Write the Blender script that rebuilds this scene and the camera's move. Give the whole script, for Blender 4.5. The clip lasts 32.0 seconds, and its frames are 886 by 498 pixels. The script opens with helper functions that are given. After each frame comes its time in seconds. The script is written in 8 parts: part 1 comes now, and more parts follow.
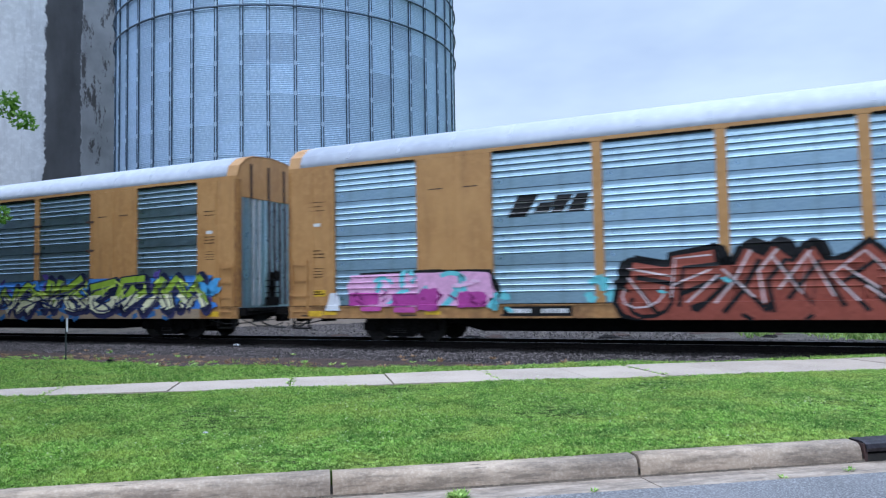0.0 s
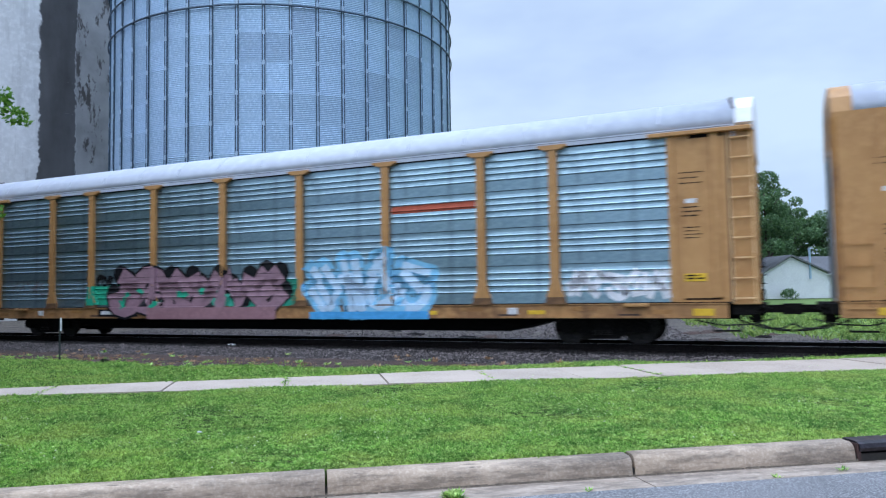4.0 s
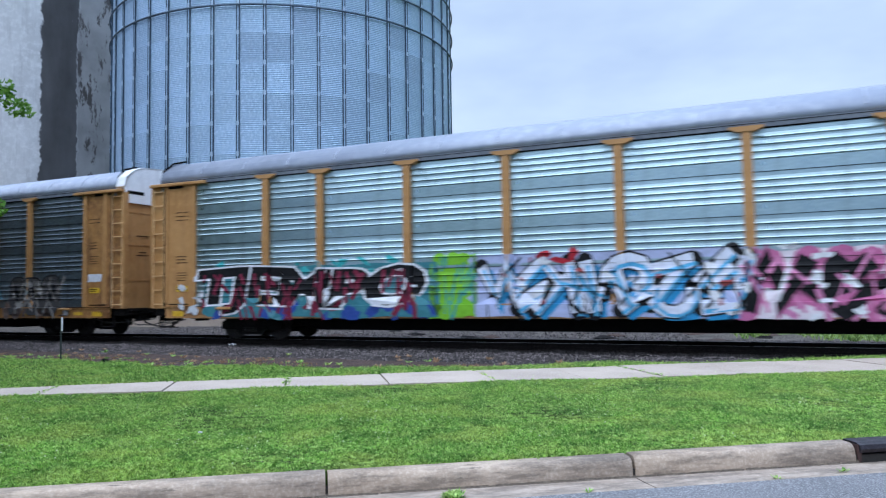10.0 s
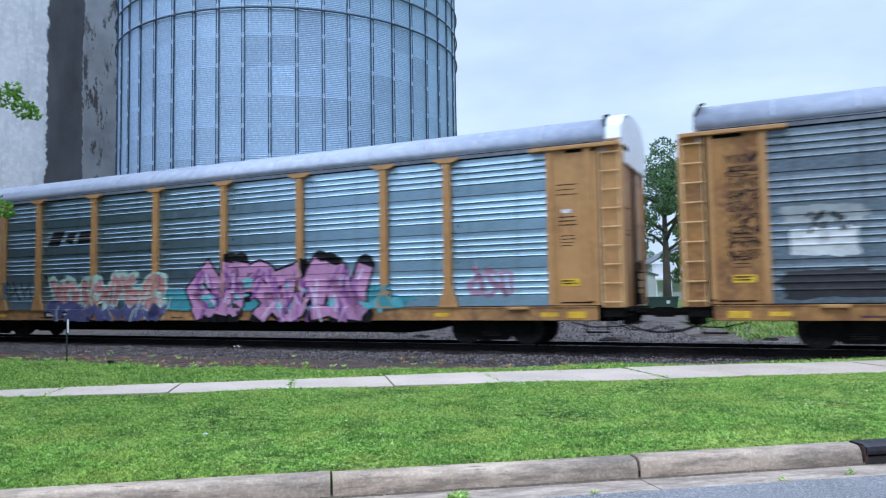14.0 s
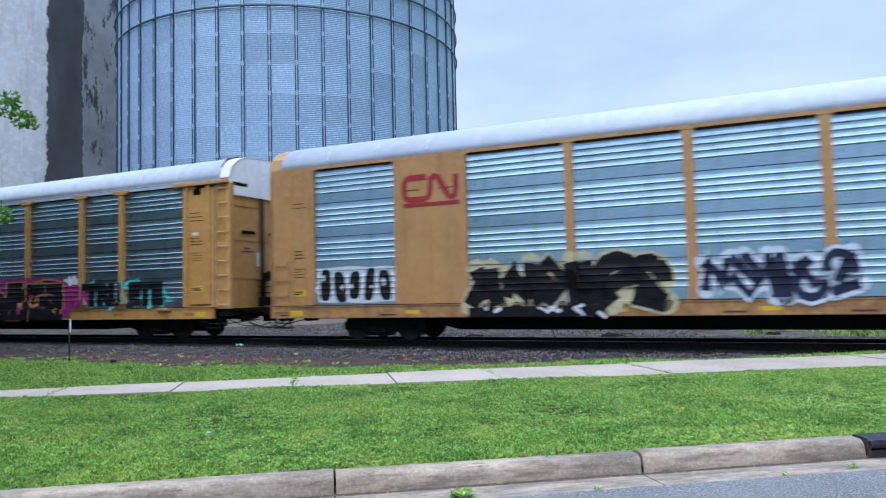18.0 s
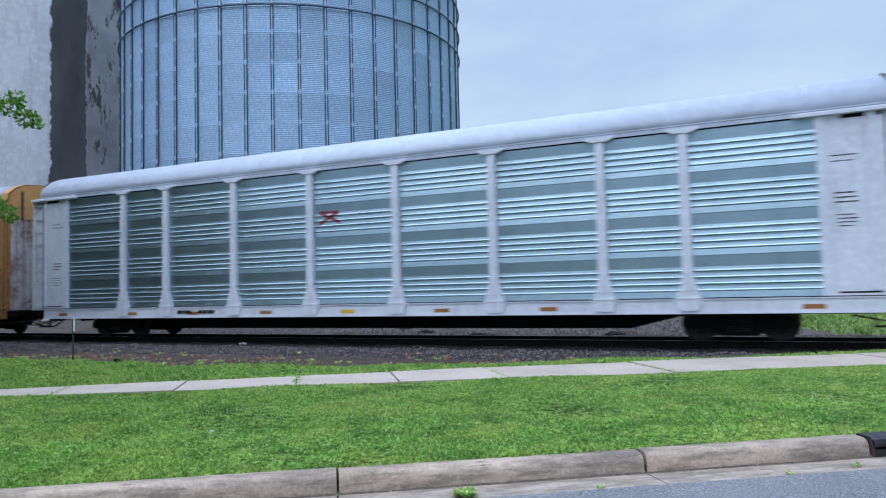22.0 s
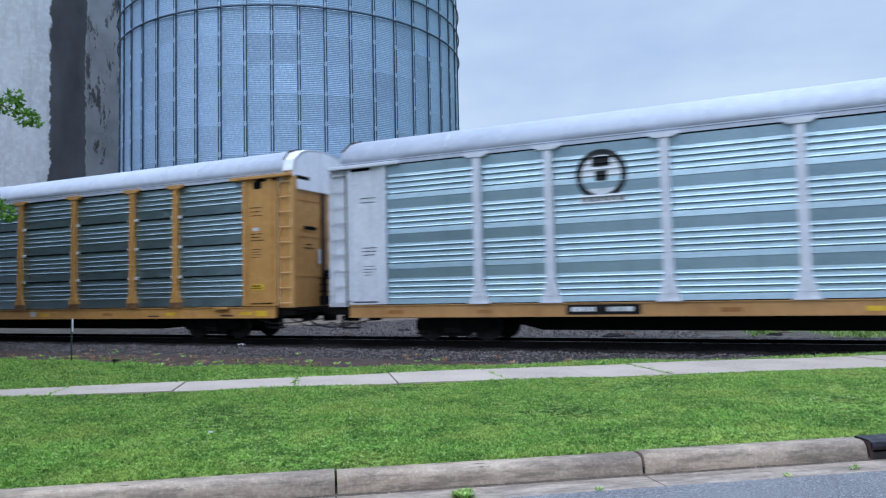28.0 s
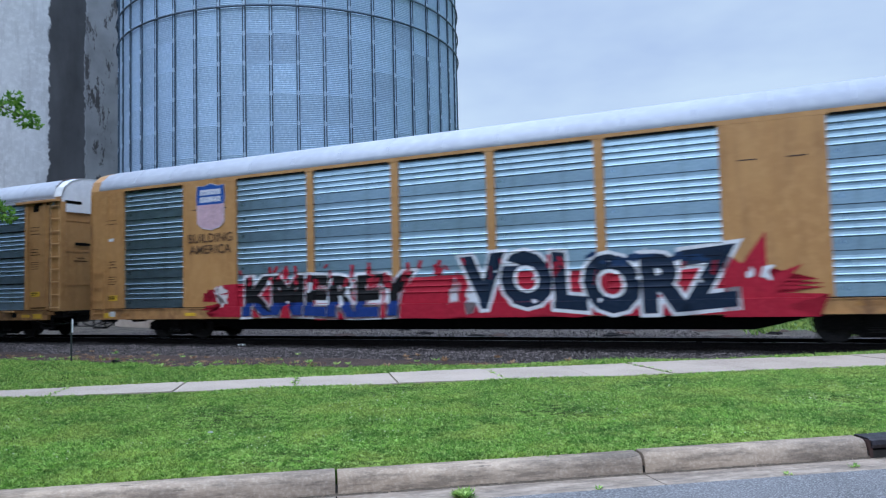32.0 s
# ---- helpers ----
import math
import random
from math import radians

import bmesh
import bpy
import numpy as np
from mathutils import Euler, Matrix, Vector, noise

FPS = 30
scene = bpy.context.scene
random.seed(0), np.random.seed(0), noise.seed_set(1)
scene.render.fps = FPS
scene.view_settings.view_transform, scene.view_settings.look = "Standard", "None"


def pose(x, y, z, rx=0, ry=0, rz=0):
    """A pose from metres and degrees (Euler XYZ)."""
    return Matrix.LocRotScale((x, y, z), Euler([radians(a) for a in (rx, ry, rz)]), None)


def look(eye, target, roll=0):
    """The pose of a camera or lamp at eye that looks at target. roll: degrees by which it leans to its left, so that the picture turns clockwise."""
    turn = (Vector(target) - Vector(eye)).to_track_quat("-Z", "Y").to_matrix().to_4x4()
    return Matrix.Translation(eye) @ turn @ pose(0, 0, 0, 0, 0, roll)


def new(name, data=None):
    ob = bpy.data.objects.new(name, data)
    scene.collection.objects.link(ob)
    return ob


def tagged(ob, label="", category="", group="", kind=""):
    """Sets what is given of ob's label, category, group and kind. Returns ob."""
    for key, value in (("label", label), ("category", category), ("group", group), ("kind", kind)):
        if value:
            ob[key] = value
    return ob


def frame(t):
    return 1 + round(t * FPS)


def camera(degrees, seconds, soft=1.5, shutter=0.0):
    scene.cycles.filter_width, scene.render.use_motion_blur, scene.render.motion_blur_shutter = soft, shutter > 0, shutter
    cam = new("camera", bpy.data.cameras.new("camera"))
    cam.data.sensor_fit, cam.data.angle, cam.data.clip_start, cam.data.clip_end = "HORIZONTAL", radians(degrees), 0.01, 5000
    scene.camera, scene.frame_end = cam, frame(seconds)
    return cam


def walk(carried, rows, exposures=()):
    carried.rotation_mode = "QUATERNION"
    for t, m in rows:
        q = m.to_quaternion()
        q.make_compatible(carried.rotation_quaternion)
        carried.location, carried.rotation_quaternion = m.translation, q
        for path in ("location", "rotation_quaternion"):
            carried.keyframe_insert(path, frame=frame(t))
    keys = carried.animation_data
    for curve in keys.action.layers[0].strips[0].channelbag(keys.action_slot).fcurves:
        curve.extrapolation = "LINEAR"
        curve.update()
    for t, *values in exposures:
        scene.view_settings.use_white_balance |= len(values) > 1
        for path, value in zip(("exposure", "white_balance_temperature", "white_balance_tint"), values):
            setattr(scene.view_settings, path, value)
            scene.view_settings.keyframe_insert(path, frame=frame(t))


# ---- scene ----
EYE = 1.52
cam = camera(62, 32.0, soft=1.2, shutter=0.36)
# seconds, yaw to the right, pitch up, roll (degrees), sway in metres
PATH = [
    (0.0, -0.000, 3.402, -1.017, 0.000, -0.000, 0.000),
    (0.5, 0.063, 3.373, -1.074, 0.007, 0.000, 0.001),
    (1.0, 0.126, 3.355, -1.080, 0.008, -0.001, 0.003),
    (1.5, 0.178, 3.353, -1.055, 0.006, -0.002, 0.003),
    (2.0, 0.209, 3.341, -1.047, 0.006, -0.002, 0.004),
    (2.5, 0.236, 3.340, -1.038, 0.004, -0.002, 0.005),
    (3.0, 0.269, 3.378, -0.994, 0.000, -0.001, 0.002),
    (3.5, 0.303, 3.420, -0.944, -0.000, 0.001, -0.003),
    (5.5, 0.579, 3.364, -0.966, 0.001, -0.004, -0.007),
    (6.0, 0.586, 3.382, -0.971, 0.003, -0.002, -0.003),
    (6.5, 0.594, 3.375, -0.996, 0.005, -0.001, -0.001),
    (7.0, 0.608, 3.356, -1.014, 0.006, -0.003, -0.001),
    (7.5, 0.607, 3.354, -0.988, 0.004, -0.005, -0.003),
    (8.0, 0.559, 3.366, -0.936, 0.001, -0.005, -0.002),
    (8.5, 0.477, 3.390, -0.879, 0.000, -0.004, -0.000),
    (9.0, 0.403, 3.413, -0.832, 0.000, -0.005, 0.000),
    (9.5, 0.347, 3.413, -0.826, 0.001, -0.005, 0.001),
    (10.0, 0.292, 3.406, -0.860, 0.003, -0.005, 0.002),
    (10.5, 0.235, 3.416, -0.870, 0.004, -0.003, -0.000),
    (11.0, 0.173, 3.443, -0.821, 0.003, -0.000, -0.003),
    (11.5, 0.104, 3.478, -0.747, 0.002, 0.001, -0.004),
    (12.0, 0.034, 3.509, -0.701, 0.001, -0.002, -0.001),
    (12.5, -0.021, 3.543, -0.689, 0.001, -0.005, 0.002),
    (13.0, -0.046, 3.583, -0.707, 0.000, -0.004, -0.000),
    (13.5, -0.060, 3.602, -0.774, 0.001, -0.004, -0.004),
    (14.0, -0.074, 3.581, -0.877, 0.003, -0.006, -0.005),
    (14.5, -0.073, 3.537, -0.977, 0.001, -0.005, -0.002),
    (16.5, -0.128, 3.581, -1.205, 0.005, -0.004, -0.001),
    (17.0, -0.146, 3.525, -1.283, 0.006, -0.003, -0.004),
    (17.5, -0.161, 3.438, -1.317, 0.005, -0.002, -0.005),
    (18.0, -0.180, 3.327, -1.337, 0.003, -0.002, -0.001),
    (18.5, -0.211, 3.270, -1.313, 0.002, -0.004, 0.001),
    (19.0, -0.265, 3.277, -1.248, 0.001, -0.005, -0.001),
    (19.5, -0.339, 3.284, -1.211, 0.000, -0.002, -0.001),
    (20.0, -0.414, 3.281, -1.217, 0.001, -0.001, -0.001),
    (20.5, -0.469, 3.273, -1.265, 0.004, -0.003, -0.002),
    (21.0, -0.486, 3.259, -1.322, 0.007, -0.005, -0.003),
    (21.5, -0.460, 3.244, -1.356, 0.006, -0.002, -0.003),
    (22.0, -0.413, 3.229, -1.368, 0.005, 0.003, 0.000),
    (22.5, -0.370, 3.228, -1.339, 0.003, 0.005, 0.002),
    (23.0, -0.353, 3.240, -1.293, 0.002, 0.005, 0.001),
    (23.5, -0.361, 3.259, -1.252, 0.003, 0.003, -0.000),
    (24.0, -0.386, 3.285, -1.224, 0.002, -0.002, -0.001),
    (24.5, -0.418, 3.310, -1.226, 0.002, -0.004, -0.001),
    (25.0, -0.441, 3.323, -1.237, 0.001, -0.004, -0.002),
    (25.5, -0.453, 3.317, -1.255, 0.001, -0.003, 0.000),
    (27.5, -0.356, 3.334, -1.203, 0.004, -0.001, 0.000),
    (28.0, -0.335, 3.336, -1.209, 0.006, -0.002, 0.001),
    (28.5, -0.310, 3.363, -1.182, 0.004, -0.003, -0.002),
    (29.0, -0.290, 3.387, -1.163, 0.003, -0.005, -0.005),
    (29.5, -0.271, 3.378, -1.173, 0.006, -0.006, -0.003),
    (30.0, -0.235, 3.351, -1.186, 0.007, -0.004, -0.000),
    (30.5, -0.202, 3.349, -1.186, 0.005, -0.006, 0.000),
    (31.0, -0.197, 3.371, -1.196, 0.001, -0.009, -0.003),
    (31.5, -0.230, 3.376, -1.254, 0.001, -0.011, -0.005),
    (32.0, -0.303, 3.323, -1.363, 0.005, -0.007, -0.001),
]


def camera_pose(yaw, tilt, lean, dx, dy, dz):
    a, b = radians(yaw), radians(tilt)
    eye = Vector((dx, dy, EYE + dz))
    way = Vector((math.sin(a) * math.cos(b), math.cos(a) * math.cos(b), math.sin(b)))
    return look(eye, eye + way * 20, lean)


walk(cam, [(t, camera_pose(*row)) for t, *row in PATH],
     [(0.0, 0.1, 6300, 7), (6.0, 0.1, 6300, 7), (7.0, 0.18, 6300, 7), (9.0, 0.2, 6300, 7), (10.0, 0.1, 6300, 7), (11.0, 0.1, 6300, 7), (12.0, 0.2, 6300, 7), (14.0, 0.21, 6300, 7), (17.0, 0.12, 6300, 7), (20.0, 0.1, 6300, 7), (22.0, -0.08, 6250, 7), (23.0, -0.19, 6250, 7), (24.0, -0.1, 6250, 7), (25.0, 0.02, 6250, 7), (28.0, -0.1, 6250, 7), (30.0, -0.12, 6250, 7), (32.0, -0.08, 6250, 7)])

# ---------------------------------------------------------------- sky and sun
SUN_AZ, SUN_EL = radians(215), radians(67)
world = bpy.data.worlds.new("sky")
scene.world = world
world.use_nodes = True
wn, wl = world.node_tree.nodes, world.node_tree.links
back = wn["Background"]
sky = wn.new("ShaderNodeTexSky")
sky.sky_type, sky.sun_disc, sky.sun_elevation, sky.sun_rotation = "NISHITA", False, SUN_EL, SUN_AZ
wcoord = wn.new("ShaderNodeTexCoord")
squash = wn.new("ShaderNodeMapping")
squash.inputs["Scale"].default_value = (1.0, 1.0, 2.6)
clouds = wn.new("ShaderNodeTexNoise")
clouds.inputs["Scale"].default_value, clouds.inputs["Detail"].default_value, clouds.inputs["Roughness"].default_value = 1.7, 5, 0.55
ramp = wn.new("ShaderNodeValToRGB")
ramp.color_ramp.elements[0].position, ramp.color_ramp.elements[0].color = 0.36, (0.43, 0.56, 0.89, 1)
ramp.color_ramp.elements[1].position, ramp.color_ramp.elements[1].color = 0.66, (0.66, 0.81, 1.03, 1)
dim = wn.new("ShaderNodeMix")
dim.data_type, dim.blend_type = "RGBA", "MULTIPLY"
dim.inputs[0].default_value, dim.inputs[7].default_value = 1.0, (0.09, 0.09, 0.09, 1)
veil = wn.new("ShaderNodeMix")
veil.data_type = "RGBA"
veil.inputs[0].default_value = 0.92
wl.new(wcoord.outputs["Generated"], squash.inputs[0])
wl.new(squash.outputs[0], clouds.inputs["Vector"])
wl.new(clouds.outputs["Fac"], ramp.inputs[0])
wl.new(sky.outputs[0], dim.inputs[6])
wl.new(dim.outputs[2], veil.inputs[6])
# an overcast sky is about twice as bright overhead as near the horizon
updown = wn.new("ShaderNodeSeparateXYZ")
lift = wn.new("ShaderNodeMapRange")
lift.inputs[1].default_value, lift.inputs[2].default_value, lift.inputs[3].default_value, lift.inputs[4].default_value = 0.42, 1.0, 1.0, 3.2
overhead = wn.new("ShaderNodeMix")
overhead.data_type, overhead.blend_type = "RGBA", "MULTIPLY"
overhead.inputs[0].default_value = 1.0
wl.new(wcoord.outputs["Generated"], updown.inputs[0])
wl.new(updown.outputs["Z"], lift.inputs[0])
wl.new(ramp.outputs[0], overhead.inputs[6])
wl.new(lift.outputs[0], overhead.inputs[7])
wl.new(overhead.outputs[2], veil.inputs[7])
wl.new(veil.outputs[2], back.inputs["Color"])
back.inputs["Strength"].default_value = 1.0

sun = new("sun", bpy.data.lights.new("sun", "SUN"))
sun.data.energy, sun.data.angle, sun.data.color = 1.75, radians(80), (0.96, 0.97, 0.97)
sun.matrix_world = look((0, 0, 60), Vector((0, 0, 60)) - Vector((math.sin(SUN_AZ) * math.cos(SUN_EL), math.cos(SUN_AZ) * math.cos(SUN_EL), math.sin(SUN_EL))))

# ---------------------------------------------------------------- materials
def mix_rgb(nt, fac, a, b, blend="MIX"):
    m = nt.nodes.new("ShaderNodeMix")
    m.data_type, m.blend_type = "RGBA", blend
    for socket, value in ((m.inputs[0], fac), (m.inputs[6], a), (m.inputs[7], b)):
        if hasattr(value, "node"):
            nt.links.new(value, socket)
        elif isinstance(value, (int, float)):
            socket.default_value = value
        else:
            socket.default_value = (*value, 1) if len(value) == 3 else value
    return m.outputs[2]


def noise_fac(nt, vec, scale, lo=0.4, hi=0.6, detail=4, rough=0.55, stretch=None):
    if stretch:
        mp = nt.nodes.new("ShaderNodeMapping")
        mp.inputs["Scale"].default_value = stretch
        nt.links.new(vec, mp.inputs[0])
        vec = mp.outputs[0]
    n = nt.nodes.new("ShaderNodeTexNoise")
    n.inputs["Scale"].default_value, n.inputs["Detail"].default_value, n.inputs["Roughness"].default_value = scale, detail, rough
    nt.links.new(vec, n.inputs["Vector"])
    r = nt.nodes.new("ShaderNodeMapRange")
    r.inputs[1].default_value, r.inputs[2].default_value = lo, hi
    nt.links.new(n.outputs["Fac"], r.inputs[0])
    return r.outputs[0]


def surface(name, base, dark=None, light=None, rough=0.6, metal=0.0, big=0.8, fine=25.0, bump=0.15, depth=0.01, streak=0.0,
            streak_colour=(0.08, 0.05, 0.03), vary=0.0, island=0.0, coat=0.0, spec=0.5):
    """A weathered surface: two scales of stain over the base colour, streaks that run down, fine relief."""
    mat = bpy.data.materials.new(name)
    mat.use_nodes = True
    nt = mat.node_tree
    bsdf = nt.nodes["Principled BSDF"]
    co = nt.nodes.new("ShaderNodeTexCoord").outputs["Object"]
    dark = dark or tuple(c * 0.7 for c in base)
    light = light or tuple(min(1, c * 1.15) for c in base)
    col = mix_rgb(nt, noise_fac(nt, co, big, 0.35, 0.65), dark, base)
    col = mix_rgb(nt, noise_fac(nt, co, fine, 0.45, 0.75), col, light)
    if streak:
        s = noise_fac(nt, co, 3.0, 0.52, 0.75, detail=6, stretch=(1, 1, 0.12))
        m = nt.nodes.new("ShaderNodeMath")
        m.operation = "MULTIPLY"
        m.inputs[1].default_value = streak
        nt.links.new(s, m.inputs[0])
        col = mix_rgb(nt, m.outputs[0], col, streak_colour)
    if vary or island:
        src = nt.nodes.new("ShaderNodeObjectInfo").outputs["Random"] if vary else nt.nodes.new("ShaderNodeNewGeometry").outputs["Random Per Island"]
        r = nt.nodes.new("ShaderNodeMapRange")
        amount = vary or island
        r.inputs[3].default_value, r.inputs[4].default_value = 1 - amount, 1 + amount
        nt.links.new(src, r.inputs[0])
        hsv = nt.nodes.new("ShaderNodeHueSaturation")
        nt.links.new(r.outputs[0], hsv.inputs["Value"])
        nt.links.new(col, hsv.inputs["Color"])
        col = hsv.outputs[0]
    nt.links.new(col, bsdf.inputs["Base Color"])
    bsdf.inputs["Metallic"].default_value = metal
    bsdf.inputs["Specular IOR Level"].default_value = spec
    bsdf.inputs["Coat Weight"].default_value = coat
    rr = nt.nodes.new("ShaderNodeMapRange")
    rr.inputs[3].default_value, rr.inputs[4].default_value = max(0.03, rough - 0.1), min(1, rough + 0.12)
    nt.links.new(noise_fac(nt, co, fine * 0.3, 0.3, 0.7), rr.inputs[0])
    nt.links.new(rr.outputs[0], bsdf.inputs["Roughness"])
    if bump:
        b = nt.nodes.new("ShaderNodeBump")
        b.inputs["Strength"].default_value, b.inputs["Distance"].default_value = bump, depth
        nt.links.new(noise_fac(nt, co, fine, 0.2, 0.8), b.inputs["Height"])
        nt.links.new(b.outputs[0], bsdf.inputs["Normal"])
    return mat


def worn_kerb(*args, **more):
    """Cast concrete with scuffs and dirt that run along its length."""
    mat = surface(*args, **more)
    nt = mat.node_tree
    bsdf = nt.nodes["Principled BSDF"]
    col = bsdf.inputs["Base Color"].links[0].from_socket
    co = nt.nodes.new("ShaderNodeTexCoord").outputs["Object"]
    col = mix_rgb(nt, noise_fac(nt, co, 6.0, 0.44, 0.6, detail=7, rough=0.75, stretch=(0.35, 1, 1.8)), col, mix_rgb(nt, 0.62, col, (0.09, 0.07, 0.055)))
    col = mix_rgb(nt, noise_fac(nt, co, 16.0, 0.62, 0.7, detail=5, rough=0.7, stretch=(0.2, 1, 1.6)), col, mix_rgb(nt, 0.7, col, (0.06, 0.05, 0.04)))
    nt.links.new(col, bsdf.inputs["Base Color"])
    return mat


GOLD = surface("gold_paint", (0.49, 0.255, 0.092), (0.4, 0.195, 0.065), (0.515, 0.275, 0.105), rough=0.5, big=0.9, fine=6, streak=0.42, streak_colour=(0.2, 0.085, 0.03), bump=0.02)
# Gold lightened well past the car paint, to paint highlights on the rungs.
RUNG = surface("lit_rung_paint", (0.78, 0.5, 0.24), (0.6, 0.34, 0.14), (0.85, 0.6, 0.34), rough=0.45, big=3, fine=9)
GOLD_RUST = surface("rusty_gold_paint", (0.38, 0.18, 0.05), (0.2, 0.085, 0.03), (0.46, 0.23, 0.07), rough=0.65, big=1.1, fine=7, streak=0.6, streak_colour=(0.07, 0.035, 0.02), bump=0.08)
SILL_GOLD = surface("dirty_gold_sill", (0.43, 0.215, 0.075), (0.24, 0.115, 0.045), (0.49, 0.26, 0.1), rough=0.62, big=1.5, fine=6, streak=0.55, streak_colour=(0.1, 0.05, 0.03), bump=0.06)
GOLD_CLEAN = surface("clean_gold_paint", (0.55, 0.275, 0.08), (0.47, 0.23, 0.06), (0.6, 0.32, 0.1), rough=0.5, big=0.5, fine=6, streak=0.2, streak_colour=(0.2, 0.09, 0.03), bump=0.03)
WHITE_CAR = surface("white_car_paint", (0.7, 0.715, 0.78), (0.58, 0.59, 0.66), (0.78, 0.79, 0.85), rough=0.45, big=0.6, fine=8, streak=0.3, streak_colour=(0.3, 0.27, 0.26), bump=0.03)
SCREEN = surface("galvanised_screen", (0.37, 0.49, 0.53), (0.3, 0.4, 0.44), (0.43, 0.56, 0.6), rough=0.34, metal=0.92, big=0.6, fine=14, streak=0.3, streak_colour=(0.14, 0.15, 0.16), bump=0.015, vary=0.12)
SCREEN_DARK = surface("weathered_dark_screen", (0.16, 0.2, 0.23), (0.1, 0.125, 0.145), (0.23, 0.275, 0.31), rough=0.42, metal=0.85, big=0.5, fine=14, streak=0.4, streak_colour=(0.045, 0.05, 0.05), bump=0.015, vary=0.15)
SCREEN_TEAL = surface("bluish_galvanised_screen", (0.32, 0.45, 0.545), (0.26, 0.37, 0.455), (0.375, 0.515, 0.61), rough=0.34, metal=0.92, big=0.5, fine=14, streak=0.28, streak_colour=(0.1, 0.13, 0.13), bump=0.015, vary=0.1)
SCREEN_PALE = surface("pale_green_screen", (0.37, 0.48, 0.53), (0.32, 0.42, 0.47), (0.42, 0.53, 0.58), rough=0.36, metal=0.92, big=0.5, fine=14, streak=0.15, streak_colour=(0.12, 0.15, 0.14), bump=0.015, vary=0.1)
SCREEN_WORN = surface("worn_grey_screen", (0.15, 0.18, 0.21), (0.095, 0.115, 0.14), (0.24, 0.275, 0.31), rough=0.44, metal=0.8, big=0.7, fine=11, streak=0.35, streak_colour=(0.07, 0.075, 0.08), bump=0.015, vary=0.15)
SCREEN_DULL = surface("dull_bluish_screen", (0.28, 0.4, 0.46), (0.21, 0.3, 0.36), (0.35, 0.47, 0.53), rough=0.4, metal=0.88, big=0.6, fine=12, streak=0.4, streak_colour=(0.08, 0.1, 0.105), bump=0.015, vary=0.12)
ROOF_EDGE = surface("dull_roof_edge", (0.15, 0.17, 0.21), (0.1, 0.115, 0.145), (0.2, 0.22, 0.26), rough=0.6, big=0.6, fine=6)
SHOE = surface("rusty_post_foot", (0.17, 0.085, 0.035), (0.09, 0.045, 0.022), (0.24, 0.12, 0.05), rough=0.75, big=2.5, fine=9)
DOOR_WHITE = surface("chalky_door_paint", (0.5, 0.53, 0.55), (0.36, 0.38, 0.4), (0.58, 0.6, 0.62), rough=0.6, big=1.2, fine=8, streak=0.4, streak_colour=(0.2, 0.19, 0.19))
DOOR_DIRTY = surface("sooty_door_steel", (0.17, 0.175, 0.19), (0.08, 0.08, 0.09), (0.25, 0.26, 0.28), rough=0.6, metal=0.3, big=1.2, fine=8, streak=0.6, streak_colour=(0.04, 0.035, 0.035))
GREY_RUST = surface("greasy_grey_steel", (0.1, 0.1, 0.12), (0.05, 0.05, 0.06), (0.17, 0.17, 0.2), rough=0.7, big=2, fine=12, streak=0.4)
ROOF_WHITE = surface("white_roof_paint", (0.49, 0.525, 0.615), (0.43, 0.46, 0.55), (0.54, 0.575, 0.66), rough=0.5, big=0.3, fine=4, streak=0.08, streak_colour=(0.4, 0.38, 0.4), bump=0.008)
HOOD_WHITE = surface("white_hood_paint", (0.84, 0.85, 0.88), (0.72, 0.73, 0.77), (0.88, 0.89, 0.92), rough=0.45, big=1.2, fine=8, streak=0.25, streak_colour=(0.35, 0.33, 0.34), bump=0.03)
ROOF_GREY = surface("grey_roof_metal", (0.3, 0.335, 0.42), (0.25, 0.28, 0.35), (0.36, 0.39, 0.47), rough=0.42, metal=0.3, big=0.3, fine=4, streak=0.1, streak_colour=(0.25, 0.25, 0.3), bump=0.008)
# Black for grimy parts and for strips that stand in for shade.
BLACK = surface("black_grime_and_shade", (0.006, 0.006, 0.006), (0.004, 0.004, 0.004), (0.011, 0.01, 0.01), rough=0.85, big=1.5, fine=15, spec=0.05)
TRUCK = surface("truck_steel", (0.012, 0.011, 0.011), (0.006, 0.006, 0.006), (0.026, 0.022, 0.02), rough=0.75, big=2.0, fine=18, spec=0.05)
WHEEL = surface("wheel_steel", (0.03, 0.026, 0.025), (0.014, 0.012, 0.012), (0.055, 0.046, 0.042), rough=0.6, metal=0.3, big=4, fine=20, spec=0.3)
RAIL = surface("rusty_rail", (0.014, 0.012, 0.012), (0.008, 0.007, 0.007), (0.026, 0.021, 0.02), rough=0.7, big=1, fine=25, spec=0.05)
RAIL_TOP = surface("polished_rail_head", (0.3, 0.3, 0.31), rough=0.3, metal=0.9, big=1, fine=25)
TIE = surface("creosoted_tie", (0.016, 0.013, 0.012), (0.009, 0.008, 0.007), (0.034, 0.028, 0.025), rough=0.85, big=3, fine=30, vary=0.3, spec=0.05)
CONCRETE = surface("pavement_concrete", (0.45, 0.365, 0.3), (0.35, 0.28, 0.23), (0.51, 0.425, 0.36), rough=0.8, big=0.9, fine=35, bump=0.25, depth=0.004, vary=0.06)
KERB = worn_kerb("kerb_concrete", (0.475, 0.365, 0.275), (0.35, 0.262, 0.195), (0.55, 0.44, 0.345), rough=0.82, big=1.1, fine=40, bump=0.35, depth=0.003, streak=0.12, streak_colour=(0.13, 0.1, 0.075))
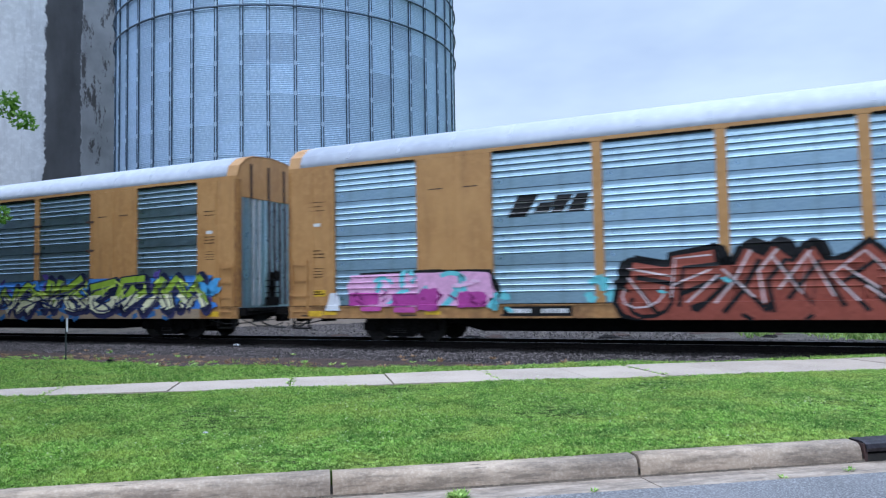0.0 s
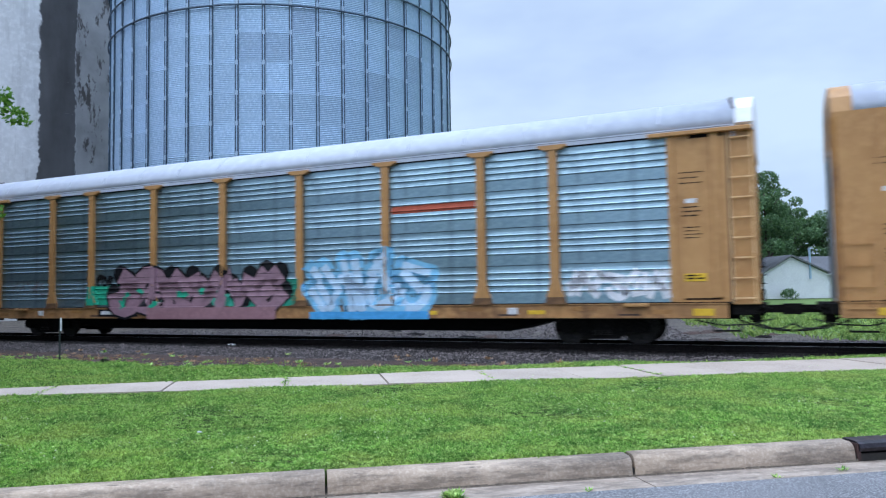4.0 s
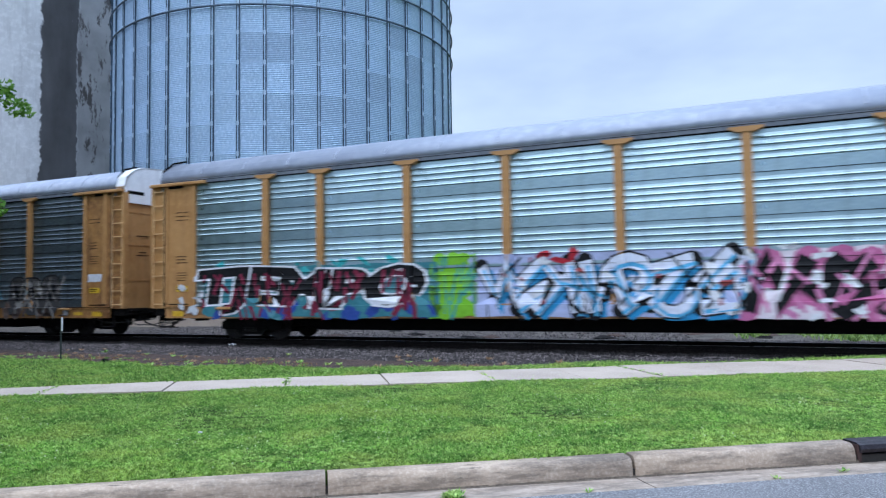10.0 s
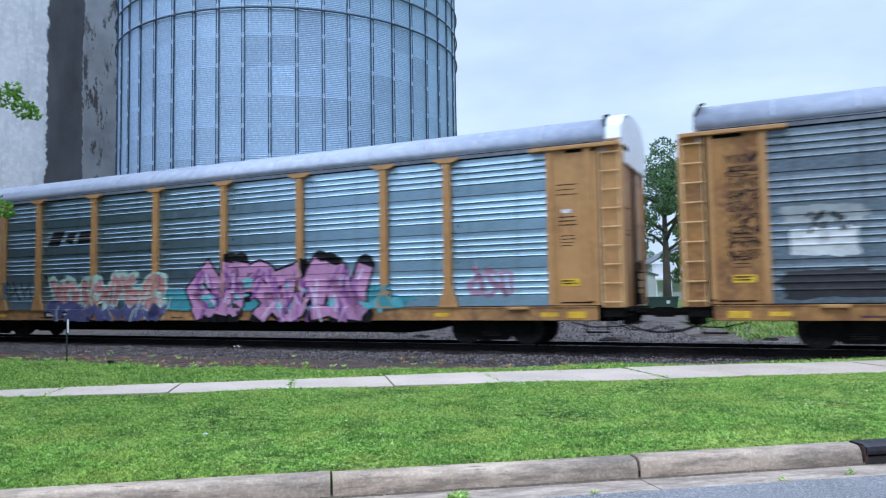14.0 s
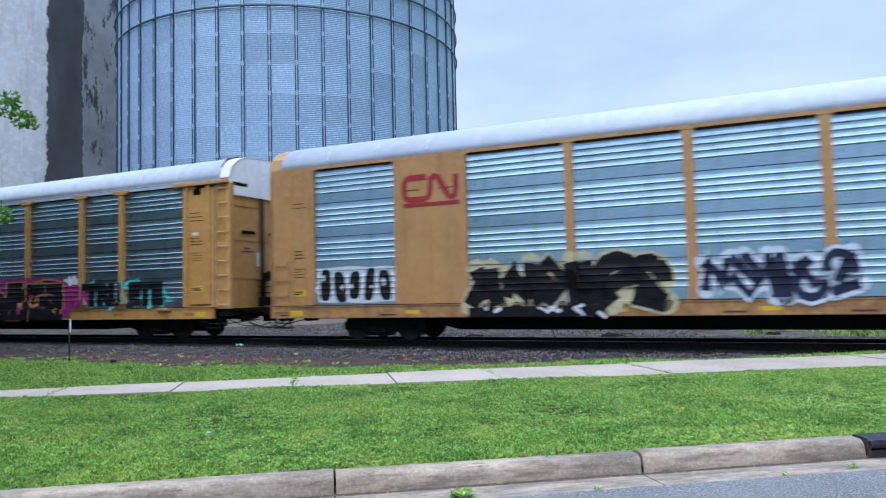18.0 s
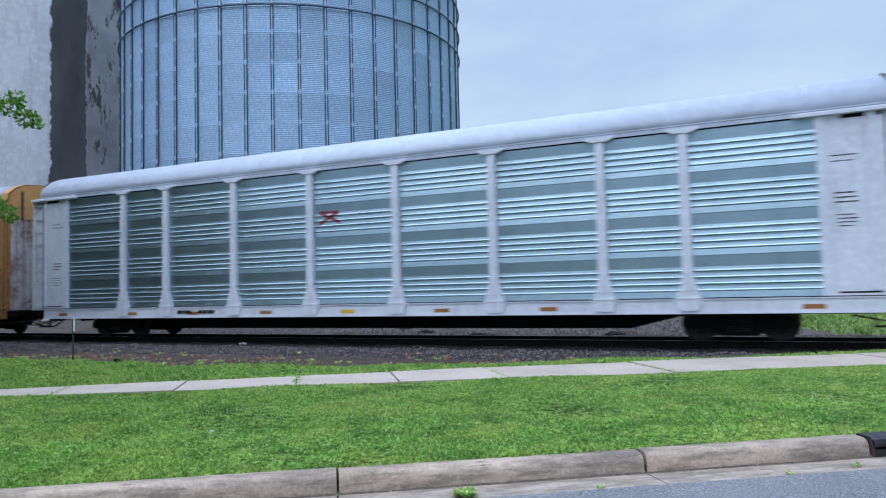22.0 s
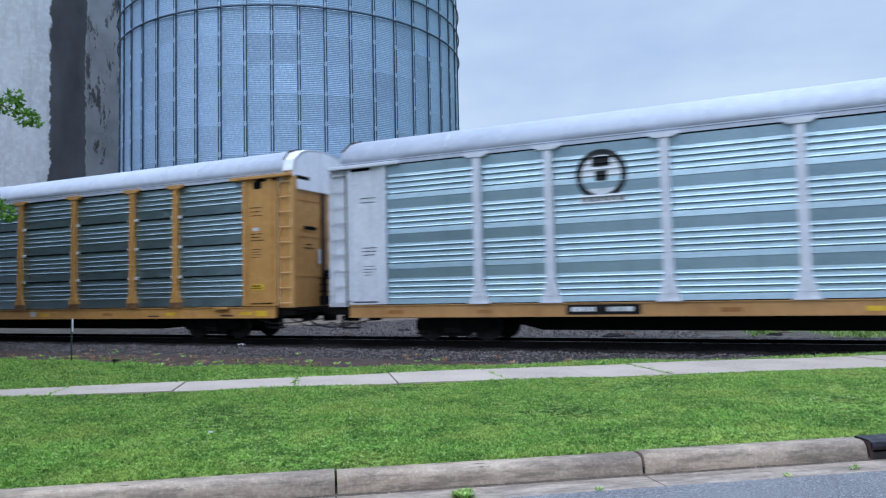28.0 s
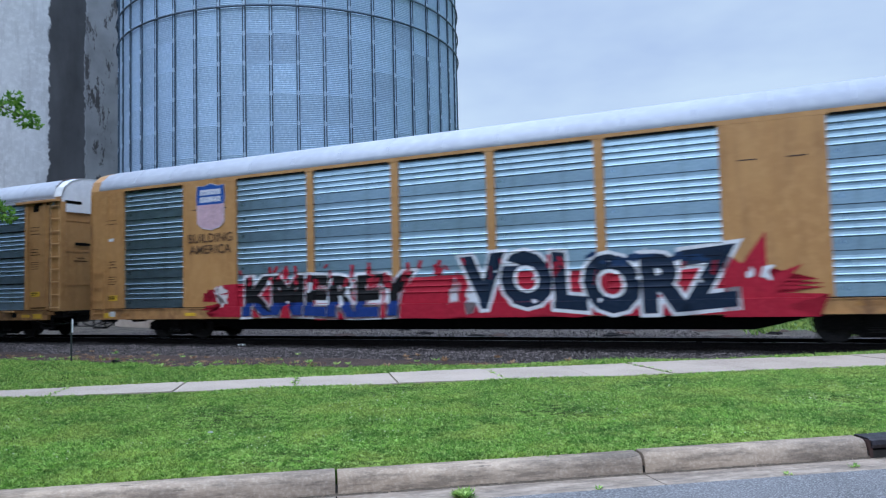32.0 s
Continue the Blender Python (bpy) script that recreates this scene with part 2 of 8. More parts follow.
GUTTER = worn_kerb("gutter_concrete", (0.41, 0.325, 0.26), (0.29, 0.225, 0.175), (0.47, 0.385, 0.315), rough=0.75, big=2.2, fine=18, bump=0.25, depth=0.004)
ASPHALT = surface("asphalt", (0.13, 0.128, 0.135), (0.085, 0.085, 0.09), (0.43, 0.425, 0.435), rough=0.75, big=1.0, fine=75, bump=0.6, depth=0.008)
SILT = surface("brown_silt", (0.13, 0.1, 0.075), (0.07, 0.055, 0.042), (0.19, 0.15, 0.115), rough=0.9, big=2, fine=25)
JOINT = surface("dark_joint", (0.035, 0.03, 0.026), rough=0.9, big=3, fine=30)
SOIL = surface("lawn_soil", (0.04, 0.065, 0.016), (0.022, 0.036, 0.01), (0.06, 0.1, 0.024), rough=0.95, big=1.1, fine=28, bump=0.4, depth=0.02, spec=0.05)
GRAVEL = surface("ballast_bed", (0.045, 0.037, 0.036), (0.02, 0.017, 0.017), (0.115, 0.098, 0.096), rough=0.9, big=0.9, fine=26, bump=1.0, depth=0.04, spec=0.15)
# Nearly black: oil stain plus the shade of rails and ties, in the colour.
OILY_SHADE = surface("oily_shaded_ballast", (0.014, 0.012, 0.012), (0.008, 0.007, 0.007), (0.034, 0.03, 0.03), rough=0.85, big=1.2, fine=22, bump=0.9, depth=0.04, spec=0.05)
GRAVEL_FAR = surface("gravel_yard", (0.11, 0.092, 0.078), (0.03, 0.026, 0.024), (0.28, 0.25, 0.22), rough=0.9, big=0.9, fine=20, bump=1.0, depth=0.04, spec=0.1)
DIRT = surface("brown_dirt", (0.085, 0.056, 0.048), (0.04, 0.03, 0.028), (0.17, 0.125, 0.11), rough=0.95, big=1.9, fine=24, bump=0.9, depth=0.03, spec=0.1)
HINGE = surface("dark_rust_and_shade", (0.06, 0.034, 0.028), (0.03, 0.02, 0.018), (0.11, 0.06, 0.045), rough=0.8, big=3, fine=20)
WHITE_RUST = surface("rusty_white_paint", (0.55, 0.53, 0.54), (0.2, 0.1, 0.07), (0.62, 0.6, 0.6), rough=0.6, big=1.4, fine=7, streak=0.7, streak_colour=(0.16, 0.07, 0.045), bump=0.05)
AMBER = surface("faded_amber_strip", (0.33, 0.13, 0.03), rough=0.5, big=3, fine=12)
STONE = surface("ballast_stone", (0.1, 0.085, 0.083), (0.045, 0.038, 0.038), (0.2, 0.172, 0.168), rough=0.85, big=6, fine=30, island=0.95, spec=0.2)
# Stone colour darkened the same way, for oil and for track shade.
OILY_SHADE_STONE = surface("oily_shaded_stone", (0.016, 0.014, 0.014), (0.008, 0.007, 0.007), (0.05, 0.043, 0.042), rough=0.8, big=6, fine=30, island=0.8, spec=0.15)
GALV = surface("galvanised_sheet", (0.38, 0.52, 0.68), (0.31, 0.43, 0.57), (0.46, 0.6, 0.76), rough=0.5, metal=0.6, big=0.5, fine=9, streak=0.2, streak_colour=(0.3, 0.34, 0.4), vary=0.09, bump=0.04)
GALV_DULL = surface("dull_galvanised_sheet", (0.33, 0.45, 0.6), (0.27, 0.37, 0.5), (0.4, 0.52, 0.67), rough=0.55, metal=0.5, big=0.5, fine=9, streak=0.3, streak_colour=(0.18, 0.2, 0.24), bump=0.04)
STIFF = surface("dark_galvanised_stiffener", (0.045, 0.08, 0.12), (0.03, 0.055, 0.085), (0.08, 0.125, 0.18), rough=0.45, metal=0.4, big=0.8, fine=9)
BOLT = surface("bright_splice", (0.42, 0.53, 0.66), rough=0.35, metal=0.6, big=2, fine=20)
YELLOW = surface("reflective_yellow", (0.75, 0.45, 0.02), (0.55, 0.32, 0.02), (0.85, 0.55, 0.05), rough=0.45, big=2, fine=12)
PLATE = surface("white_plate", (0.7, 0.7, 0.72), rough=0.5, big=3, fine=12)
INK = surface("black_stencil", (0.008, 0.008, 0.009), rough=0.7, big=3, fine=12, spec=0.2)
BARK = surface("tree_bark", (0.09, 0.07, 0.055), (0.05, 0.04, 0.03), (0.15, 0.12, 0.1), rough=0.9, big=4, fine=30, bump=0.6, depth=0.02)
SIDING = surface("white_siding", (0.72, 0.73, 0.76), (0.64, 0.65, 0.68), (0.78, 0.79, 0.82), rough=0.6, big=0.8, fine=9)
SHINGLE = surface("grey_shingle", (0.12, 0.125, 0.14), (0.09, 0.09, 0.1), (0.17, 0.175, 0.19), rough=0.9, big=0.9, fine=12, bump=0.3)
GLASS_DARK = surface("window_glass", (0.02, 0.025, 0.03), rough=0.08, big=2, fine=9, bump=0)
DUMP = surface("dark_green_steel", (0.02, 0.045, 0.035), (0.012, 0.03, 0.024), (0.03, 0.06, 0.05), rough=0.5, big=1.2, fine=9)
RUBBER = surface("black_rubber_hose", (0.012, 0.012, 0.012), rough=0.6, big=3, fine=20)


def leaf_material(name, a, b, c, mottled=False):
    mat = bpy.data.materials.new(name)
    mat.use_nodes = True
    nt = mat.node_tree
    bsdf = nt.nodes["Principled BSDF"]
    geo = nt.nodes.new("ShaderNodeNewGeometry")
    co = nt.nodes.new("ShaderNodeTexCoord").outputs["Object"]
    r = nt.nodes.new("ShaderNodeValToRGB")
    r.color_ramp.elements[0].color, r.color_ramp.elements[1].color = (*a, 1), (*c, 1)
    e = r.color_ramp.elements.new(0.5)
    e.color = (*b, 1)
    nt.links.new(geo.outputs["Random Per Island"], r.inputs[0])
    patch = noise_fac(nt, co, 0.9, 0.35, 0.65, detail=5)
    col = mix_rgb(nt, patch, mix_rgb(nt, 0.3, r.outputs[0], a), r.outputs[0])
    if mottled:
        col = mix_rgb(nt, noise_fac(nt, co, 1.7, 0.49, 0.6, detail=6), col, mix_rgb(nt, 0.62, col, (0.14, 0.32, 0.07)))
        col = mix_rgb(nt, noise_fac(nt, co, 1.1, 0.5, 0.62, detail=6), col, mix_rgb(nt, 0.6, col, (0.68, 0.76, 0.2)))
        col = mix_rgb(nt, noise_fac(nt, co, 11.0, 0.42, 0.58, detail=4), mix_rgb(nt, 1.0, col, (0.62, 0.68, 0.62), "MULTIPLY"), col)
        col = mix_rgb(nt, noise_fac(nt, co, 4.5, 0.54, 0.64, detail=5), col, mix_rgb(nt, 0.6, col, (0.6, 0.76, 0.22)))
        col = mix_rgb(nt, noise_fac(nt, co, 5.0, 0.55, 0.68, detail=5), col, mix_rgb(nt, 0.45, col, (0.38, 0.44, 0.13)))
        col = mix_rgb(nt, noise_fac(nt, co, 32.0, 0.4, 0.56, detail=3), mix_rgb(nt, 1.0, col, (0.37, 0.45, 0.33), "MULTIPLY"), col)
        col = mix_rgb(nt, noise_fac(nt, co, 26.0, 0.55, 0.64, detail=3), col, mix_rgb(nt, 0.65, col, (0.74, 0.96, 0.32)))
    nt.links.new(col, bsdf.inputs["Base Color"])
    bsdf.inputs["Roughness"].default_value = 0.55
    bsdf.inputs["Specular IOR Level"].default_value = 0.3
    trans = nt.nodes.new("ShaderNodeBsdfTranslucent")
    nt.links.new(col, trans.inputs["Color"])
    mixer = nt.nodes.new("ShaderNodeMixShader")
    mixer.inputs[0].default_value = 0.3
    nt.links.new(bsdf.outputs[0], mixer.inputs[1])
    nt.links.new(trans.outputs[0], mixer.inputs[2])
    nt.links.new(mixer.outputs[0], nt.nodes["Material Output"].inputs["Surface"])
    return mat


BLADE = leaf_material("grass_blade", (0.16, 0.37, 0.06), (0.44, 0.73, 0.14), (0.76, 0.96, 0.32), True)
CLOVER = leaf_material("clover_leaf", (0.15, 0.4, 0.06), (0.44, 0.77, 0.15), (0.74, 0.96, 0.3), True)
FLOWER = surface("clover_flower", (0.56, 0.64, 0.36), rough=0.7, big=9, fine=40)
DRY = leaf_material("dry_grass", (0.24, 0.13, 0.07), (0.36, 0.22, 0.12), (0.48, 0.34, 0.2))
LEAF = leaf_material("tree_leaf", (0.06, 0.12, 0.055), (0.11, 0.2, 0.085), (0.18, 0.29, 0.12))
LEAF_NEAR = leaf_material("bright_tree_leaf", (0.06, 0.16, 0.02), (0.13, 0.29, 0.035), (0.25, 0.43, 0.07))
MEADOW_BLADE = leaf_material("meadow_blade", (0.13, 0.22, 0.045), (0.24, 0.35, 0.085), (0.42, 0.5, 0.17), True)
MEADOW = surface("meadow_grass", (0.11, 0.18, 0.036), (0.07, 0.13, 0.025), (0.17, 0.25, 0.06), rough=0.95, big=0.4, fine=9, bump=0.5, depth=0.04)


PAINTS = {}


def paint(r, g, b):
    """Sprayed paint of one colour, slightly mottled."""
    key = (r, g, b)
    if key not in PAINTS:
        PAINTS[key] = surface("spray_paint", key, tuple(c * 0.8 for c in key), tuple(min(1, c * 1.12 + 0.01) for c in key), rough=0.55, big=2.5, fine=11, bump=0.03, spec=0.2)
    return PAINTS[key]

# ---------------------------------------------------------------- mesh tools
def mesh_of(name, bm, mat, smooth=False):
    me = bpy.data.meshes.new(name)
    bm.to_mesh(me)
    bm.free()
    if smooth:
        for p in me.polygons:
            p.use_smooth = True
    for m in (mat if isinstance(mat, (list, tuple)) else [mat]):
        me.materials.append(m)
    return me


def part(name, bm, mat, parent, label="", at=None, smooth=False):
    """One mesh object under a thing or a part; bm may be a finished mesh that is shared."""
    ob = new(name, bm if isinstance(bm, bpy.types.Mesh) else mesh_of(name, bm, mat, smooth))
    ob.parent = parent
    if at is not None:
        ob.matrix_basis = at
    return tagged(ob, label=label)


def thing(name, label, category, at=None, group="", kind="", data=None):
    ob = new(name, data)
    if at is not None:
        ob.matrix_basis = at
    return tagged(ob, label, category, group, kind)


def box(bm, x0, x1, y0, y1, z0, z1, mat=0):
    v = [bm.verts.new((x, y, z)) for x in (x0, x1) for y in (y0, y1) for z in (z0, z1)]
    for a, b, c, d in ((0, 1, 3, 2), (4, 6, 7, 5), (0, 4, 5, 1), (2, 3, 7, 6), (0, 2, 6, 4), (1, 5, 7, 3)):
        bm.faces.new((v[a], v[b], v[c], v[d])).material_index = mat
    return bm


def boxes(*list_of_boxes):
    bm = bmesh.new()
    for b in list_of_boxes:
        box(bm, *b)
    return bm


def soft_box(x0, x1, y0, y1, z0, z1, bevel=0.01, segments=1):
    bm = boxes((x0, x1, y0, y1, z0, z1))
    bmesh.ops.bevel(bm, geom=bm.edges[:], offset=bevel, segments=segments, affect="EDGES", profile=0.5)
    return bm


def extrude_x(bm, profile, x0, x1, closed=True, caps=True):
    """Sweep a y-z outline along x."""
    a = [bm.verts.new((x0, y, z)) for y, z in profile]
    b = [bm.verts.new((x1, y, z)) for y, z in profile]
    n = len(profile)
    for i in range(n if closed else n - 1):
        j = (i + 1) % n
        bm.faces.new((a[i], a[j], b[j], b[i]))
    if closed and caps:
        bm.faces.new(a[::-1])
        bm.faces.new(b)
    return bm


def prism_y(bm, outline, y0, y1):
    """Sweep an x-z outline through y."""
    a = [bm.verts.new((x, y0, z)) for x, z in outline]
    b = [bm.verts.new((x, y1, z)) for x, z in outline]
    n = len(outline)
    for i in range(n):
        j = (i + 1) % n
        bm.faces.new((a[i], b[i], b[j], a[j]))
    bm.faces.new(a)
    bm.faces.new(b[::-1])
    return bm


def disc(bm, x, z, r, y0, y1, n=20, axis="y"):
    """A short cylinder about an axis parallel to y (or z or x)."""
    rings = []
    for d in (y0, y1):
        ring = []
        for k in range(n):
            c, s = r * math.cos(2 * math.pi * k / n), r * math.sin(2 * math.pi * k / n)
            ring.append(bm.verts.new((x + c, d, z + s) if axis == "y" else (x + c, z + s, d) if axis == "z" else (d, x + c, z + s)))
        rings.append(ring)
    for k in range(n):
        j = (k + 1) % n
        bm.faces.new((rings[0][k], rings[1][k], rings[1][j], rings[0][j]))
    bm.faces.new(rings[0])
    bm.faces.new(rings[1][::-1])
    return bm


def tube(bm, points, radii, n=6):
    """A round bar through points, with a radius at each."""
    pts = [Vector(p) for p in points]
    if isinstance(radii, (int, float)):
        radii = [radii] * len(pts)
    rings = []
    for i, p in enumerate(pts):
        way = (pts[min(i + 1, len(pts) - 1)] - pts[max(i - 1, 0)]).normalized()
        side = way.orthogonal().normalized() if i == 0 else (side - way * side.dot(way)).normalized()
        other = way.cross(side)
        rings.append([bm.verts.new(p + (side * math.cos(2 * math.pi * k / n) + other * math.sin(2 * math.pi * k / n)) * radii[i]) for k in range(n)])
    for a, b in zip(rings, rings[1:]):
        for k in range(n):
            j = (k + 1) % n
            bm.faces.new((a[k], a[j], b[j], b[k]))
    bm.faces.new(rings[0][::-1])
    bm.faces.new(rings[-1])
    return bm


def soup(name, verts, faces_per, mat):
    """A mesh from an array of loose faces of equal size: verts (n * faces_per, 3)."""
    me = bpy.data.meshes.new(name)
    count = len(verts)
    me.vertices.add(count)
    me.vertices.foreach_set("co", np.asarray(verts, dtype=np.float32).ravel())
    me.loops.add(count)
    me.loops.foreach_set("vertex_index", np.arange(count, dtype=np.int32))
    polys = count // faces_per
    me.polygons.add(polys)
    me.polygons.foreach_set("loop_start", np.arange(0, count, faces_per, dtype=np.int32))
    me.polygons.foreach_set("loop_total", np.full(polys, faces_per, dtype=np.int32))
    me.update(calc_edges=True)
    me.validate()
    me.materials.append(mat)
    return me


# outlines of letters, by text and by stroke swelling
GLYPHS = {}


def glyphs(text, swell=0.0):
    key = (text, swell)
    if key not in GLYPHS:
        cu = bpy.data.curves.new("letters", "FONT")
        cu.body, cu.offset, cu.resolution_u = text, swell, 3
        ob = bpy.data.objects.new("letters", cu)
        scene.collection.objects.link(ob)
        me = bpy.data.meshes.new_from_object(ob.evaluated_get(bpy.context.evaluated_depsgraph_get()))
        bpy.data.objects.remove(ob)
        bpy.data.curves.remove(cu)
        polys = [[tuple(me.vertices[i].co[:2]) for i in p.vertices] for p in me.polygons]
        GLYPHS[key] = polys
        bpy.data.meshes.remove(me)
    return GLYPHS[key]

# ---------------------------------------------------------------- the lie of the land
RAIL_Z = EYE - 1.333                                   # top of rail
SIDE_AT, TRACK_TURN = Vector((0, 19.54, 0)), -25.205   # where the near sides of the cars cross the line of sight
ALONG = Vector((math.cos(radians(TRACK_TURN)), math.sin(radians(TRACK_TURN)), 0))
ACROSS = Vector((-ALONG.y, ALONG.x, 0))
TRACK_AT = SIDE_AT + ACROSS * 1.6
ROAD_AT, ROAD_TURN = Vector((-0.88, 5.69, 0)), 10.3    # foot of the kerb
ROAD_WAY = Vector((math.cos(radians(ROAD_TURN)), math.sin(radians(ROAD_TURN)), 0))
ROAD_OFF = Vector((-ROAD_WAY.y, ROAD_WAY.x, 0))


def road_pose(r, m, z=0.0, turn=0.0):
    p = ROAD_AT + ROAD_WAY * r + ROAD_OFF * m
    return pose(p.x, p.y, z, 0, 0, ROAD_TURN + turn)


def track_pose(s, d, z=0.0, turn=0.0):
    p = TRACK_AT + ALONG * s + ACROSS * d
    return pose(p.x, p.y, RAIL_Z + z, 0, 0, TRACK_TURN + turn)


def to_track(x, y):
    return (x - TRACK_AT.x) * ALONG.x + (y - TRACK_AT.y) * ALONG.y, (x - TRACK_AT.x) * ACROSS.x + (y - TRACK_AT.y) * ACROSS.y


def from_road(r, m):
    p = ROAD_AT + ROAD_WAY * r + ROAD_OFF * m
    return p.x, p.y


def walk_near(r):
    """Edge of the pavement towards the street."""
    return np.interp(r, (-22.0, -8.0, -4.5, 1.85, 5.3, 9.1, 20.0), (6.3, 6.0, 5.84, 5.47, 5.14, 4.93, 4.5))


def walk_far(r):
    """Edge of the pavement towards the railway."""
    return np.interp(r, (-22.0, -8.0, -5.0, -1.5, 2.1, 6.2, 10.7, 20.0), (6.6, 6.7, 6.8, 6.93, 6.99, 6.94, 6.68, 6.1))


def grass_edge(r):
    """Where the rough grass behind the pavement gives way to dirt."""
    line = ((-40, 30.0), (-14, 18.5), (-8.2, 15.2), (-6.0, 13.7), (-4.1, 12.0), (-3.2, 10.7), (-2.1, 10.9), (-0.8, 9.9), (0.3, 8.9), (1.4, 8.5), (4.6, 8.1), (6.1, 7.95), (7.3, 7.5), (60.0, 7.4))
    for (ra, ma), (rb, mb) in zip(line, line[1:]):
        if ra <= r <= rb:
            return ma + (mb - ma) * (r - ra) / (rb - ra) + 0.22 * noise.noise((r * 0.9, 3.1, 0)) + 0.12 * noise.noise((r * 3.1, 1.1, 0))
    return 7.4 if r > 0 else 30.0


def ground_z(r, m):
    x, y = from_road(r, m)
    s, d = to_track(x, y)
    if m < 0.1:
        return -0.08
    if m < walk_far(r):
        return 0.13
    edge = grass_edge(r) - m
    if edge > 0:
        return 0.13 - 0.08 * max(0, 1 - edge / 0.8) - 0.06 * min(1, max(0, (m - walk_far(r)) / 4))
    if abs(d) < 7:
        return -0.08
    return -0.05 + 0.0062 * max(0, min(d, 120) - 7)


def spaced(lo, hi, step, far):
    line = list(np.arange(lo, hi + 0.001, step))
    out, d = [], step
    while line[-1] < far:
        d *= 1.35
        line.append(line[-1] + d)
        out.append(line[0] - d)
        line.insert(0, line[0] - d)
    return line


rs = spaced(-26, 30, 0.5, 2600)
ms = [-2600, -900, -300, -100, -40, -20, -12, -6, -2, 0.06, 0.14, 0.6] + list(np.arange(1.0, 40.1, 0.4)) + [40 + 1.5 * 1.3 ** k for k in range(1, 29)]
bm = bmesh.new()
grid = [[bm.verts.new((*from_road(r, m), ground_z(r, m))) for r in rs] for m in ms]
for i in range(len(ms) - 1):
    for j in range(len(rs) - 1):
        f = bm.faces.new((grid[i][j], grid[i][j + 1], grid[i + 1][j + 1], grid[i + 1][j]))
        c = f.calc_center_median()
        s, d = to_track(c.x, c.y)
        wob = 1.6 * noise.noise((c.x * 0.25, c.y * 0.25, 0))
        q = Vector((c.x, c.y, 0)) - ROAD_AT
        bare = q.dot(ROAD_OFF) > grass_edge(q.dot(ROAD_WAY)) and d < 2
        f.material_index = 3 if bare else 0 if d < 2 else 1 if d < 6 + wob or (s < 9 + 3 * wob - 0.25 * (d - 6) and d < 40) else 2
        f.smooth = True
ground = new("ground", mesh_of("ground", bm, [SOIL, GRAVEL_FAR, MEADOW, DIRT]))
tagged(ground, "green lawn, grey gravel yard and open meadow beyond the railway", "ground", kind="structure")

# road, gutter, kerb
bm = bmesh.new()
extrude_x(bm, [(-9.3, -0.1), (-9.3, 0.0), (-6, 0.05), (-3.5, 0.055), (-1.5, 0.03), (-0.40, 0.004), (-0.40, -0.1)], -80, 80)
road = new("road", mesh_of("road", bm, ASPHALT))
road.matrix_basis = road_pose(0, 0)
tagged(road, "grey worn asphalt street with fine stone chips", "road", kind="structure")

gutter = thing("gutter", "pale tan concrete gutter between street and kerb", "gutter", road_pose(0, 0), kind="structure")
kerb = thing("kerb", "weathered tan concrete kerb with rounded edge and open joints", "kerb", road_pose(0, 0), kind="structure")
JOINTS = [-32.5 + 2.5 * k for k in range(27)]
for k, r0 in enumerate(JOINTS):
    r1 = r0 + 2.5
    if 4.55 <= r0 < 6.2:
        continue
    stop = 4.58 if r0 < 4.58 < r1 else r1
    bm = bmesh.new()
    extrude_x(bm, [(-0.398, -0.09), (-0.398, 0.0), (-0.2, -0.008), (0.002, -0.012), (0.002, -0.09)], r0 + 0.006, r1 - 0.006)
    part("gutter_slab", bm, GUTTER, gutter)
    bm = bmesh.new()
    lift = 0.004 * math.sin(k * 2.3)
    gap = 0.013 if abs(r0 - 2.5) < 0.1 or abs(r1 - 2.5) < 0.1 else 0.007
    extrude_x(bm, [(0.0, -0.09), (0.004, 0.02), (0.012, 0.085), (0.024, 0.118), (0.045, 0.138 + lift), (0.075, 0.147 + lift), (0.19, 0.152 + lift), (0.2, 0.14), (0.2, -0.09)], r0 + gap, stop - gap)
    for f in bm.faces:
        f.smooth = len(f.verts) == 4
    part("kerb_stone", bm, KERB, kerb)
bm = boxes((-40, 40, 0.02, 0.19, -0.085, 0.05), (-40, 40, -0.38, -0.01, -0.085, -0.03))
part("joint_fill", bm, JOINT, kerb, "dark dirt filling the joints")

g = random.Random(8)
bm = bmesh.new()
for k in range(260):
    r0 = -16 + k * 0.1 + g.uniform(-0.03, 0.03)
    if 4.5 < r0 < 6.2:
        continue
    w, h = g.uniform(0.003, 0.016), g.uniform(0.002, 0.012)
    extrude_x(bm, [(-w, -0.013), (-w * 0.5, -0.006), (0.0, h * 0.6 - 0.01), (0.008, h), (0.012, -0.02)], r0, r0 + g.uniform(0.09, 0.16))
part("gutter_silt", bm, SILT, gutter, "dark silt lying along the foot of the kerb")
# storm inlet in the kerb
drain = thing("storm_drain", "dark cast-iron kerb inlet with a rounded hood over a brown throat", "drain", road_pose(0, 0))
bm = bmesh.new()
extrude_x(bm, [(-0.01, 0.075), (-0.02, 0.105), (-0.005, 0.14), (0.04, 0.157), (0.2, 0.16), (0.2, 0.1), (0.03, 0.085)], 4.6, 6.2)
part("hood", bm, surface("cast_iron", (0.025, 0.02, 0.026), (0.015, 0.012, 0.016), (0.05, 0.04, 0.05), rough=0.45, metal=0.4, big=3, fine=20), drain)
part("throat", boxes((4.6, 6.2, 0.16, 0.2, -0.1, 0.1), (4.59, 4.62, 0.0, 0.2, -0.1, 0.14), (6.18, 6.21, 0.0, 0.2, -0.1, 0.14)),
     surface("rusty_throat", (0.07, 0.035, 0.03), (0.03, 0.018, 0.016), rough=0.85, big=5, fine=22), drain, "rust-brown back of the inlet")
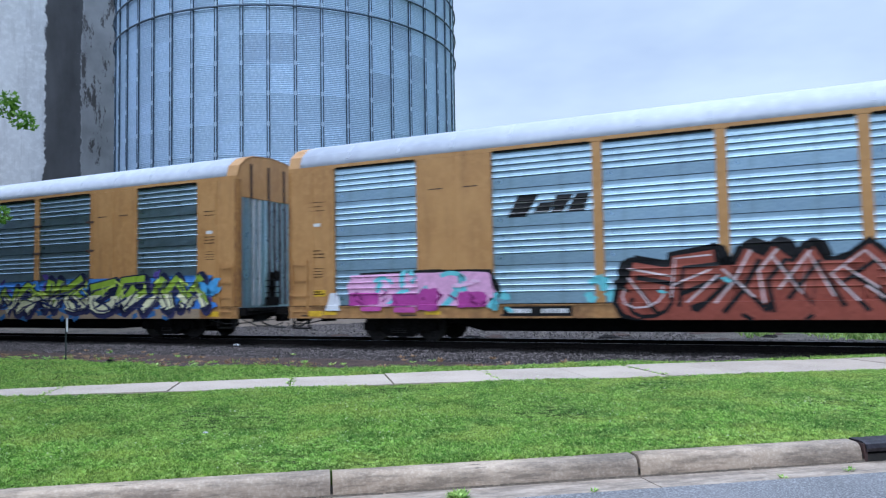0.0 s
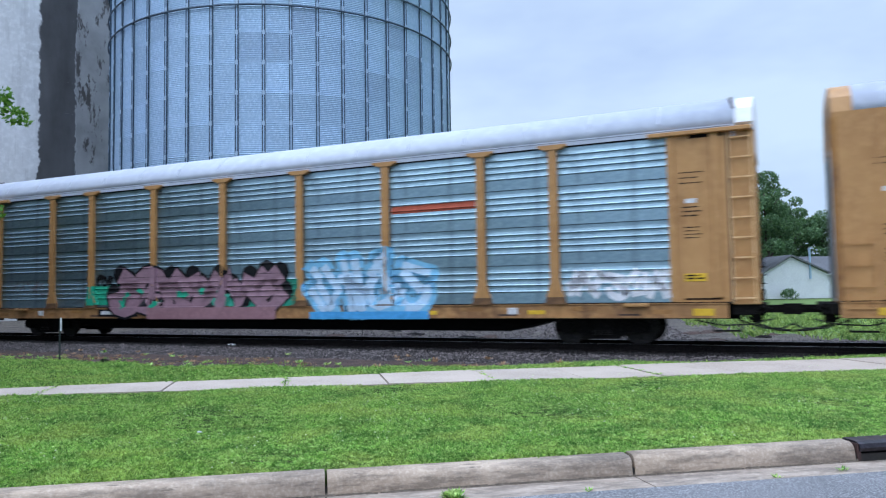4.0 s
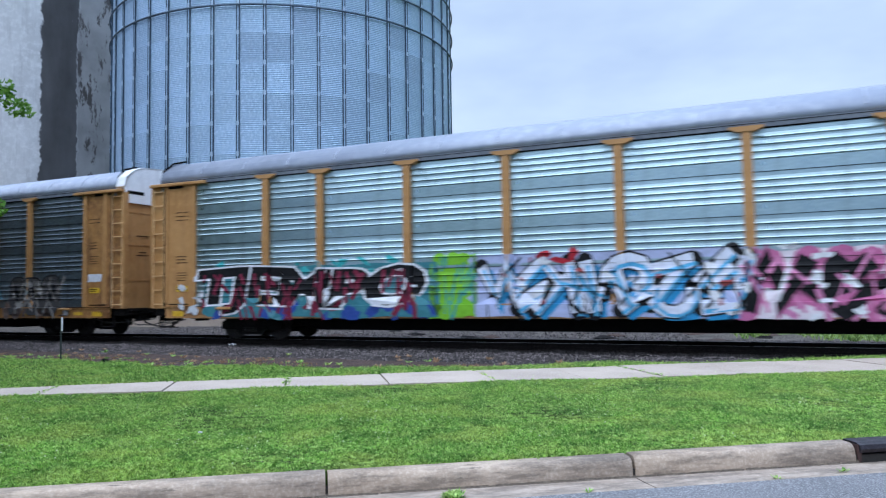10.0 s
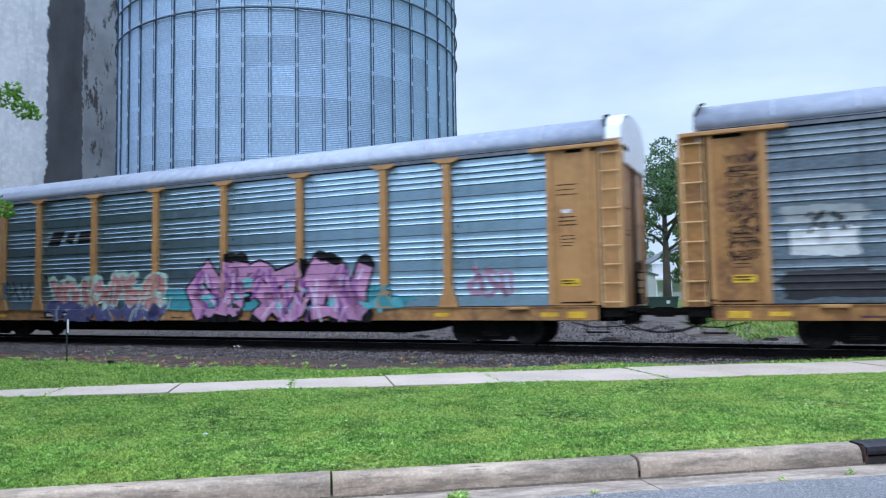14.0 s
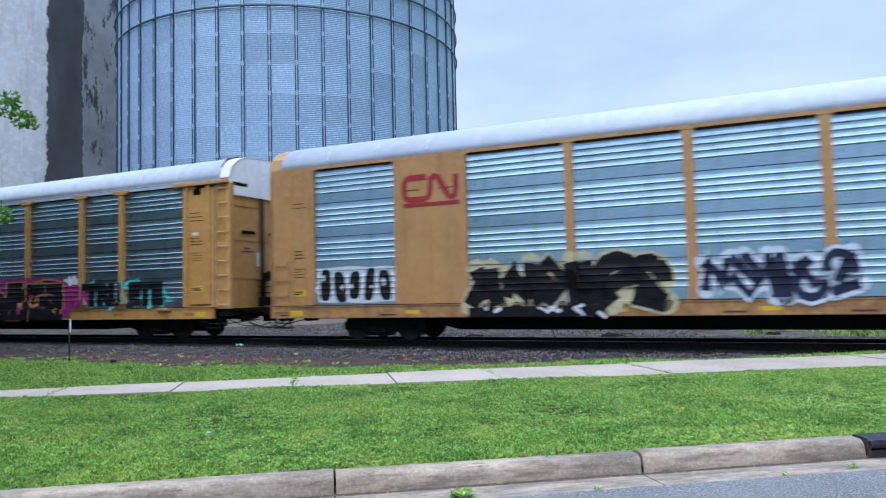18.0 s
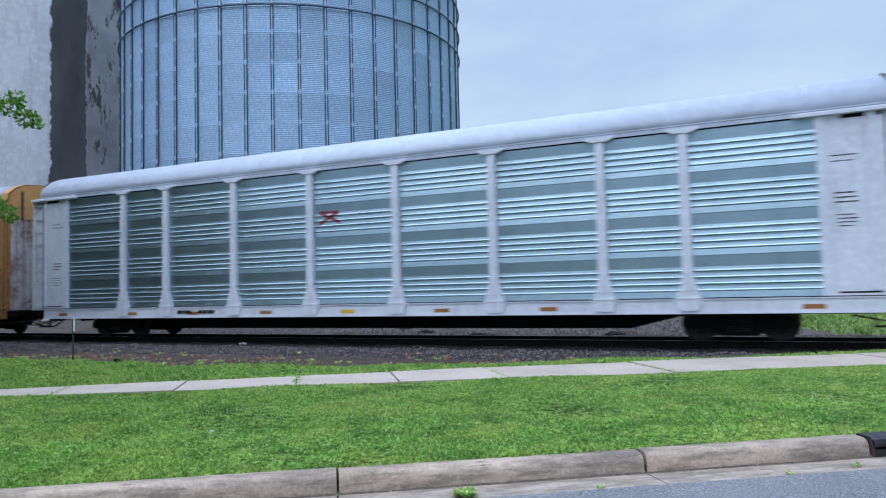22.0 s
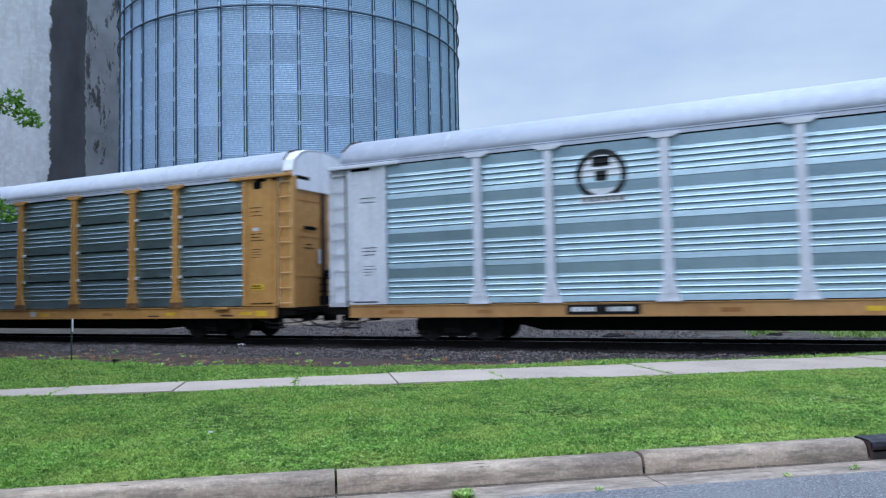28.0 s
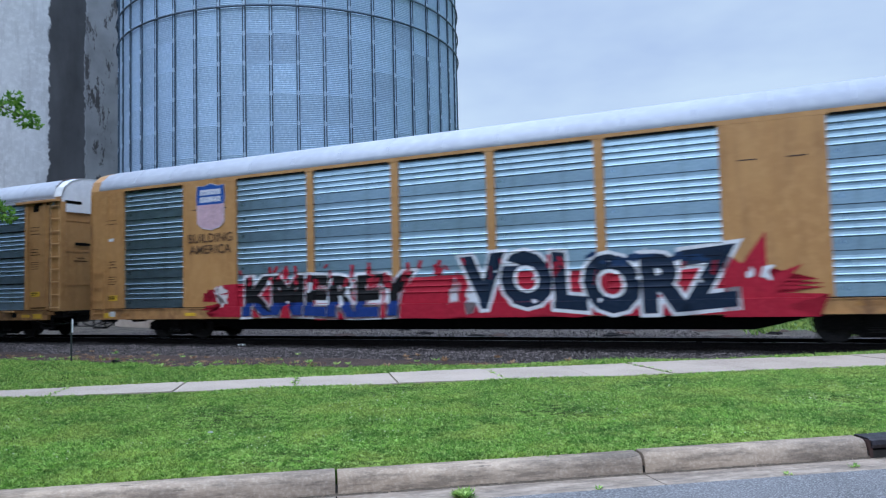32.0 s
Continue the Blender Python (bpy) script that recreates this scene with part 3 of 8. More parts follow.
part("apron", boxes((4.6, 6.2, -0.05, 0.17, -0.1, -0.035)), GUTTER, drain, "sunken concrete lip")

# pavement slabs
pavement = thing("pavement", "pale grey concrete pavement slabs with grassy joints", "pavement", road_pose(0, 0), kind="structure")
SLABS = [-22, -20.4, -18.8, -17.2, -15.6, -14, -12.4, -10.8, -9.1, -7.35, -5.65, -3.96, -2.22, -0.46, 1.1, 2.76, 4.17, 5.43, 6.83, 8.3, 9.8, 11.3, 12.8, 14.3, 15.8, 17.3, 18.8, 20.3]
for k, (r0, r1) in enumerate(zip(SLABS, SLABS[1:])):
    bm = bmesh.new()
    tilt = 0.006 * math.sin(k * 1.9)
    g = 0.012
    v = [(r0 + g, walk_near(r0)), (r1 - g, walk_near(r1)), (r1 - g, walk_far(r1)), (r0 + g, walk_far(r0))]
    lo = [bm.verts.new((*p, -0.02)) for p in v]
    hi = [bm.verts.new((*p, 0.15 + tilt + 0.004 * (i > 1))) for i, p in enumerate(v)]
    bm.faces.new(hi)
    for i in range(4):
        bm.faces.new((lo[i], lo[(i + 1) % 4], hi[(i + 1) % 4], hi[i]))
    part("paving_slab", bm, CONCRETE, pavement)


# ---------------------------------------------------------------- grass
rng = np.random.default_rng(7)


def blades(name, count, r_lo, r_hi, m_of, length, width, mat, lean=0.6, label="", clump=0.0, keep=None, lowest=-0.03):
    r = rng.uniform(r_lo, r_hi, count)
    lo, hi = m_of(r)
    m = lo + (hi - lo) * rng.uniform(0, 1, count) ** 1.15
    if clump:
        c = rng.integers(0, max(1, count // 14), count)
        cr, cm = rng.uniform(r_lo, r_hi, count // 14 + 1), rng.uniform(0, 1, count // 14 + 1)
        take = rng.uniform(0, 1, count) < clump
        r = np.where(take, cr[c] + rng.normal(0, 0.04, count), r)
        lo, hi = m_of(r)
        m = np.where(take, lo + (hi - lo) * cm[c] + rng.normal(0, 0.03, count), m)
    x = ROAD_AT.x + ROAD_WAY.x * r + ROAD_OFF.x * m
    y = ROAD_AT.y + ROAD_WAY.y * r + ROAD_OFF.y * m
    z = np.array([ground_z(a, b) for a, b in zip(r, m)])
    ok = z > lowest
    if keep is not None:
        ok &= keep(r, m)
    x, y, z = x[ok], y[ok], z[ok] - 0.01
    n = len(x)
    hgt = length * rng.uniform(0.55, 1.25, n) * (0.78 + 0.3 * np.sin(x * 1.7 + 0.6 * np.sin(y * 2.1)) * np.sin(y * 1.3) + 0.22 * np.sin(x * 13 + 3 * np.sin(y * 5)) * np.sin(y * 17 + 2 * np.sin(x * 7)))
    turn, lean_by = rng.uniform(0, 2 * np.pi, n), rng.uniform(0, lean, n)
    w = width * rng.uniform(0.6, 1.3, n)
    face = rng.uniform(-0.9, 0.9, n)
    dx, dy = np.cos(face) * w / 2, np.sin(face) * w / 2
    tip = np.stack([x + np.cos(turn) * lean_by * hgt, y + np.sin(turn) * lean_by * hgt, z + hgt * np.cos(lean_by * 0.7)], 1)
    mid = np.stack([x + np.cos(turn) * lean_by * hgt * 0.3, y + np.sin(turn) * lean_by * hgt * 0.3, z + hgt * 0.55], 1)
    a = np.stack([x - dx, y - dy, z], 1)
    b = np.stack([x + dx, y + dy, z], 1)
    c_ = mid + np.stack([dx * 0.75, dy * 0.75, 0 * dx], 1)
    quad = np.stack([a, b, c_, tip], 1).reshape(-1, 3)
    ob = new(name, soup(name, quad, 4, mat))
    return tagged(ob, label, "grass", kind="stuff")


lawn = blades("lawn_grass", 560000, -8.5, 11.5, lambda r: (0.225 + 0 * r, walk_near(r) + 0.03), 0.054, 0.0085, BLADE, 1.25, "mown bright green lawn between kerb and pavement", clump=0.35)
strip = blades("strip_grass", 170000, -13, 13, lambda r: (walk_far(r) - 0.02, 16.0 + 0 * r), 0.11, 0.014, BLADE, 1.35, "rougher green grass between pavement and ballast", clump=0.3)
blades("kerb_fringe", 14000, -8, 11.5, lambda r: (0.215 + 0 * r, 0.34 + 0 * r), 0.065, 0.008, BLADE, 1.2, "long grass hanging over the kerb")
weeds = blades("pavement_weeds", 1600, -8, 11, lambda r: (walk_near(r) - 0.03, walk_near(r) + 0.16), 0.045, 0.008, BLADE, 1.0, "grass leaning over the pavement's edge")
clover = blades("clover", 80000, -8.5, 11.5, lambda r: (0.24 + 0 * r, 2.2 + 0 * r), 0.048, 0.032, CLOVER, 1.5, "broad clover leaves in the lawn near the kerb", clump=0.85)
blades("crabgrass", 40000, -8.5, 11.5, lambda r: (0.24 + 0 * r, 1.5 + 0 * r), 0.06, 0.013, CLOVER, 1.7, "coarse pale green crabgrass sprawling along the kerb", clump=0.92)
blades("lawn_clover", 45000, -8.5, 11.5, lambda r: (1.6 + 0 * r, walk_near(r) - 0.05), 0.036, 0.028, CLOVER, 1.7, "clumps of clover all over the lawn", clump=0.9)

def on_shoulder(r, m):
    x, y = ROAD_AT.x + ROAD_WAY.x * r + ROAD_OFF.x * m, ROAD_AT.y + ROAD_WAY.y * r + ROAD_OFF.y * m
    s, d = to_track(x, y)
    wave = 0.5 * np.sin(s * 1.3) + 0.3 * np.sin(s * 3.1 + 1)
    return (d > -8.0) & (d < -4.7 + wave) & (np.sin(s * 2.1 + 2 * np.sin(d * 1.7)) + rng.uniform(-1.2, 1.2, len(s)) > -0.1)


# long grass of the meadow beyond the railway
def in_meadow(r, m):
    x, y = ROAD_AT.x + ROAD_WAY.x * r + ROAD_OFF.x * m, ROAD_AT.y + ROAD_WAY.y * r + ROAD_OFF.y * m
    s, d = to_track(x, y)
    wave = 0.9 * np.sin(s * 0.9) + 0.5 * np.sin(s * 2.3 + 1)
    return (d > 5.2 + wave) & (d < 34) & (s > 7.5 + wave - 0.25 * (d - 6)) & (s < 60)


lawn_rng, rng = rng, np.random.default_rng(77)
blades("meadow_tufts", 150000, -5, 75, lambda r: (8 + 0 * r, 60 + 0 * r), 0.3, 0.04, MEADOW_BLADE, 1.2, "long yellowish green meadow grass beyond the railway", clump=0.5, keep=in_meadow, lowest=-1)
blades("shoulder_litter", 42000, -13, 13, lambda r: (walk_far(r), 19 + 0 * r), 0.075, 0.014, DRY, 1.7, "dry brown grass and litter on the ballast shoulder", clump=0.8, keep=on_shoulder, lowest=-1)
blades("shoulder_weeds", 9000, -13, 13, lambda r: (walk_far(r), 19 + 0 * r), 0.1, 0.016, BLADE, 1.5, "sparse green weeds on the ballast shoulder", clump=0.95, keep=on_shoulder, lowest=-1)
rng = lawn_rng

flowers = []
for r, m in zip(rng.uniform(-8, 11, 2400), rng.uniform(0.3, 5.6, 2400)):
    if noise.noise((r * 0.8, m * 1.1, 5)) < 0.12:
        continue
    x, y = from_road(r, m)
    c, s = Vector((x, y, 0.19)), rng.uniform(0.006, 0.0105)
    for way in ((1, 0, 0), (-1, 0, 0), (0, 1, 0), (0, -1, 0)):
        a = Vector(way) * s
        b = Vector((-way[1], way[0], 0)) * s
        flowers += [c + a, c + b, c + Vector((0, 0, s))]
tagged(new("clover_flowers", soup("clover_flowers", flowers, 3, FLOWER)), "scattered white clover flowers in the lawn", "flowers", kind="stuff")

# weed tufts on the street and in joints
def tuft(name, r, m, z, count, size, label, mat=CLOVER):
    x, y = from_road(r, m)
    tri = []
    for _ in range(count):
        a, l = rng.uniform(0, 6.28), size * rng.uniform(0.5, 1.1)
        p = Vector((x, y, z)) + Vector((math.cos(a), math.sin(a), 0)) * rng.uniform(0, size * 0.5)
        out = Vector((math.cos(a), math.sin(a), rng.uniform(0.25, 1.1))).normalized() * l
        w = Vector((-math.sin(a), math.cos(a), 0)) * l * 0.16
        tri += [p, p + out * 0.55 + w, p + out, p + out * 0.55 - w]
    tagged(new(name, soup(name, tri, 4, mat)), label, "weed", kind="stuff")


tuft("gutter_weed", 0.92, -0.33, 0.0, 130, 0.09, "bright green weed growing in the gutter joint")
tuft("gutter_weed", 1.95, -0.37, 0.0, 26, 0.045, "small green weed in the gutter joint")
tuft("gutter_weed", 3.55, -0.36, 0.0, 26, 0.045, "small green weed in the gutter joint")
tuft("gutter_weed", 4.2, -0.28, 0.0, 30, 0.05, "small green weed in the gutter joint")
for r in (-3.96, -0.46, 2.76, 5.43):
    for k in range(7):
        tuft("slab_weed", r + rng.uniform(-0.05, 0.05), walk_near(r) + (walk_far(r) - walk_near(r)) * (k + rng.uniform(0, 1)) / 7, 0.14, 22, 0.06, "grass growing in a pavement joint", BLADE)
for _ in range(170):
    s, d = rng.uniform(-11, 9), rng.triangular(-8.2, -7.0, -3.4)
    p = TRACK_AT + ALONG * s + ACROSS * d
    q = p - ROAD_AT
    tuft("ballast_weed", q.dot(ROAD_WAY), q.dot(ROAD_OFF), 0.0, 26, rng.uniform(0.06, 0.13), "dry and green weeds on the ballast", DRY if rng.uniform() < 0.72 else BLADE)

# ---------------------------------------------------------------- railway
bm = bmesh.new()
cols = list(np.arange(-60, 60.1, 0.5))
rows_y = [-7.2, -6.6, -6, -5.4, -4.8, -4.2, -3.6, -3.0, -2.4, -1.9, -1.4, -0.9, 0, 0.9, 1.4, 1.9, 2.4, 3.0, 4, 5, 6, 7, 8.2]
def bed_z(x, y):
    return max(-0.25 - 0.055 * max(0, abs(y) - 2.0), -0.42) + 0.05 * max(0, 1 - abs(abs(y) - 2.6) / 1.5) + 0.035 * noise.noise((x * 0.8, y * 0.9, 0)) + 0.03 * noise.noise((x * 3, y * 3, 4))
bed = [[bm.verts.new((x, y, bed_z(x, y) + (0.02 if abs(y) > 6.4 else 0.065))) for x in cols] for y in rows_y]
for a, b in zip(bed, bed[1:]):
    for j in range(len(cols) - 1):
        f = bm.faces.new((a[j], a[j + 1], b[j + 1], b[j]))
        c = f.calc_center_median()
        # The band along the rails gets the black with shade painted in.
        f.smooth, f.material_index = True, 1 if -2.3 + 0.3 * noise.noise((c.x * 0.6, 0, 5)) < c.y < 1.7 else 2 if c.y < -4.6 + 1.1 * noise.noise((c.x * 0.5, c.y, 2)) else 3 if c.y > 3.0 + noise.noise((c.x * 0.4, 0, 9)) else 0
ballast = new("ballast", mesh_of("ballast", bm, [GRAVEL, OILY_SHADE, DIRT, GRAVEL_FAR]))
ballast.matrix_basis = track_pose(0, 0)
tagged(ballast, "dark purplish-grey crushed stone ballast under the track", "ballast", kind="structure")

shape = [Vector(v).normalized() for v in ((1, 0, 0.1), (-1, 0.2, 0), (0, 1, 0), (0.1, -1, 0.2), (0, 0.1, 1), (0, 0, -1))]
tris = ((0, 2, 4), (2, 1, 4), (1, 3, 4), (3, 0, 4))
pts, oily = [], []
for k in range(75000):
    x = rng.uniform(-20, 13)
    y = rng.uniform(-7.6, -0.3) if k % 3 else rng.uniform(1.2, 19.0)
    if y > 5 and x > 5.5 - 0.25 * (y - 6):
        y = rng.uniform(1.2, 5.0)
    size = rng.uniform(0.018, 0.042) * (1.7 if y > 0 else 1)
    z = bed_z(x, y) + 0.065 if y < 3 else -0.262 if y < 7 else -0.235 + 0.0062 * (y - 7)
    spin = rng.uniform(0, 6.28)
    c, s = math.cos(spin), math.sin(spin)
    p = [Vector(((v.x * c - v.y * s) * rng.uniform(0.7, 1.3), (v.x * s + v.y * c) * rng.uniform(0.7, 1.3), v.z * rng.uniform(0.5, 1.0))) * size + Vector((x, y, z)) for v in shape]
    for t in tris:
        # Stones in that band take the shaded black as well.
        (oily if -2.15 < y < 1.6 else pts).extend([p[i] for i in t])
dark_stones = new("oily_stones", soup("oily_stones", oily, 3, OILY_SHADE_STONE))
dark_stones.matrix_basis = track_pose(0, 0)
tagged(dark_stones, "black ballast stones close to the rails, oil and shade in their colour", "gravel", kind="stuff")
stones = new("ballast_stones", soup("ballast_stones", pts, 3, STONE))
stones.matrix_basis = track_pose(0, 0)
tagged(stones, "loose crushed ballast stones beside the rails", "gravel", kind="stuff")

RAIL_PROFILE = [(-0.036, 0), (0.036, 0), (0.036, -0.035), (0.009, -0.05), (0.009, -0.145), (0.07, -0.165), (0.07, -0.178), (-0.07, -0.178), (-0.07, -0.165), (-0.009, -0.145), (-0.009, -0.05), (-0.036, -0.035)]
for side in (-0.7535, 0.7535):
    rail = thing("rail", "dark rusty steel rail with a worn bright head", "rail", track_pose(0, side, -0.002), "rails of the track")
    bm = bmesh.new()
    extrude_x(bm, [(y, z - 0.002) for y, z in RAIL_PROFILE], -400, 400)
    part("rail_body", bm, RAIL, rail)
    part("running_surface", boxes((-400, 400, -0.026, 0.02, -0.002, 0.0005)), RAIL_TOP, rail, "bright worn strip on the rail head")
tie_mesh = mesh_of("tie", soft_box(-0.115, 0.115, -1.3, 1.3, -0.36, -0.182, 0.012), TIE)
for k in range(-55, 42):
    tie = thing("tie", "dark creosoted wooden railway tie", "tie", track_pose(k * 0.51 + 0.03 * math.sin(k * 3.7), 0.03 * math.sin(k * 2.1), 0, 0.8 * math.sin(k * 5.1)), "ties of the track", data=tie_mesh)

stake = thing("marker_stake", "thin dark steel stake with a white reflector at its top", "stake", pose(-9.11, 17.83, -0.05))
part("stem", boxes((-0.02, 0.02, -0.006, 0.006, 0, 1.1), (-0.006, 0.006, -0.02, 0.0, 0, 1.1)), surface("green_black_steel", (0.02, 0.03, 0.028), rough=0.6, big=5, fine=20), stake)
part("reflector", soft_box(0.008, 0.05, -0.018, -0.008, 0.8, 1.12, 0.004), PLATE, stake, "white reflector strip")
def scrap(label, x, y, z, size, lift):
    litter = thing("paper_scrap", label, "litter", pose(x, y, z, 0, 0, 20))
    bm = bmesh.new()
    bmesh.ops.create_grid(bm, x_segments=5, y_segments=4, size=size)
    for v in bm.verts:
        v.co.z = lift * noise.noise(v.co * 1.8 / size) + lift * 0.6
    bmesh.ops.solidify(bm, geom=bm.faces[:], thickness=0.004)
    part("sheet", bm, PLATE, litter)


scrap("crumpled white paper scrap lying on the ballast", -6.25, 22.3, 0.03, 0.11, 0.08)
scrap("small pale paper scrap lying in the grass", -2.4, 7.44, 0.165, 0.022, 0.02)
for k, (s, d) in enumerate(((-6.5, -6.55), (-6.15, -6.75), (-6.8, -6.4), (-5.8, -6.8))):
    bm = bmesh.new()
    bmesh.ops.create_icosphere(bm, subdivisions=2, radius=0.085)
    for v in bm.verts:
        v.co *= 1 + 0.35 * noise.noise(v.co * 9 + Vector((k, 0, 0)))
        v.co.z *= 0.6
    thing("coal_lump", "dark wet stone lump at the edge of the grass", "stone", track_pose(s, d, -0.19), "dark lumps", data=mesh_of("coal_lump", bm, BLACK))

for k in range(16):
    bm = bmesh.new()
    bmesh.ops.create_icosphere(bm, subdivisions=2, radius=rng.uniform(0.2, 0.45))
    for v in bm.verts:
        v.co *= 1 + 0.4 * noise.noise(v.co * 5 + Vector((k, 3, 0)))
        v.co.z *= 0.3
    thing("earth_mound", "low mound of dark earth beyond the track", "earth", track_pose(rng.uniform(-9, 9), rng.uniform(3.4, 9.0), -0.27), "mounds beyond the track", data=mesh_of("earth_mound", bm, DIRT if k % 3 else OILY_SHADE))

# ---------------------------------------------------------------- grain bin
BIN_AT, BIN_R, BIN_N, TIER, BIN_FOOT = Vector((-9.93, 48.8, 0)), 10.85, 49, 1.607, 0.848
grain_bin = thing("grain_bin", "large round corrugated galvanised steel grain bin with stiffeners", "silo", pose(BIN_AT.x, BIN_AT.y, 0.0, 0, 0, -85))
span, WAVES, TIERS = 2 * math.pi / BIN_N, 16, 14
BIN_TOP = BIN_FOOT + TIERS * TIER


def sheet_bm():
    bm = bmesh.new()
    rows, cols, steps = [], 3, WAVES * 4
    for i in range(steps + 1):
        rad = BIN_R + 0.014 * math.cos(i * math.pi / 2)
        rows.append([bm.verts.new((rad * math.cos(span * k / cols), rad * math.sin(span * k / cols), i * TIER / steps)) for k in range(cols + 1)])
    for a, b in zip(rows, rows[1:]):
        for k in range(cols):
            bm.faces.new((a[k], a[k + 1], b[k + 1], b[k])).smooth = True
    return bm


sheet = mesh_of("wall_sheet", sheet_bm(), GALV)
patch = mesh_of("wall_sheet", sheet_bm(), GALV_DULL)
for k in range(-10, 11):
    for t in range(TIERS):
        lap = 0.007 * ((k + t) % 2)
        m = Matrix.Rotation(k * span, 4, "Z") @ Matrix.Translation((lap, 0, BIN_FOOT + t * TIER))
        part("wall_sheet", patch if (k, t) in ((0, 8), (-1, 8), (1, 9), (5, 9), (-3, 10), (4, 7), (6, 8)) else sheet, None, grain_bin, at=m)
rest = bmesh.new()
for k in range(11, BIN_N - 10):
    a, b = k * span, (k + 1) * span
    q = [rest.verts.new((BIN_R * math.cos(c), BIN_R * math.sin(c), z)) for c, z in ((a, BIN_FOOT), (b, BIN_FOOT), (b, BIN_TOP), (a, BIN_TOP))]
    rest.faces.new(q)
part("back_wall", rest, GALV, grain_bin)
bm = bmesh.new()
disc(bm, 0, 0, BIN_R + 0.2, -0.2, BIN_FOOT, 64, "z")
part("footing", bm, CONCRETE, grain_bin, "round concrete footing")
# Flanges are a far darker blue than the web and the wall sheets.
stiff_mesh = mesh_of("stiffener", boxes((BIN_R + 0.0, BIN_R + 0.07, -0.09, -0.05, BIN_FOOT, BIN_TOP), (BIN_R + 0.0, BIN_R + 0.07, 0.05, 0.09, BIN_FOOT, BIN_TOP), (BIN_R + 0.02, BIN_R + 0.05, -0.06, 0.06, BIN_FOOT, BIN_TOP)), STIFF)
face_mesh = mesh_of("stiffener_web", boxes((BIN_R + 0.05, BIN_R + 0.056, -0.035, 0.035, BIN_FOOT, BIN_TOP)), GALV_DULL)
splice_mesh = mesh_of("splice", soft_box(BIN_R + 0.056, BIN_R + 0.085, -0.07, 0.07, -0.12, 0.12, 0.01), BOLT)
for k in range(BIN_N):
    ob = part("stiffener", stiff_mesh, None, grain_bin, at=Matrix.Rotation(k * span, 4, "Z"))
    if k < 12 or k > BIN_N - 12:
        part("web", face_mesh, None, ob)
        for t in range(2, TIERS):
            part("splice", splice_mesh, None, ob, at=Matrix.Translation((0, 0, BIN_FOOT + t * TIER + 0.05 * math.sin(k * 7.0))))
for z in (16.77, 18.32, 19.9):
    bm = bmesh.new()
    n = 98
    tube(bm, [((BIN_R + 0.13) * math.cos(2 * math.pi * k / n), (BIN_R + 0.13) * math.sin(2 * math.pi * k / n), z) for k in range(n + 1)], 0.05, 6)
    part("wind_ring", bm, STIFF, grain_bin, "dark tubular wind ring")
bm = bmesh.new()
ring = [bm.verts.new(((BIN_R + 0.15) * math.cos(2 * math.pi * k / 48), (BIN_R + 0.15) * math.sin(2 * math.pi * k / 48), BIN_TOP)) for k in range(48)]
top = bm.verts.new((0, 0, BIN_TOP + 5.5))
for k in range(48):
    bm.faces.new((ring[k], ring[(k + 1) % 48], top))
part("roof", bm, GALV, grain_bin, "conical sheet roof")
# ---------------------------------------------------------------- concrete elevator
def silo_material():
    mat = surface("silo_concrete", (0.62, 0.62, 0.63), (0.5, 0.5, 0.51), (0.7, 0.7, 0.71), rough=0.85, big=0.35, fine=3.0, streak=0.35, streak_colour=(0.3, 0.29, 0.3), bump=0.2)
    nt = mat.node_tree
    bsdf = nt.nodes["Principled BSDF"]
    col = bsdf.inputs["Base Color"].links[0].from_socket
    co = nt.nodes.new("ShaderNodeTexCoord").outputs["Object"]
    sep = nt.nodes.new("ShaderNodeSeparateXYZ")
    nt.links.new(co, sep.inputs[0])

    def band(lo, hi, rag, scale):
        w = noise_fac(nt, co, scale, 0.0, 1.0, detail=8, rough=0.7)
        off = nt.nodes.new("ShaderNodeMath")
        off.operation = "MULTIPLY_ADD"
        off.inputs[1].default_value = rag
        nt.links.new(w, off.inputs[0])
        nt.links.new(sep.outputs["X"], off.inputs[2])
        a = nt.nodes.new("ShaderNodeMapRange")
        a.inputs[1].default_value, a.inputs[2].default_value = lo + rag / 2 - 0.06, lo + rag / 2 + 0.06
        nt.links.new(off.outputs[0], a.inputs[0])
        b = nt.nodes.new("ShaderNodeMapRange")
        b.inputs[1].default_value, b.inputs[2].default_value = hi + rag / 2 - 0.06, hi + rag / 2 + 0.06
        nt.links.new(off.outputs[0], b.inputs[0])
        c = nt.nodes.new("ShaderNodeMath")
        c.operation = "SUBTRACT"
        nt.links.new(a.outputs[0], c.inputs[0])
        nt.links.new(b.outputs[0], c.inputs[1])
        return c.outputs[0]

    grey = mix_rgb(nt, noise_fac(nt, co, 0.6, 0.3, 0.7, detail=6, stretch=(1, 1, 0.3)), (0.045, 0.045, 0.048), (0.085, 0.085, 0.09))
    col = mix_rgb(nt, band(0.36, 2.85, 0.9, 1.3), col, grey)
    worn = mix_rgb(nt, noise_fac(nt, co, 0.5, 0.35, 0.7, detail=6), (0.2, 0.2, 0.205), (0.3, 0.3, 0.305))
    col = mix_rgb(nt, band(2.85, 30, 0.9, 1.3), col, worn)
    flake = noise_fac(nt, co, 1.1, 0.55, 0.59, detail=9, rough=0.75, stretch=(1, 1, 0.35))
    m = nt.nodes.new("ShaderNodeMath")
    m.operation = "MULTIPLY"
    nt.links.new(flake, m.inputs[0])
    nt.links.new(band(2.85, 30, 0.9, 1.3), m.inputs[1])
    col = mix_rgb(nt, m.outputs[0], col, (0.06, 0.055, 0.055))
    nt.links.new(col, bsdf.inputs["Base Color"])
    return mat


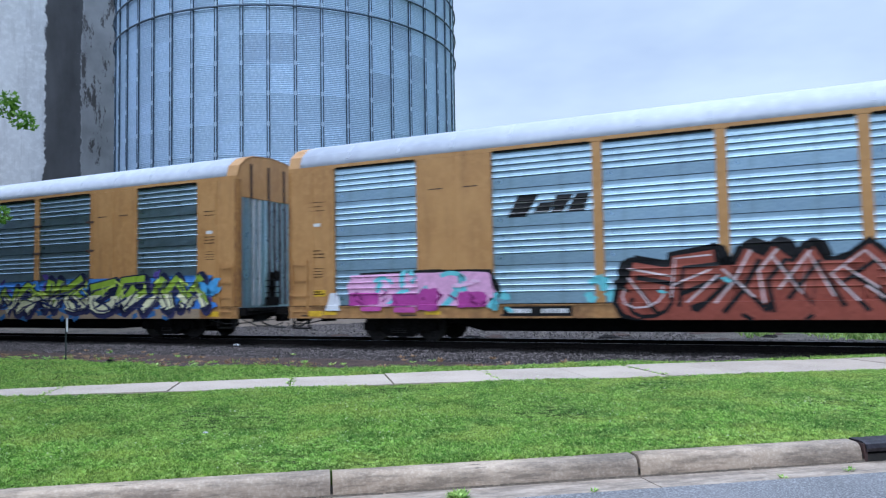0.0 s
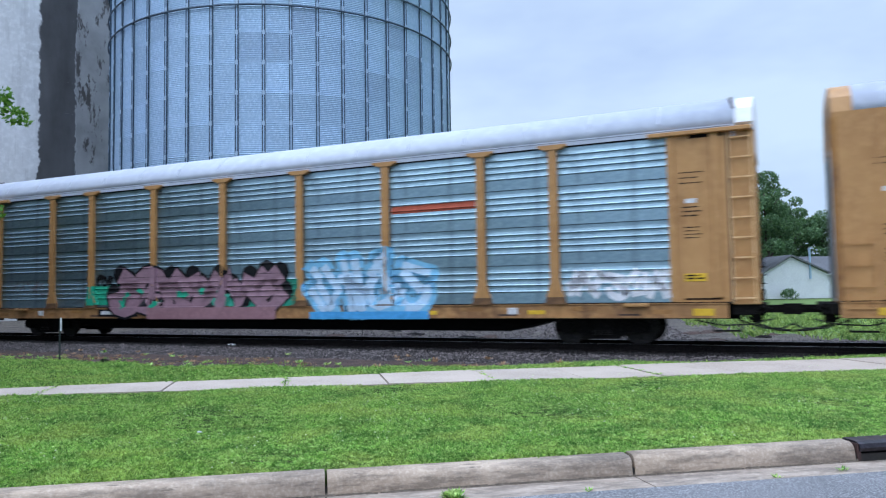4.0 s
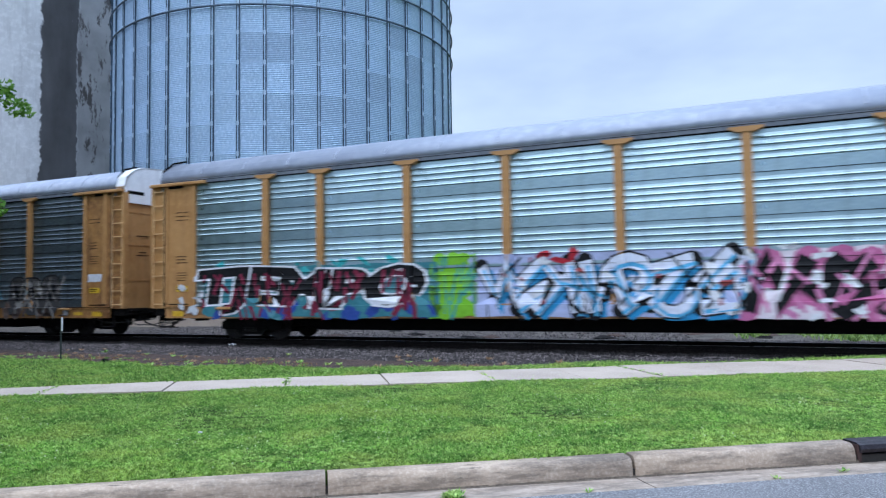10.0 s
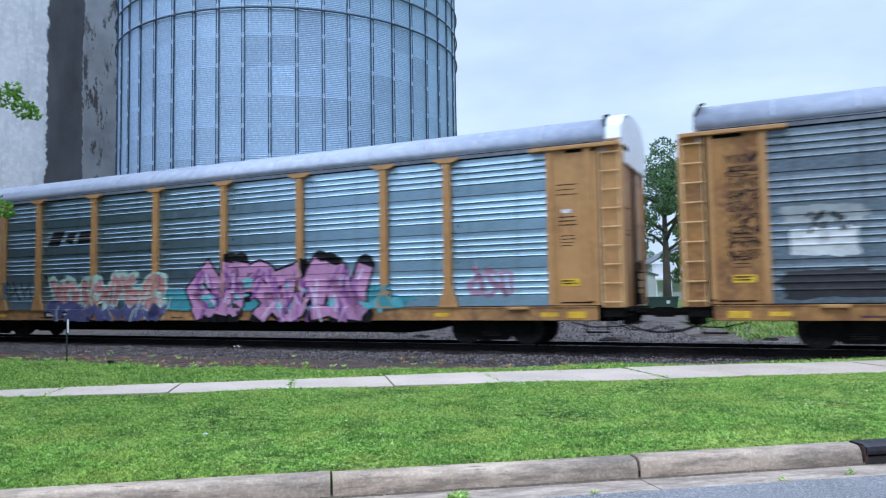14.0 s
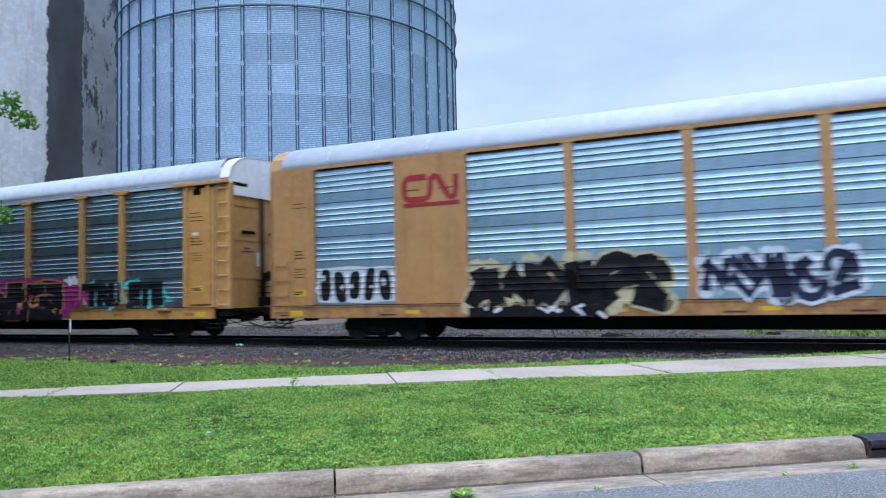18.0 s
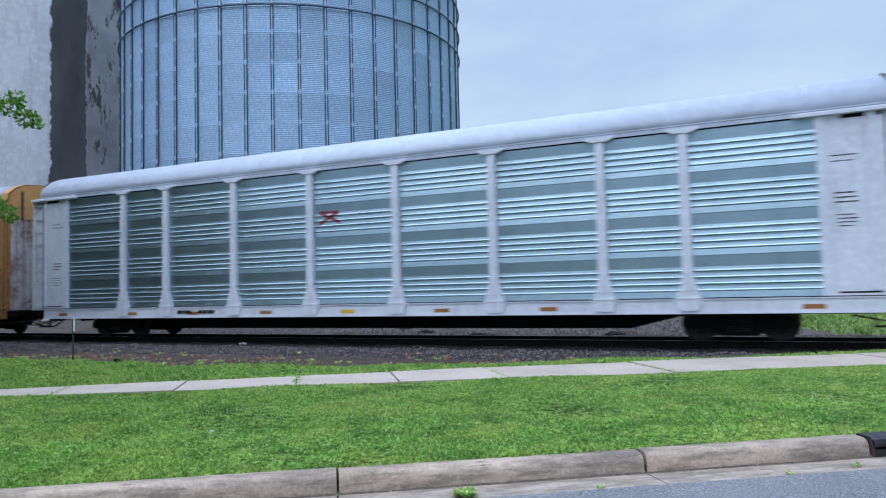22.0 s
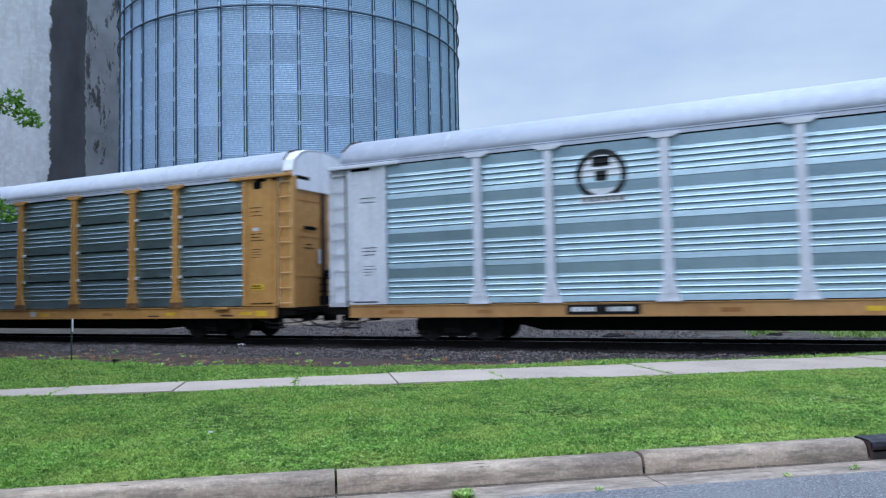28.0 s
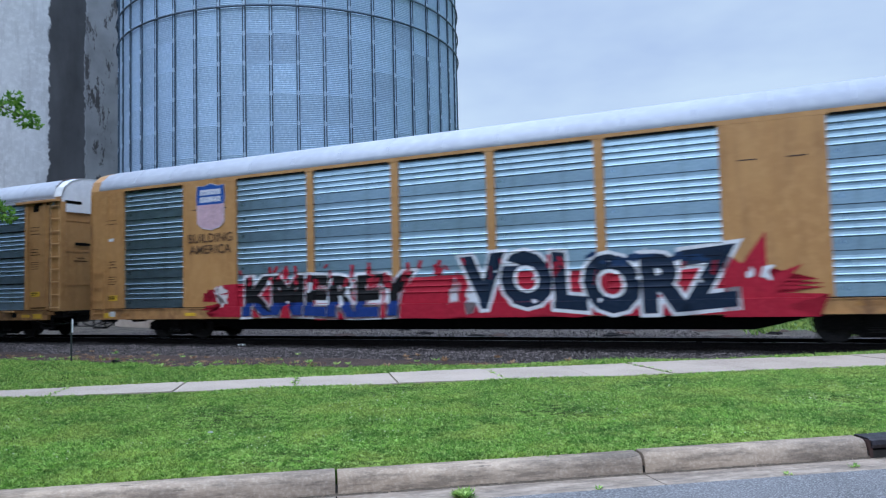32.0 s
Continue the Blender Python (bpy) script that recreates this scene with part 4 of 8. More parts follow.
elevator = thing("concrete_silo", "tall round weathered concrete silo with a dark ragged stain", "silo", pose(-34.5, 62.5, 0, 0, 0, 29))
SR, N, SHAFT = 9.5, 72, silo_material()
for lift_no in range(35):
    bm = bmesh.new()
    z0 = 1.2 * lift_no
    rad = SR + 0.006 * (lift_no % 2)
    rings = [[bm.verts.new((rad * math.cos(2 * math.pi * k / N), rad * math.sin(2 * math.pi * k / N), z)) for k in range(N)] for z in (z0, z0 + 1.2)]
    for k in range(N):
        bm.faces.new((rings[0][k], rings[0][(k + 1) % N], rings[1][(k + 1) % N], rings[1][k])).smooth = True
    part("concrete_lift", bm, SHAFT, elevator)
part("silo_top", disc(bmesh.new(), 0, 0, SR, 41.9, 42.1, N, "z"), SHAFT, elevator)

# ---------------------------------------------------------------- house, bin, trees beyond the track
house = thing("house", "single-storey white house with grey shingle roof and a metal flue", "house", pose(36.5, 75, 0.35, 0, 0, 6))
bm = bmesh.new()
prism_y(bm, [(-3.6, 0), (3.2, 0), (3.2, 2.6), (-0.6, 4.25), (-3.6, 2.7)], 0, 9)
part("gable_wing", bm, SIDING, house)
boards = []
for k in range(19):
    z = 0.05 + k * 0.215
    over = max(0.0, z + 0.18 - 2.6)
    boards.append((-3.6 + over * 1.95, 3.2 - over * 2.32, -0.035, -0.003, z, z + 0.18))
part("siding_boards", boxes(*boards), SIDING, house, "white horizontal siding boards")
part("long_wing", boxes((3.2, 17, 1.0, 8.5, 0, 2.55)), SIDING, house)
bm = bmesh.new()
prism_y(bm, [(-3.95, 2.5), (-0.6, 4.3), (3.5, 2.5), (3.5, 2.66), (-0.6, 4.48), (-3.95, 2.68)], -0.35, 9.3)
part("gable_roof", bm, SHINGLE, house)
bm = bmesh.new()
extrude_x(bm, [(0.6, 2.5), (4.75, 4.35), (8.9, 2.5), (8.9, 2.62), (4.75, 4.5), (0.6, 2.62)], 1.6, 17.4)
part("long_roof", bm, SHINGLE, house)
part("fascia", boxes((3.3, 17.4, 0.56, 0.6, 2.42, 2.62)), SIDING, house)
for x in (5.6, 10.5, 14.2):
    w = part("window", boxes((x - 0.55, x + 0.55, 0.93, 0.998, 0.95, 2.05)), GLASS_DARK, house)
    part("window_frame", boxes((x - 0.65, x - 0.55, 0.9, 0.997, 0.9, 2.1), (x + 0.55, x + 0.65, 0.9, 0.997, 0.9, 2.1), (x - 0.55, x + 0.55, 0.9, 0.997, 2.05, 2.12), (x - 0.55, x + 0.55, 0.9, 0.997, 0.87, 0.95), (x - 0.02, x + 0.02, 0.915, 0.93, 0.95, 2.05)), SIDING, w)
bm = bmesh.new()
tube(bm, [(1.4, -0.14, 2.0), (1.4, -0.14, 5.0)], 0.11, 8)
disc(bm, 1.4, -0.14, 0.16, 5.0, 5.12, 8, "z")
part("flue", bm, GALV, house, "shiny metal flue pipe")

house_b = thing("far_house", "white two-storey house with grey roof and a railed porch", "house", pose(31, 92, 0.4, 0, 0, -4))
part("wall", boxes((-5, 4, 0, 8, 0, 4.6)), SIDING, house_b)
bm = bmesh.new()
prism_y(bm, [(-5.4, 4.5), (-0.5, 7.2), (4.4, 4.5), (4.4, 4.7), (-0.5, 7.4), (-5.4, 4.7)], -0.4, 8.4)
part("roof", bm, SHINGLE, house_b)
part("porch_roof", boxes((-5.2, 4.2, -2.2, 0, 2.5, 2.75)), SIDING, house_b)
for k in range(6):
    part("porch_post", boxes((-5 + k * 1.8, -4.86 + k * 1.8, -2.1, -1.96, 0, 2.5)), SIDING, house_b)
part("railing", boxes(*[(-5 + k * 0.3, -4.93 + k * 0.3, -2.06, -2.02, 0.1, 0.95) for k in range(31)], (-5, 4.1, -2.08, -2.0, 0.92, 1.0)), SIDING, house_b, "white porch railing")
for x in (-3, 1.8):
    part("window", boxes((x - 0.5, x + 0.5, -0.06, 0.0, 0.9, 2.2)), GLASS_DARK, house_b)

skip = thing("skip", "dark green steel refuse container", "container", pose(17.83, 60.5, 0.2, 0, 0, -8))
bm = bmesh.new()
prism_y(bm, [(-1.15, 0.05), (1.15, 0.05), (1.25, 0.85), (-1.25, 0.85)], 0, 1.5)
part("tub", bm, DUMP, skip)
part("rim", boxes((-1.32, 1.32, -0.07, 0.02, 0.8, 0.92)), DUMP, skip)
part("plate", boxes((0.3, 0.6, -0.02, 0.0, 0.35, 0.6)), PLATE, skip, "white sticker")
utility_pole = thing("utility_pole", "grey wooden utility pole with two crossarms", "pole", pose(26.8, 120, 0.4))
bm = bmesh.new()
tube(bm, [(0, 0, -0.2), (0, 0, 11.0)], 0.16, 8)
part("pole", bm, BARK, utility_pole)
for z in (10.2, 9.0):
    part("crossarm", boxes((-1.2, 1.2, -0.22, -0.1, z, z + 0.16)), BARK, utility_pole)
shed = thing("white_shed", "low white shed with a pitched grey roof", "shed", pose(18.6, 77, 0.35))
bm = bmesh.new()
prism_y(bm, [(-3.4, 0), (3.4, 0), (3.4, 2.9), (0, 3.9), (-3.4, 2.9)], 0, 4)
part("wall", bm, SIDING, shed)
bm = bmesh.new()
prism_y(bm, [(-3.7, 2.82), (0, 3.95), (3.7, 2.82), (3.7, 2.98), (0, 4.1), (-3.7, 2.98)], -0.2, 4.2)
part("roof", bm, SHINGLE, shed)


def clumps(centres, per, leaf, rng_):
    """Loose leaf quads round clump centres (x, y, z, radius)."""
    out = []
    for cx, cy, cz, rad in centres:
        n = int(per * rad * rad)
        way = rng_.normal(0, 1, (n, 3))
        way /= np.linalg.norm(way, axis=1)[:, None]
        p = np.array((cx, cy, cz)) + way * (rad * rng_.uniform(0.45, 1.05, n) ** 0.6)[:, None] * np.array((1, 1, 0.72))
        a = rng_.normal(0, 1, (n, 3))
        a /= np.linalg.norm(a, axis=1)[:, None]
        b = np.cross(a, rng_.normal(0, 1, (n, 3)))
        b /= np.linalg.norm(b, axis=1)[:, None]
        s = leaf * rng_.uniform(0.6, 1.3, n)[:, None]
        out.append(np.stack([p - a * s, p + b * s * 0.55, p + a * s, p - b * s * 0.55], 1).reshape(-1, 3))
    return np.concatenate(out)


def tree(x, y, height, spread, seed, bare=0.25, leaf=0.15, z=0.3, label="tall leafy green tree beyond the railway", per=330):
    g = np.random.default_rng(seed)
    ob = thing("tree", label, "tree", pose(x, y, z), "trees beyond the railway")
    bm = bmesh.new()
    lean = g.uniform(-0.4, 0.4, 2)
    trunk = [(lean[0] * (k / 5) ** 2, lean[1] * (k / 5) ** 2, height * 0.8 * k / 5 - (0.2 if k == 0 else 0)) for k in range(6)]
    tube(bm, trunk, [height * 0.026 * (1 - 0.16 * k) for k in range(6)], 8)
    centres = []
    limbs = 15
    for k in range(limbs):
        f = bare + (1 - bare) * (k + 0.5) / limbs
        a = k * 2.4 + g.uniform(-0.4, 0.4)
        reach = spread * (0.45 + 0.75 * math.sin(math.pi * min(0.93, 0.15 + 0.8 * (f - bare) / (1 - bare)))) * g.uniform(0.65, 1.05)
        h0 = height * (0.72 * f)
        base = Vector((lean[0] * f * f * 0.6, lean[1] * f * f * 0.6, h0))
        tip = base + Vector((math.cos(a) * reach * 0.8, math.sin(a) * reach * 0.8, height * g.uniform(0.06, 0.2)))
        tube(bm, [base, base.lerp(tip, 0.5) + Vector((0, 0, 0.3)), tip], [height * 0.01, height * 0.007, 0.03], 5)
        for q in range(3):
            c = base.lerp(tip, 0.5 + 0.3 * q) + Vector(g.normal(0, spread * 0.1, 3))
            centres.append((c.x, c.y, c.z, spread * g.uniform(0.16, 0.3)))
    for f in (0.66, 0.75, 0.83, 0.9):
        centres.append((lean[0] + g.normal(0, 0.3), lean[1] + g.normal(0, 0.3), height * f, spread * (0.75 - 0.5 * f)))
    part("trunk", bm, BARK, ob, smooth=True)
    part("crown", soup("crown", clumps(centres, per, leaf, g), 4, LEAF), None, ob)
    return ob


tree(19.0, 63, 15.2, 4.0, 1, 0.4, 0.13, label="tall airy tree with open limbs beyond the railway", per=260)
tree(24.2, 68, 14.6, 3.5, 3, 0.03, per=400)
tree(26.8, 71, 12.6, 3.2, 4, 0.05, per=400)
tree(30.8, 76, 13.4, 3.6, 5, 0.12)
tree(37.2, 83, 15.2, 3.9, 2, 0.35)
tree(38.0, 96, 14.0, 4.6, 6, 0.2)
tree(43.5, 92, 12.0, 4.4, 7, 0.15)
tree(49.5, 94, 11.2, 4.8, 8, 0.12)
tree(55.5, 95, 12.0, 5.0, 9, 0.12)
tree(22.0, 96, 8.6, 3.8, 10, 0.1)
tree(28.5, 112, 9.6, 4.0, 12, 0.1)
tree(62.0, 96, 12.5, 5.0, 11, 0.12)
for k, (x, y, h) in enumerate(((34.6, 73.4, 1.1), (45.5, 75.2, 0.8), (48.5, 75.4, 0.9), (51.5, 75.6, 0.8))):
    g = np.random.default_rng(40 + k)
    bush = thing("shrub", "low green shrub beside the house", "shrub", pose(x, y, 0.35), "shrubs by the house")
    part("foliage", soup("foliage", clumps([(g.uniform(-0.8, 0.8), 0, h * 0.5 + g.uniform(-0.2, 0.2), h * 0.55) for _ in range(5)], 260, 0.1, g), 4, LEAF), None, bush)

g = np.random.default_rng(47)
bush = thing("shrub", "tall leafy shrub behind a white picket fence", "shrub", pose(31.0, 75.6, 0.35), "shrubs by the house")
part("foliage", soup("foliage", clumps([(g.uniform(-1.1, 1.1), g.uniform(-0.4, 0.4), g.uniform(0.7, 3.0), 0.7) for _ in range(11)], 300, 0.13, g), 4, LEAF), None, bush)
picket_fence = thing("picket_fence", "white wooden picket fence beside the house", "fence", pose(31.05, 73.9, 0.3))
picket = mesh_of("picket", boxes((-0.05, 0.05, -0.015, 0.015, 0.05, 1.45)), SIDING)
for k in range(14):
    ob = new("picket", picket)
    ob.parent = picket_fence
    ob.location = (-1.55 + k * 0.24, 0, 0.02 * math.sin(k * 2.7))
for z in (0.4, 1.15):
    part("fence_rail", boxes((-1.65, 1.65, 0.018, 0.06, z, z + 0.09)), SIDING, picket_fence)

pole = thing("utility_pole", "wooden utility pole with a crossarm behind the houses", "pole", pose(23.5, 105, 0.5))
bm = bmesh.new()
tube(bm, [(0, 0, -0.3), (0, 0, 9.8)], [0.16, 0.11], 8)
part("mast", bm, BARK, pole, smooth=True)
part("crossarm", boxes((-1.1, 1.1, -0.06, 0.06, 9.0, 9.14)), BARK, pole)
g = np.random.default_rng(5)
far = []
for k in range(150):
    x = -120 + k * 2.6
    far.append((x, 185 + 18 * math.sin(k * 1.7), 3.0 + 2.2 * abs(math.sin(k * 0.9)), g.uniform(3.0, 4.6)))
tagged(new("far_woods", soup("far_woods", clumps(far, 34, 0.75, g), 4, LEAF)), "low line of distant green woods", "woods", kind="stuff")

# trees added unseen further along, to darken the steel sides that mirror them
for k, (x, y, h) in enumerate(((-18.5, 19.8, 13), (-21, 20.5, 15), (-24, 16.5, 14), (-27.5, 21, 17), (-33, 25, 17), (-34, 15, 19), (-40, 20, 19), (-42, 11, 18), (-49, 15, 20), (-49, 25, 20), (-58, 20, 20), (-56, 8, 19), (-41, 5.5, 13), (-50, 2, 13), (-46, -4, 8))):
    tree(x, y, h * 0.82, 4.6 if h > 12 else 3.2, 60 + k, 0.1, 0.55, 0.1, "unseen leafy tree added to darken the cars at the left", 170)

# street tree whose branches reach into the picture
g = np.random.default_rng(99)
street_tree = thing("street_tree", "street tree with fresh green leaves hanging over the lawn", "tree", pose(-9.6, 9.8, 0.12))
bm = bmesh.new()
tube(bm, [(0, 0, -0.2), (0.05, 0, 1.4), (0.0, 0.1, 3.2), (0.15, 0.1, 5.2), (0.1, 0, 7.4)], [0.2, 0.16, 0.13, 0.09, 0.03], 9)
tips = []
for k in range(16):
    a, h = k * 2.4, 2.5 + 0.3 * k
    reach = 2.6 * math.sin(0.5 + 2.2 * k / 16)
    tip = Vector((math.cos(a) * reach, math.sin(a) * reach, h + 0.7))
    tube(bm, [(0, 0, h - 0.4), tip * 0.5 + Vector((0, 0, h * 0.5)), tip], [0.06, 0.04, 0.015], 5)
    for q in range(3):
        c = Vector((0, 0, h)).lerp(tip, 0.55 + 0.25 * q)
        tips.append((c.x + g.normal(0, 0.2), c.y + g.normal(0, 0.2), c.z + g.normal(0, 0.15), g.uniform(0.5, 0.75)))
part("trunk", bm, BARK, street_tree, smooth=True)
part("crown", soup("crown", clumps(tips, 620, 0.055, g), 4, LEAF_NEAR), None, street_tree)
twigs = []
for name, at, blobs in (("upper_branch", (3.35, 0.15, 4.0), ((0.25, 0, 0.05, 0.2), (0.5, 0.05, -0.12, 0.17), (0.62, 0.02, -0.2, 0.11), (0.35, 0, 0.16, 0.14))),
                        ("lower_branch", (3.25, 0.1, 2.63), ((0.2, 0, 0.08, 0.16), (0.36, 0.03, -0.05, 0.15), (0.42, 0, -0.12, 0.1)))):
    bm = bmesh.new()
    tube(bm, [(-1.9, 0, -0.2), (-0.6, 0.05, 0.12), (0.1, 0.02, 0.08), (0.5, 0.0, -0.1)], [0.03, 0.02, 0.012, 0.005], 5)
    twig = part(name, bm, BARK, street_tree, "thin leafy branch", at=Matrix.Translation(at))
    part("leaves", soup("leaves", clumps([(-0.5, 0, 0.2, 0.4), (-0.1, 0, 0.1, 0.25)] + list(blobs), 4600, 0.034, g), 4, LEAF_NEAR), None, twig)
    twigs.append((twig, Vector(at)))

# ---------------------------------------------------------------- autorack cars
POSTS = (1.43, 4.29, 7.12, 9.06, 11.9)      # built with outside posts
FLUSH = (1.42, 4.26, 7.01, 9.2, 11.84)     # built with flush frames
LEVELS = {"post": (1.03, 0.9625), "flush": (1.03, 0.98)}   # foot of the screens above the rail, height of one tier
SHARED = {}


def shared(key, build, mat):
    if key not in SHARED:
        SHARED[key] = mesh_of(key[0], build(), mat)
    return SHARED[key]


# how a screen is pressed: height of its first rib and the step to the next (shares of its height), how far its foot stands out and its head falls back
FINE = (0.03, 0.118, 0.004, 0.003, 8)
PLAIN, FLARED, DISHED = (0.285, 0.165, 0.004, 0.003), (0.15, 0.155, 0.024, -0.007), (0.285, 0.165, 0.006, 0.012)
RIB = ((0.0, 0.0), (0.022, 0.025), (0.03, 0.026), (0.055, 0.011), (0.112, 0.0))     # height, depth


def screen_outline(tier, front, press):
    """Front line of one steel screen, from its foot up: flat bands and pressed ribs, four unless press says more."""
    first, pitch, foot, head = press[:4]
    line = [(front - foot, 0.004)]
    for k in range(press[4] if len(press) > 4 else 4):
        z = tier * (first + k * pitch)
        line += [(front - d, z + h) for h, d in RIB]
    line += [(front + head, tier - 0.004)]
    return line


def screen_mesh(width, tier, mat, press):
    def build():
        bm = bmesh.new()
        extrude_x(bm, screen_outline(tier, 0.0, press) + [(0.04, tier - 0.004), (0.04, 0.004)], -width / 2, width / 2)
        return bm
    return shared(("screen_panel", round(width, 3), tier, mat.name, press), build, mat)


def bays(kind):
    if kind == "post":
        edges = [-x for x in POSTS[::-1]] + list(POSTS)
        return [(a + 0.1, b - 0.1) for a, b in zip(edges, edges[1:])]
    f = FLUSH
    inner = [-f[2], -f[1], -f[0], f[0], f[1], f[2]]
    return [(-f[4], -f[3])] + [(a + (0.12 if i else 0), b - (0.12 if i < 4 else 0)) for i, (a, b) in enumerate(zip(inner, inner[1:]))] + [(f[3], f[4])]


def wheelset_bm():
    bm = bmesh.new()
    for s in (-1, 1):
        disc(bm, 0, 0, 0.44, s * 0.69, s * 0.715, 28)
        disc(bm, 0, 0, 0.42, s * 0.715, s * 0.8, 28)
        disc(bm, 0, 0, 0.2, s * 0.8, s * 0.83, 14)
    disc(bm, 0, 0, 0.08, -1.05, 1.05, 10)
    for s in (-1, 1):
        for k in range(5):
            a = 2 * math.pi * k / 5
            x, z = 0.3 * math.cos(a), 0.3 * math.sin(a)
            box(bm, x - 0.04, x + 0.04, s * 0.8 - 0.008, s * 0.8 + 0.008, z - 0.04, z + 0.04)
    return bm


def side_frame_bm():
    bm = bmesh.new()
    prism_y(bm, [(-1.16, 0.32), (-1.1, 0.3), (-0.62, 0.3), (-0.42, 0.14), (0.42, 0.14), (0.62, 0.3), (1.1, 0.3), (1.16, 0.32), (1.16, 0.52), (1.0, 0.6), (0.55, 0.64), (-0.55, 0.64), (-1.0, 0.6), (-1.16, 0.52)], -0.07, 0.07)
    for x in (-0.865, 0.865):
        disc(bm, x, 0.42, 0.13, -0.12, 0.08, 14)
    box(bm, -0.3, 0.3, -0.1, 0.1, 0.2, 0.5)
    return bm


WHEELSETS = []


def bogie(car, x, index):
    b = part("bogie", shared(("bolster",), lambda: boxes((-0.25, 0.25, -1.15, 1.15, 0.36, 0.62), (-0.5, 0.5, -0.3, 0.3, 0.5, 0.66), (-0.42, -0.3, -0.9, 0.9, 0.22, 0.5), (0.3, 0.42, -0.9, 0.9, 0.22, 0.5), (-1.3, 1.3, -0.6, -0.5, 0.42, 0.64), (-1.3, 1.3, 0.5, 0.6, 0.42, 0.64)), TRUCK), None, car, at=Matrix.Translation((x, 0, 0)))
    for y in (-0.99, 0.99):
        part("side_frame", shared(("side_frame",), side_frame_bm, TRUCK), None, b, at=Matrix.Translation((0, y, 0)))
    for y in (-1.08, 1.08):
        bm = None
        def springs():
            s = bmesh.new()
            for sx in (-0.16, 0.0, 0.16):
                for k in range(5):
                    disc(s, sx, 0.0, 0.07, 0.24 + k * 0.05, 0.265 + k * 0.05, 10, "z")
            return s
        part("springs", shared(("springs",), springs, WHEEL), None, b, at=Matrix.Translation((0, y, 0)))
    for ax in (-0.865, 0.865):
        w = part("wheelset", shared(("wheelset",), wheelset_bm, WHEEL), None, b, at=Matrix.Translation((ax, 0, 0.42)))
        WHEELSETS.append((w, index, ax))
    return b


def ladder_bm(x0, x1, y, z0, z1, rungs):
    bm = boxes((x0 - 0.025, x0 + 0.01, y, y + 0.03, z0, z1), (x1 - 0.01, x1 + 0.025, y, y + 0.03, z0, z1))
    for k in range(rungs):
        z = z0 + 0.12 + (z1 - z0 - 0.24) * k / (rungs - 1)
        box(bm, x0, x1, y - 0.025, y + 0.002, z - 0.014, z + 0.014)
    return bm


def bars_bm(rows, x0, x1, z1, y, row=0.06, gap=0.05, ragged=0.3, seed=0):
    """Rows of lettering too small to read, as plain bars."""
    g = random.Random(seed)
    bm = bmesh.new()
    z = z1
    for _ in range(rows):
        end = x1 - (x1 - x0) * ragged * g.random()
        x = x0
        while x < end - 0.02:
            w = min(end - x, g.uniform(0.06, 0.22))
            box(bm, x, x + w, y - 0.003, y, z - row, z)
            x += w + 0.025
        z -= row + gap
    return bm


def roof_bm(half, low=0.0, depth=0.03):
    outline = [(-1.6, 5.06), (-1.585, 5.2), (-1.5, 5.4), (-1.2, 5.66), (-0.85, 5.79), (-0.4, 5.85), (0, 5.87), (0.4, 5.85), (0.85, 5.79), (1.2, 5.66), (1.5, 5.4), (1.585, 5.2), (1.6, 5.06)]
    bm = bmesh.new()
    outline = [(y, 5.06 + (z - 5.06) * (1 - low)) for y, z in outline]
    extrude_x(bm, outline + [(y * 0.97, z - depth) for y, z in outline[::-1]], -half, half)
    for f in bm.faces:
        f.smooth = len(f.verts) == 4
    return bm


def roof_seam_bm(low=0.0):
    outline = [(-1.585, 5.2), (-1.5, 5.4), (-1.2, 5.66), (-0.85, 5.79), (-0.4, 5.85), (0, 5.87), (0.4, 5.85), (0.85, 5.79), (1.2, 5.66), (1.5, 5.4), (1.585, 5.2)]
    bm = bmesh.new()
    outline = [(y, 5.06 + (z - 5.06) * (1 - low)) for y, z in outline]
    extrude_x(bm, [(y * 1.004, z + 0.006) for y, z in outline] + [(y, z - 0.004) for y, z in outline[::-1]], -0.03, 0.03)
    return bm


def part_stuff(*args):
    return tagged(part(*args), kind="stuff")


def hood(arc, x0, x1, low, face=0.06):
    """A cover over one roof end: a curved rim and a face that hangs down to low."""
    bm = bmesh.new()
    extrude_x(bm, [(y * 1.012, z + 0.016) for y, z in arc] + [(y * 0.96, z - 0.03) for y, z in arc[::-1]], min(x0, x1), max(x0, x1))
    f = x1 - face if x1 > x0 else x1 + face
    extrude_x(bm, [(y * 0.99, z) for y, z in arc] + [(1.5, low), (-1.5, low)], min(f, x1), max(f, x1))
    return bm


ROOF_ARC = [(-1.58, 5.04), (-1.48, 5.38), (-1.18, 5.63), (-0.84, 5.76), (0, 5.83), (0.84, 5.76), (1.18, 5.63), (1.48, 5.38), (1.58, 5.04)]


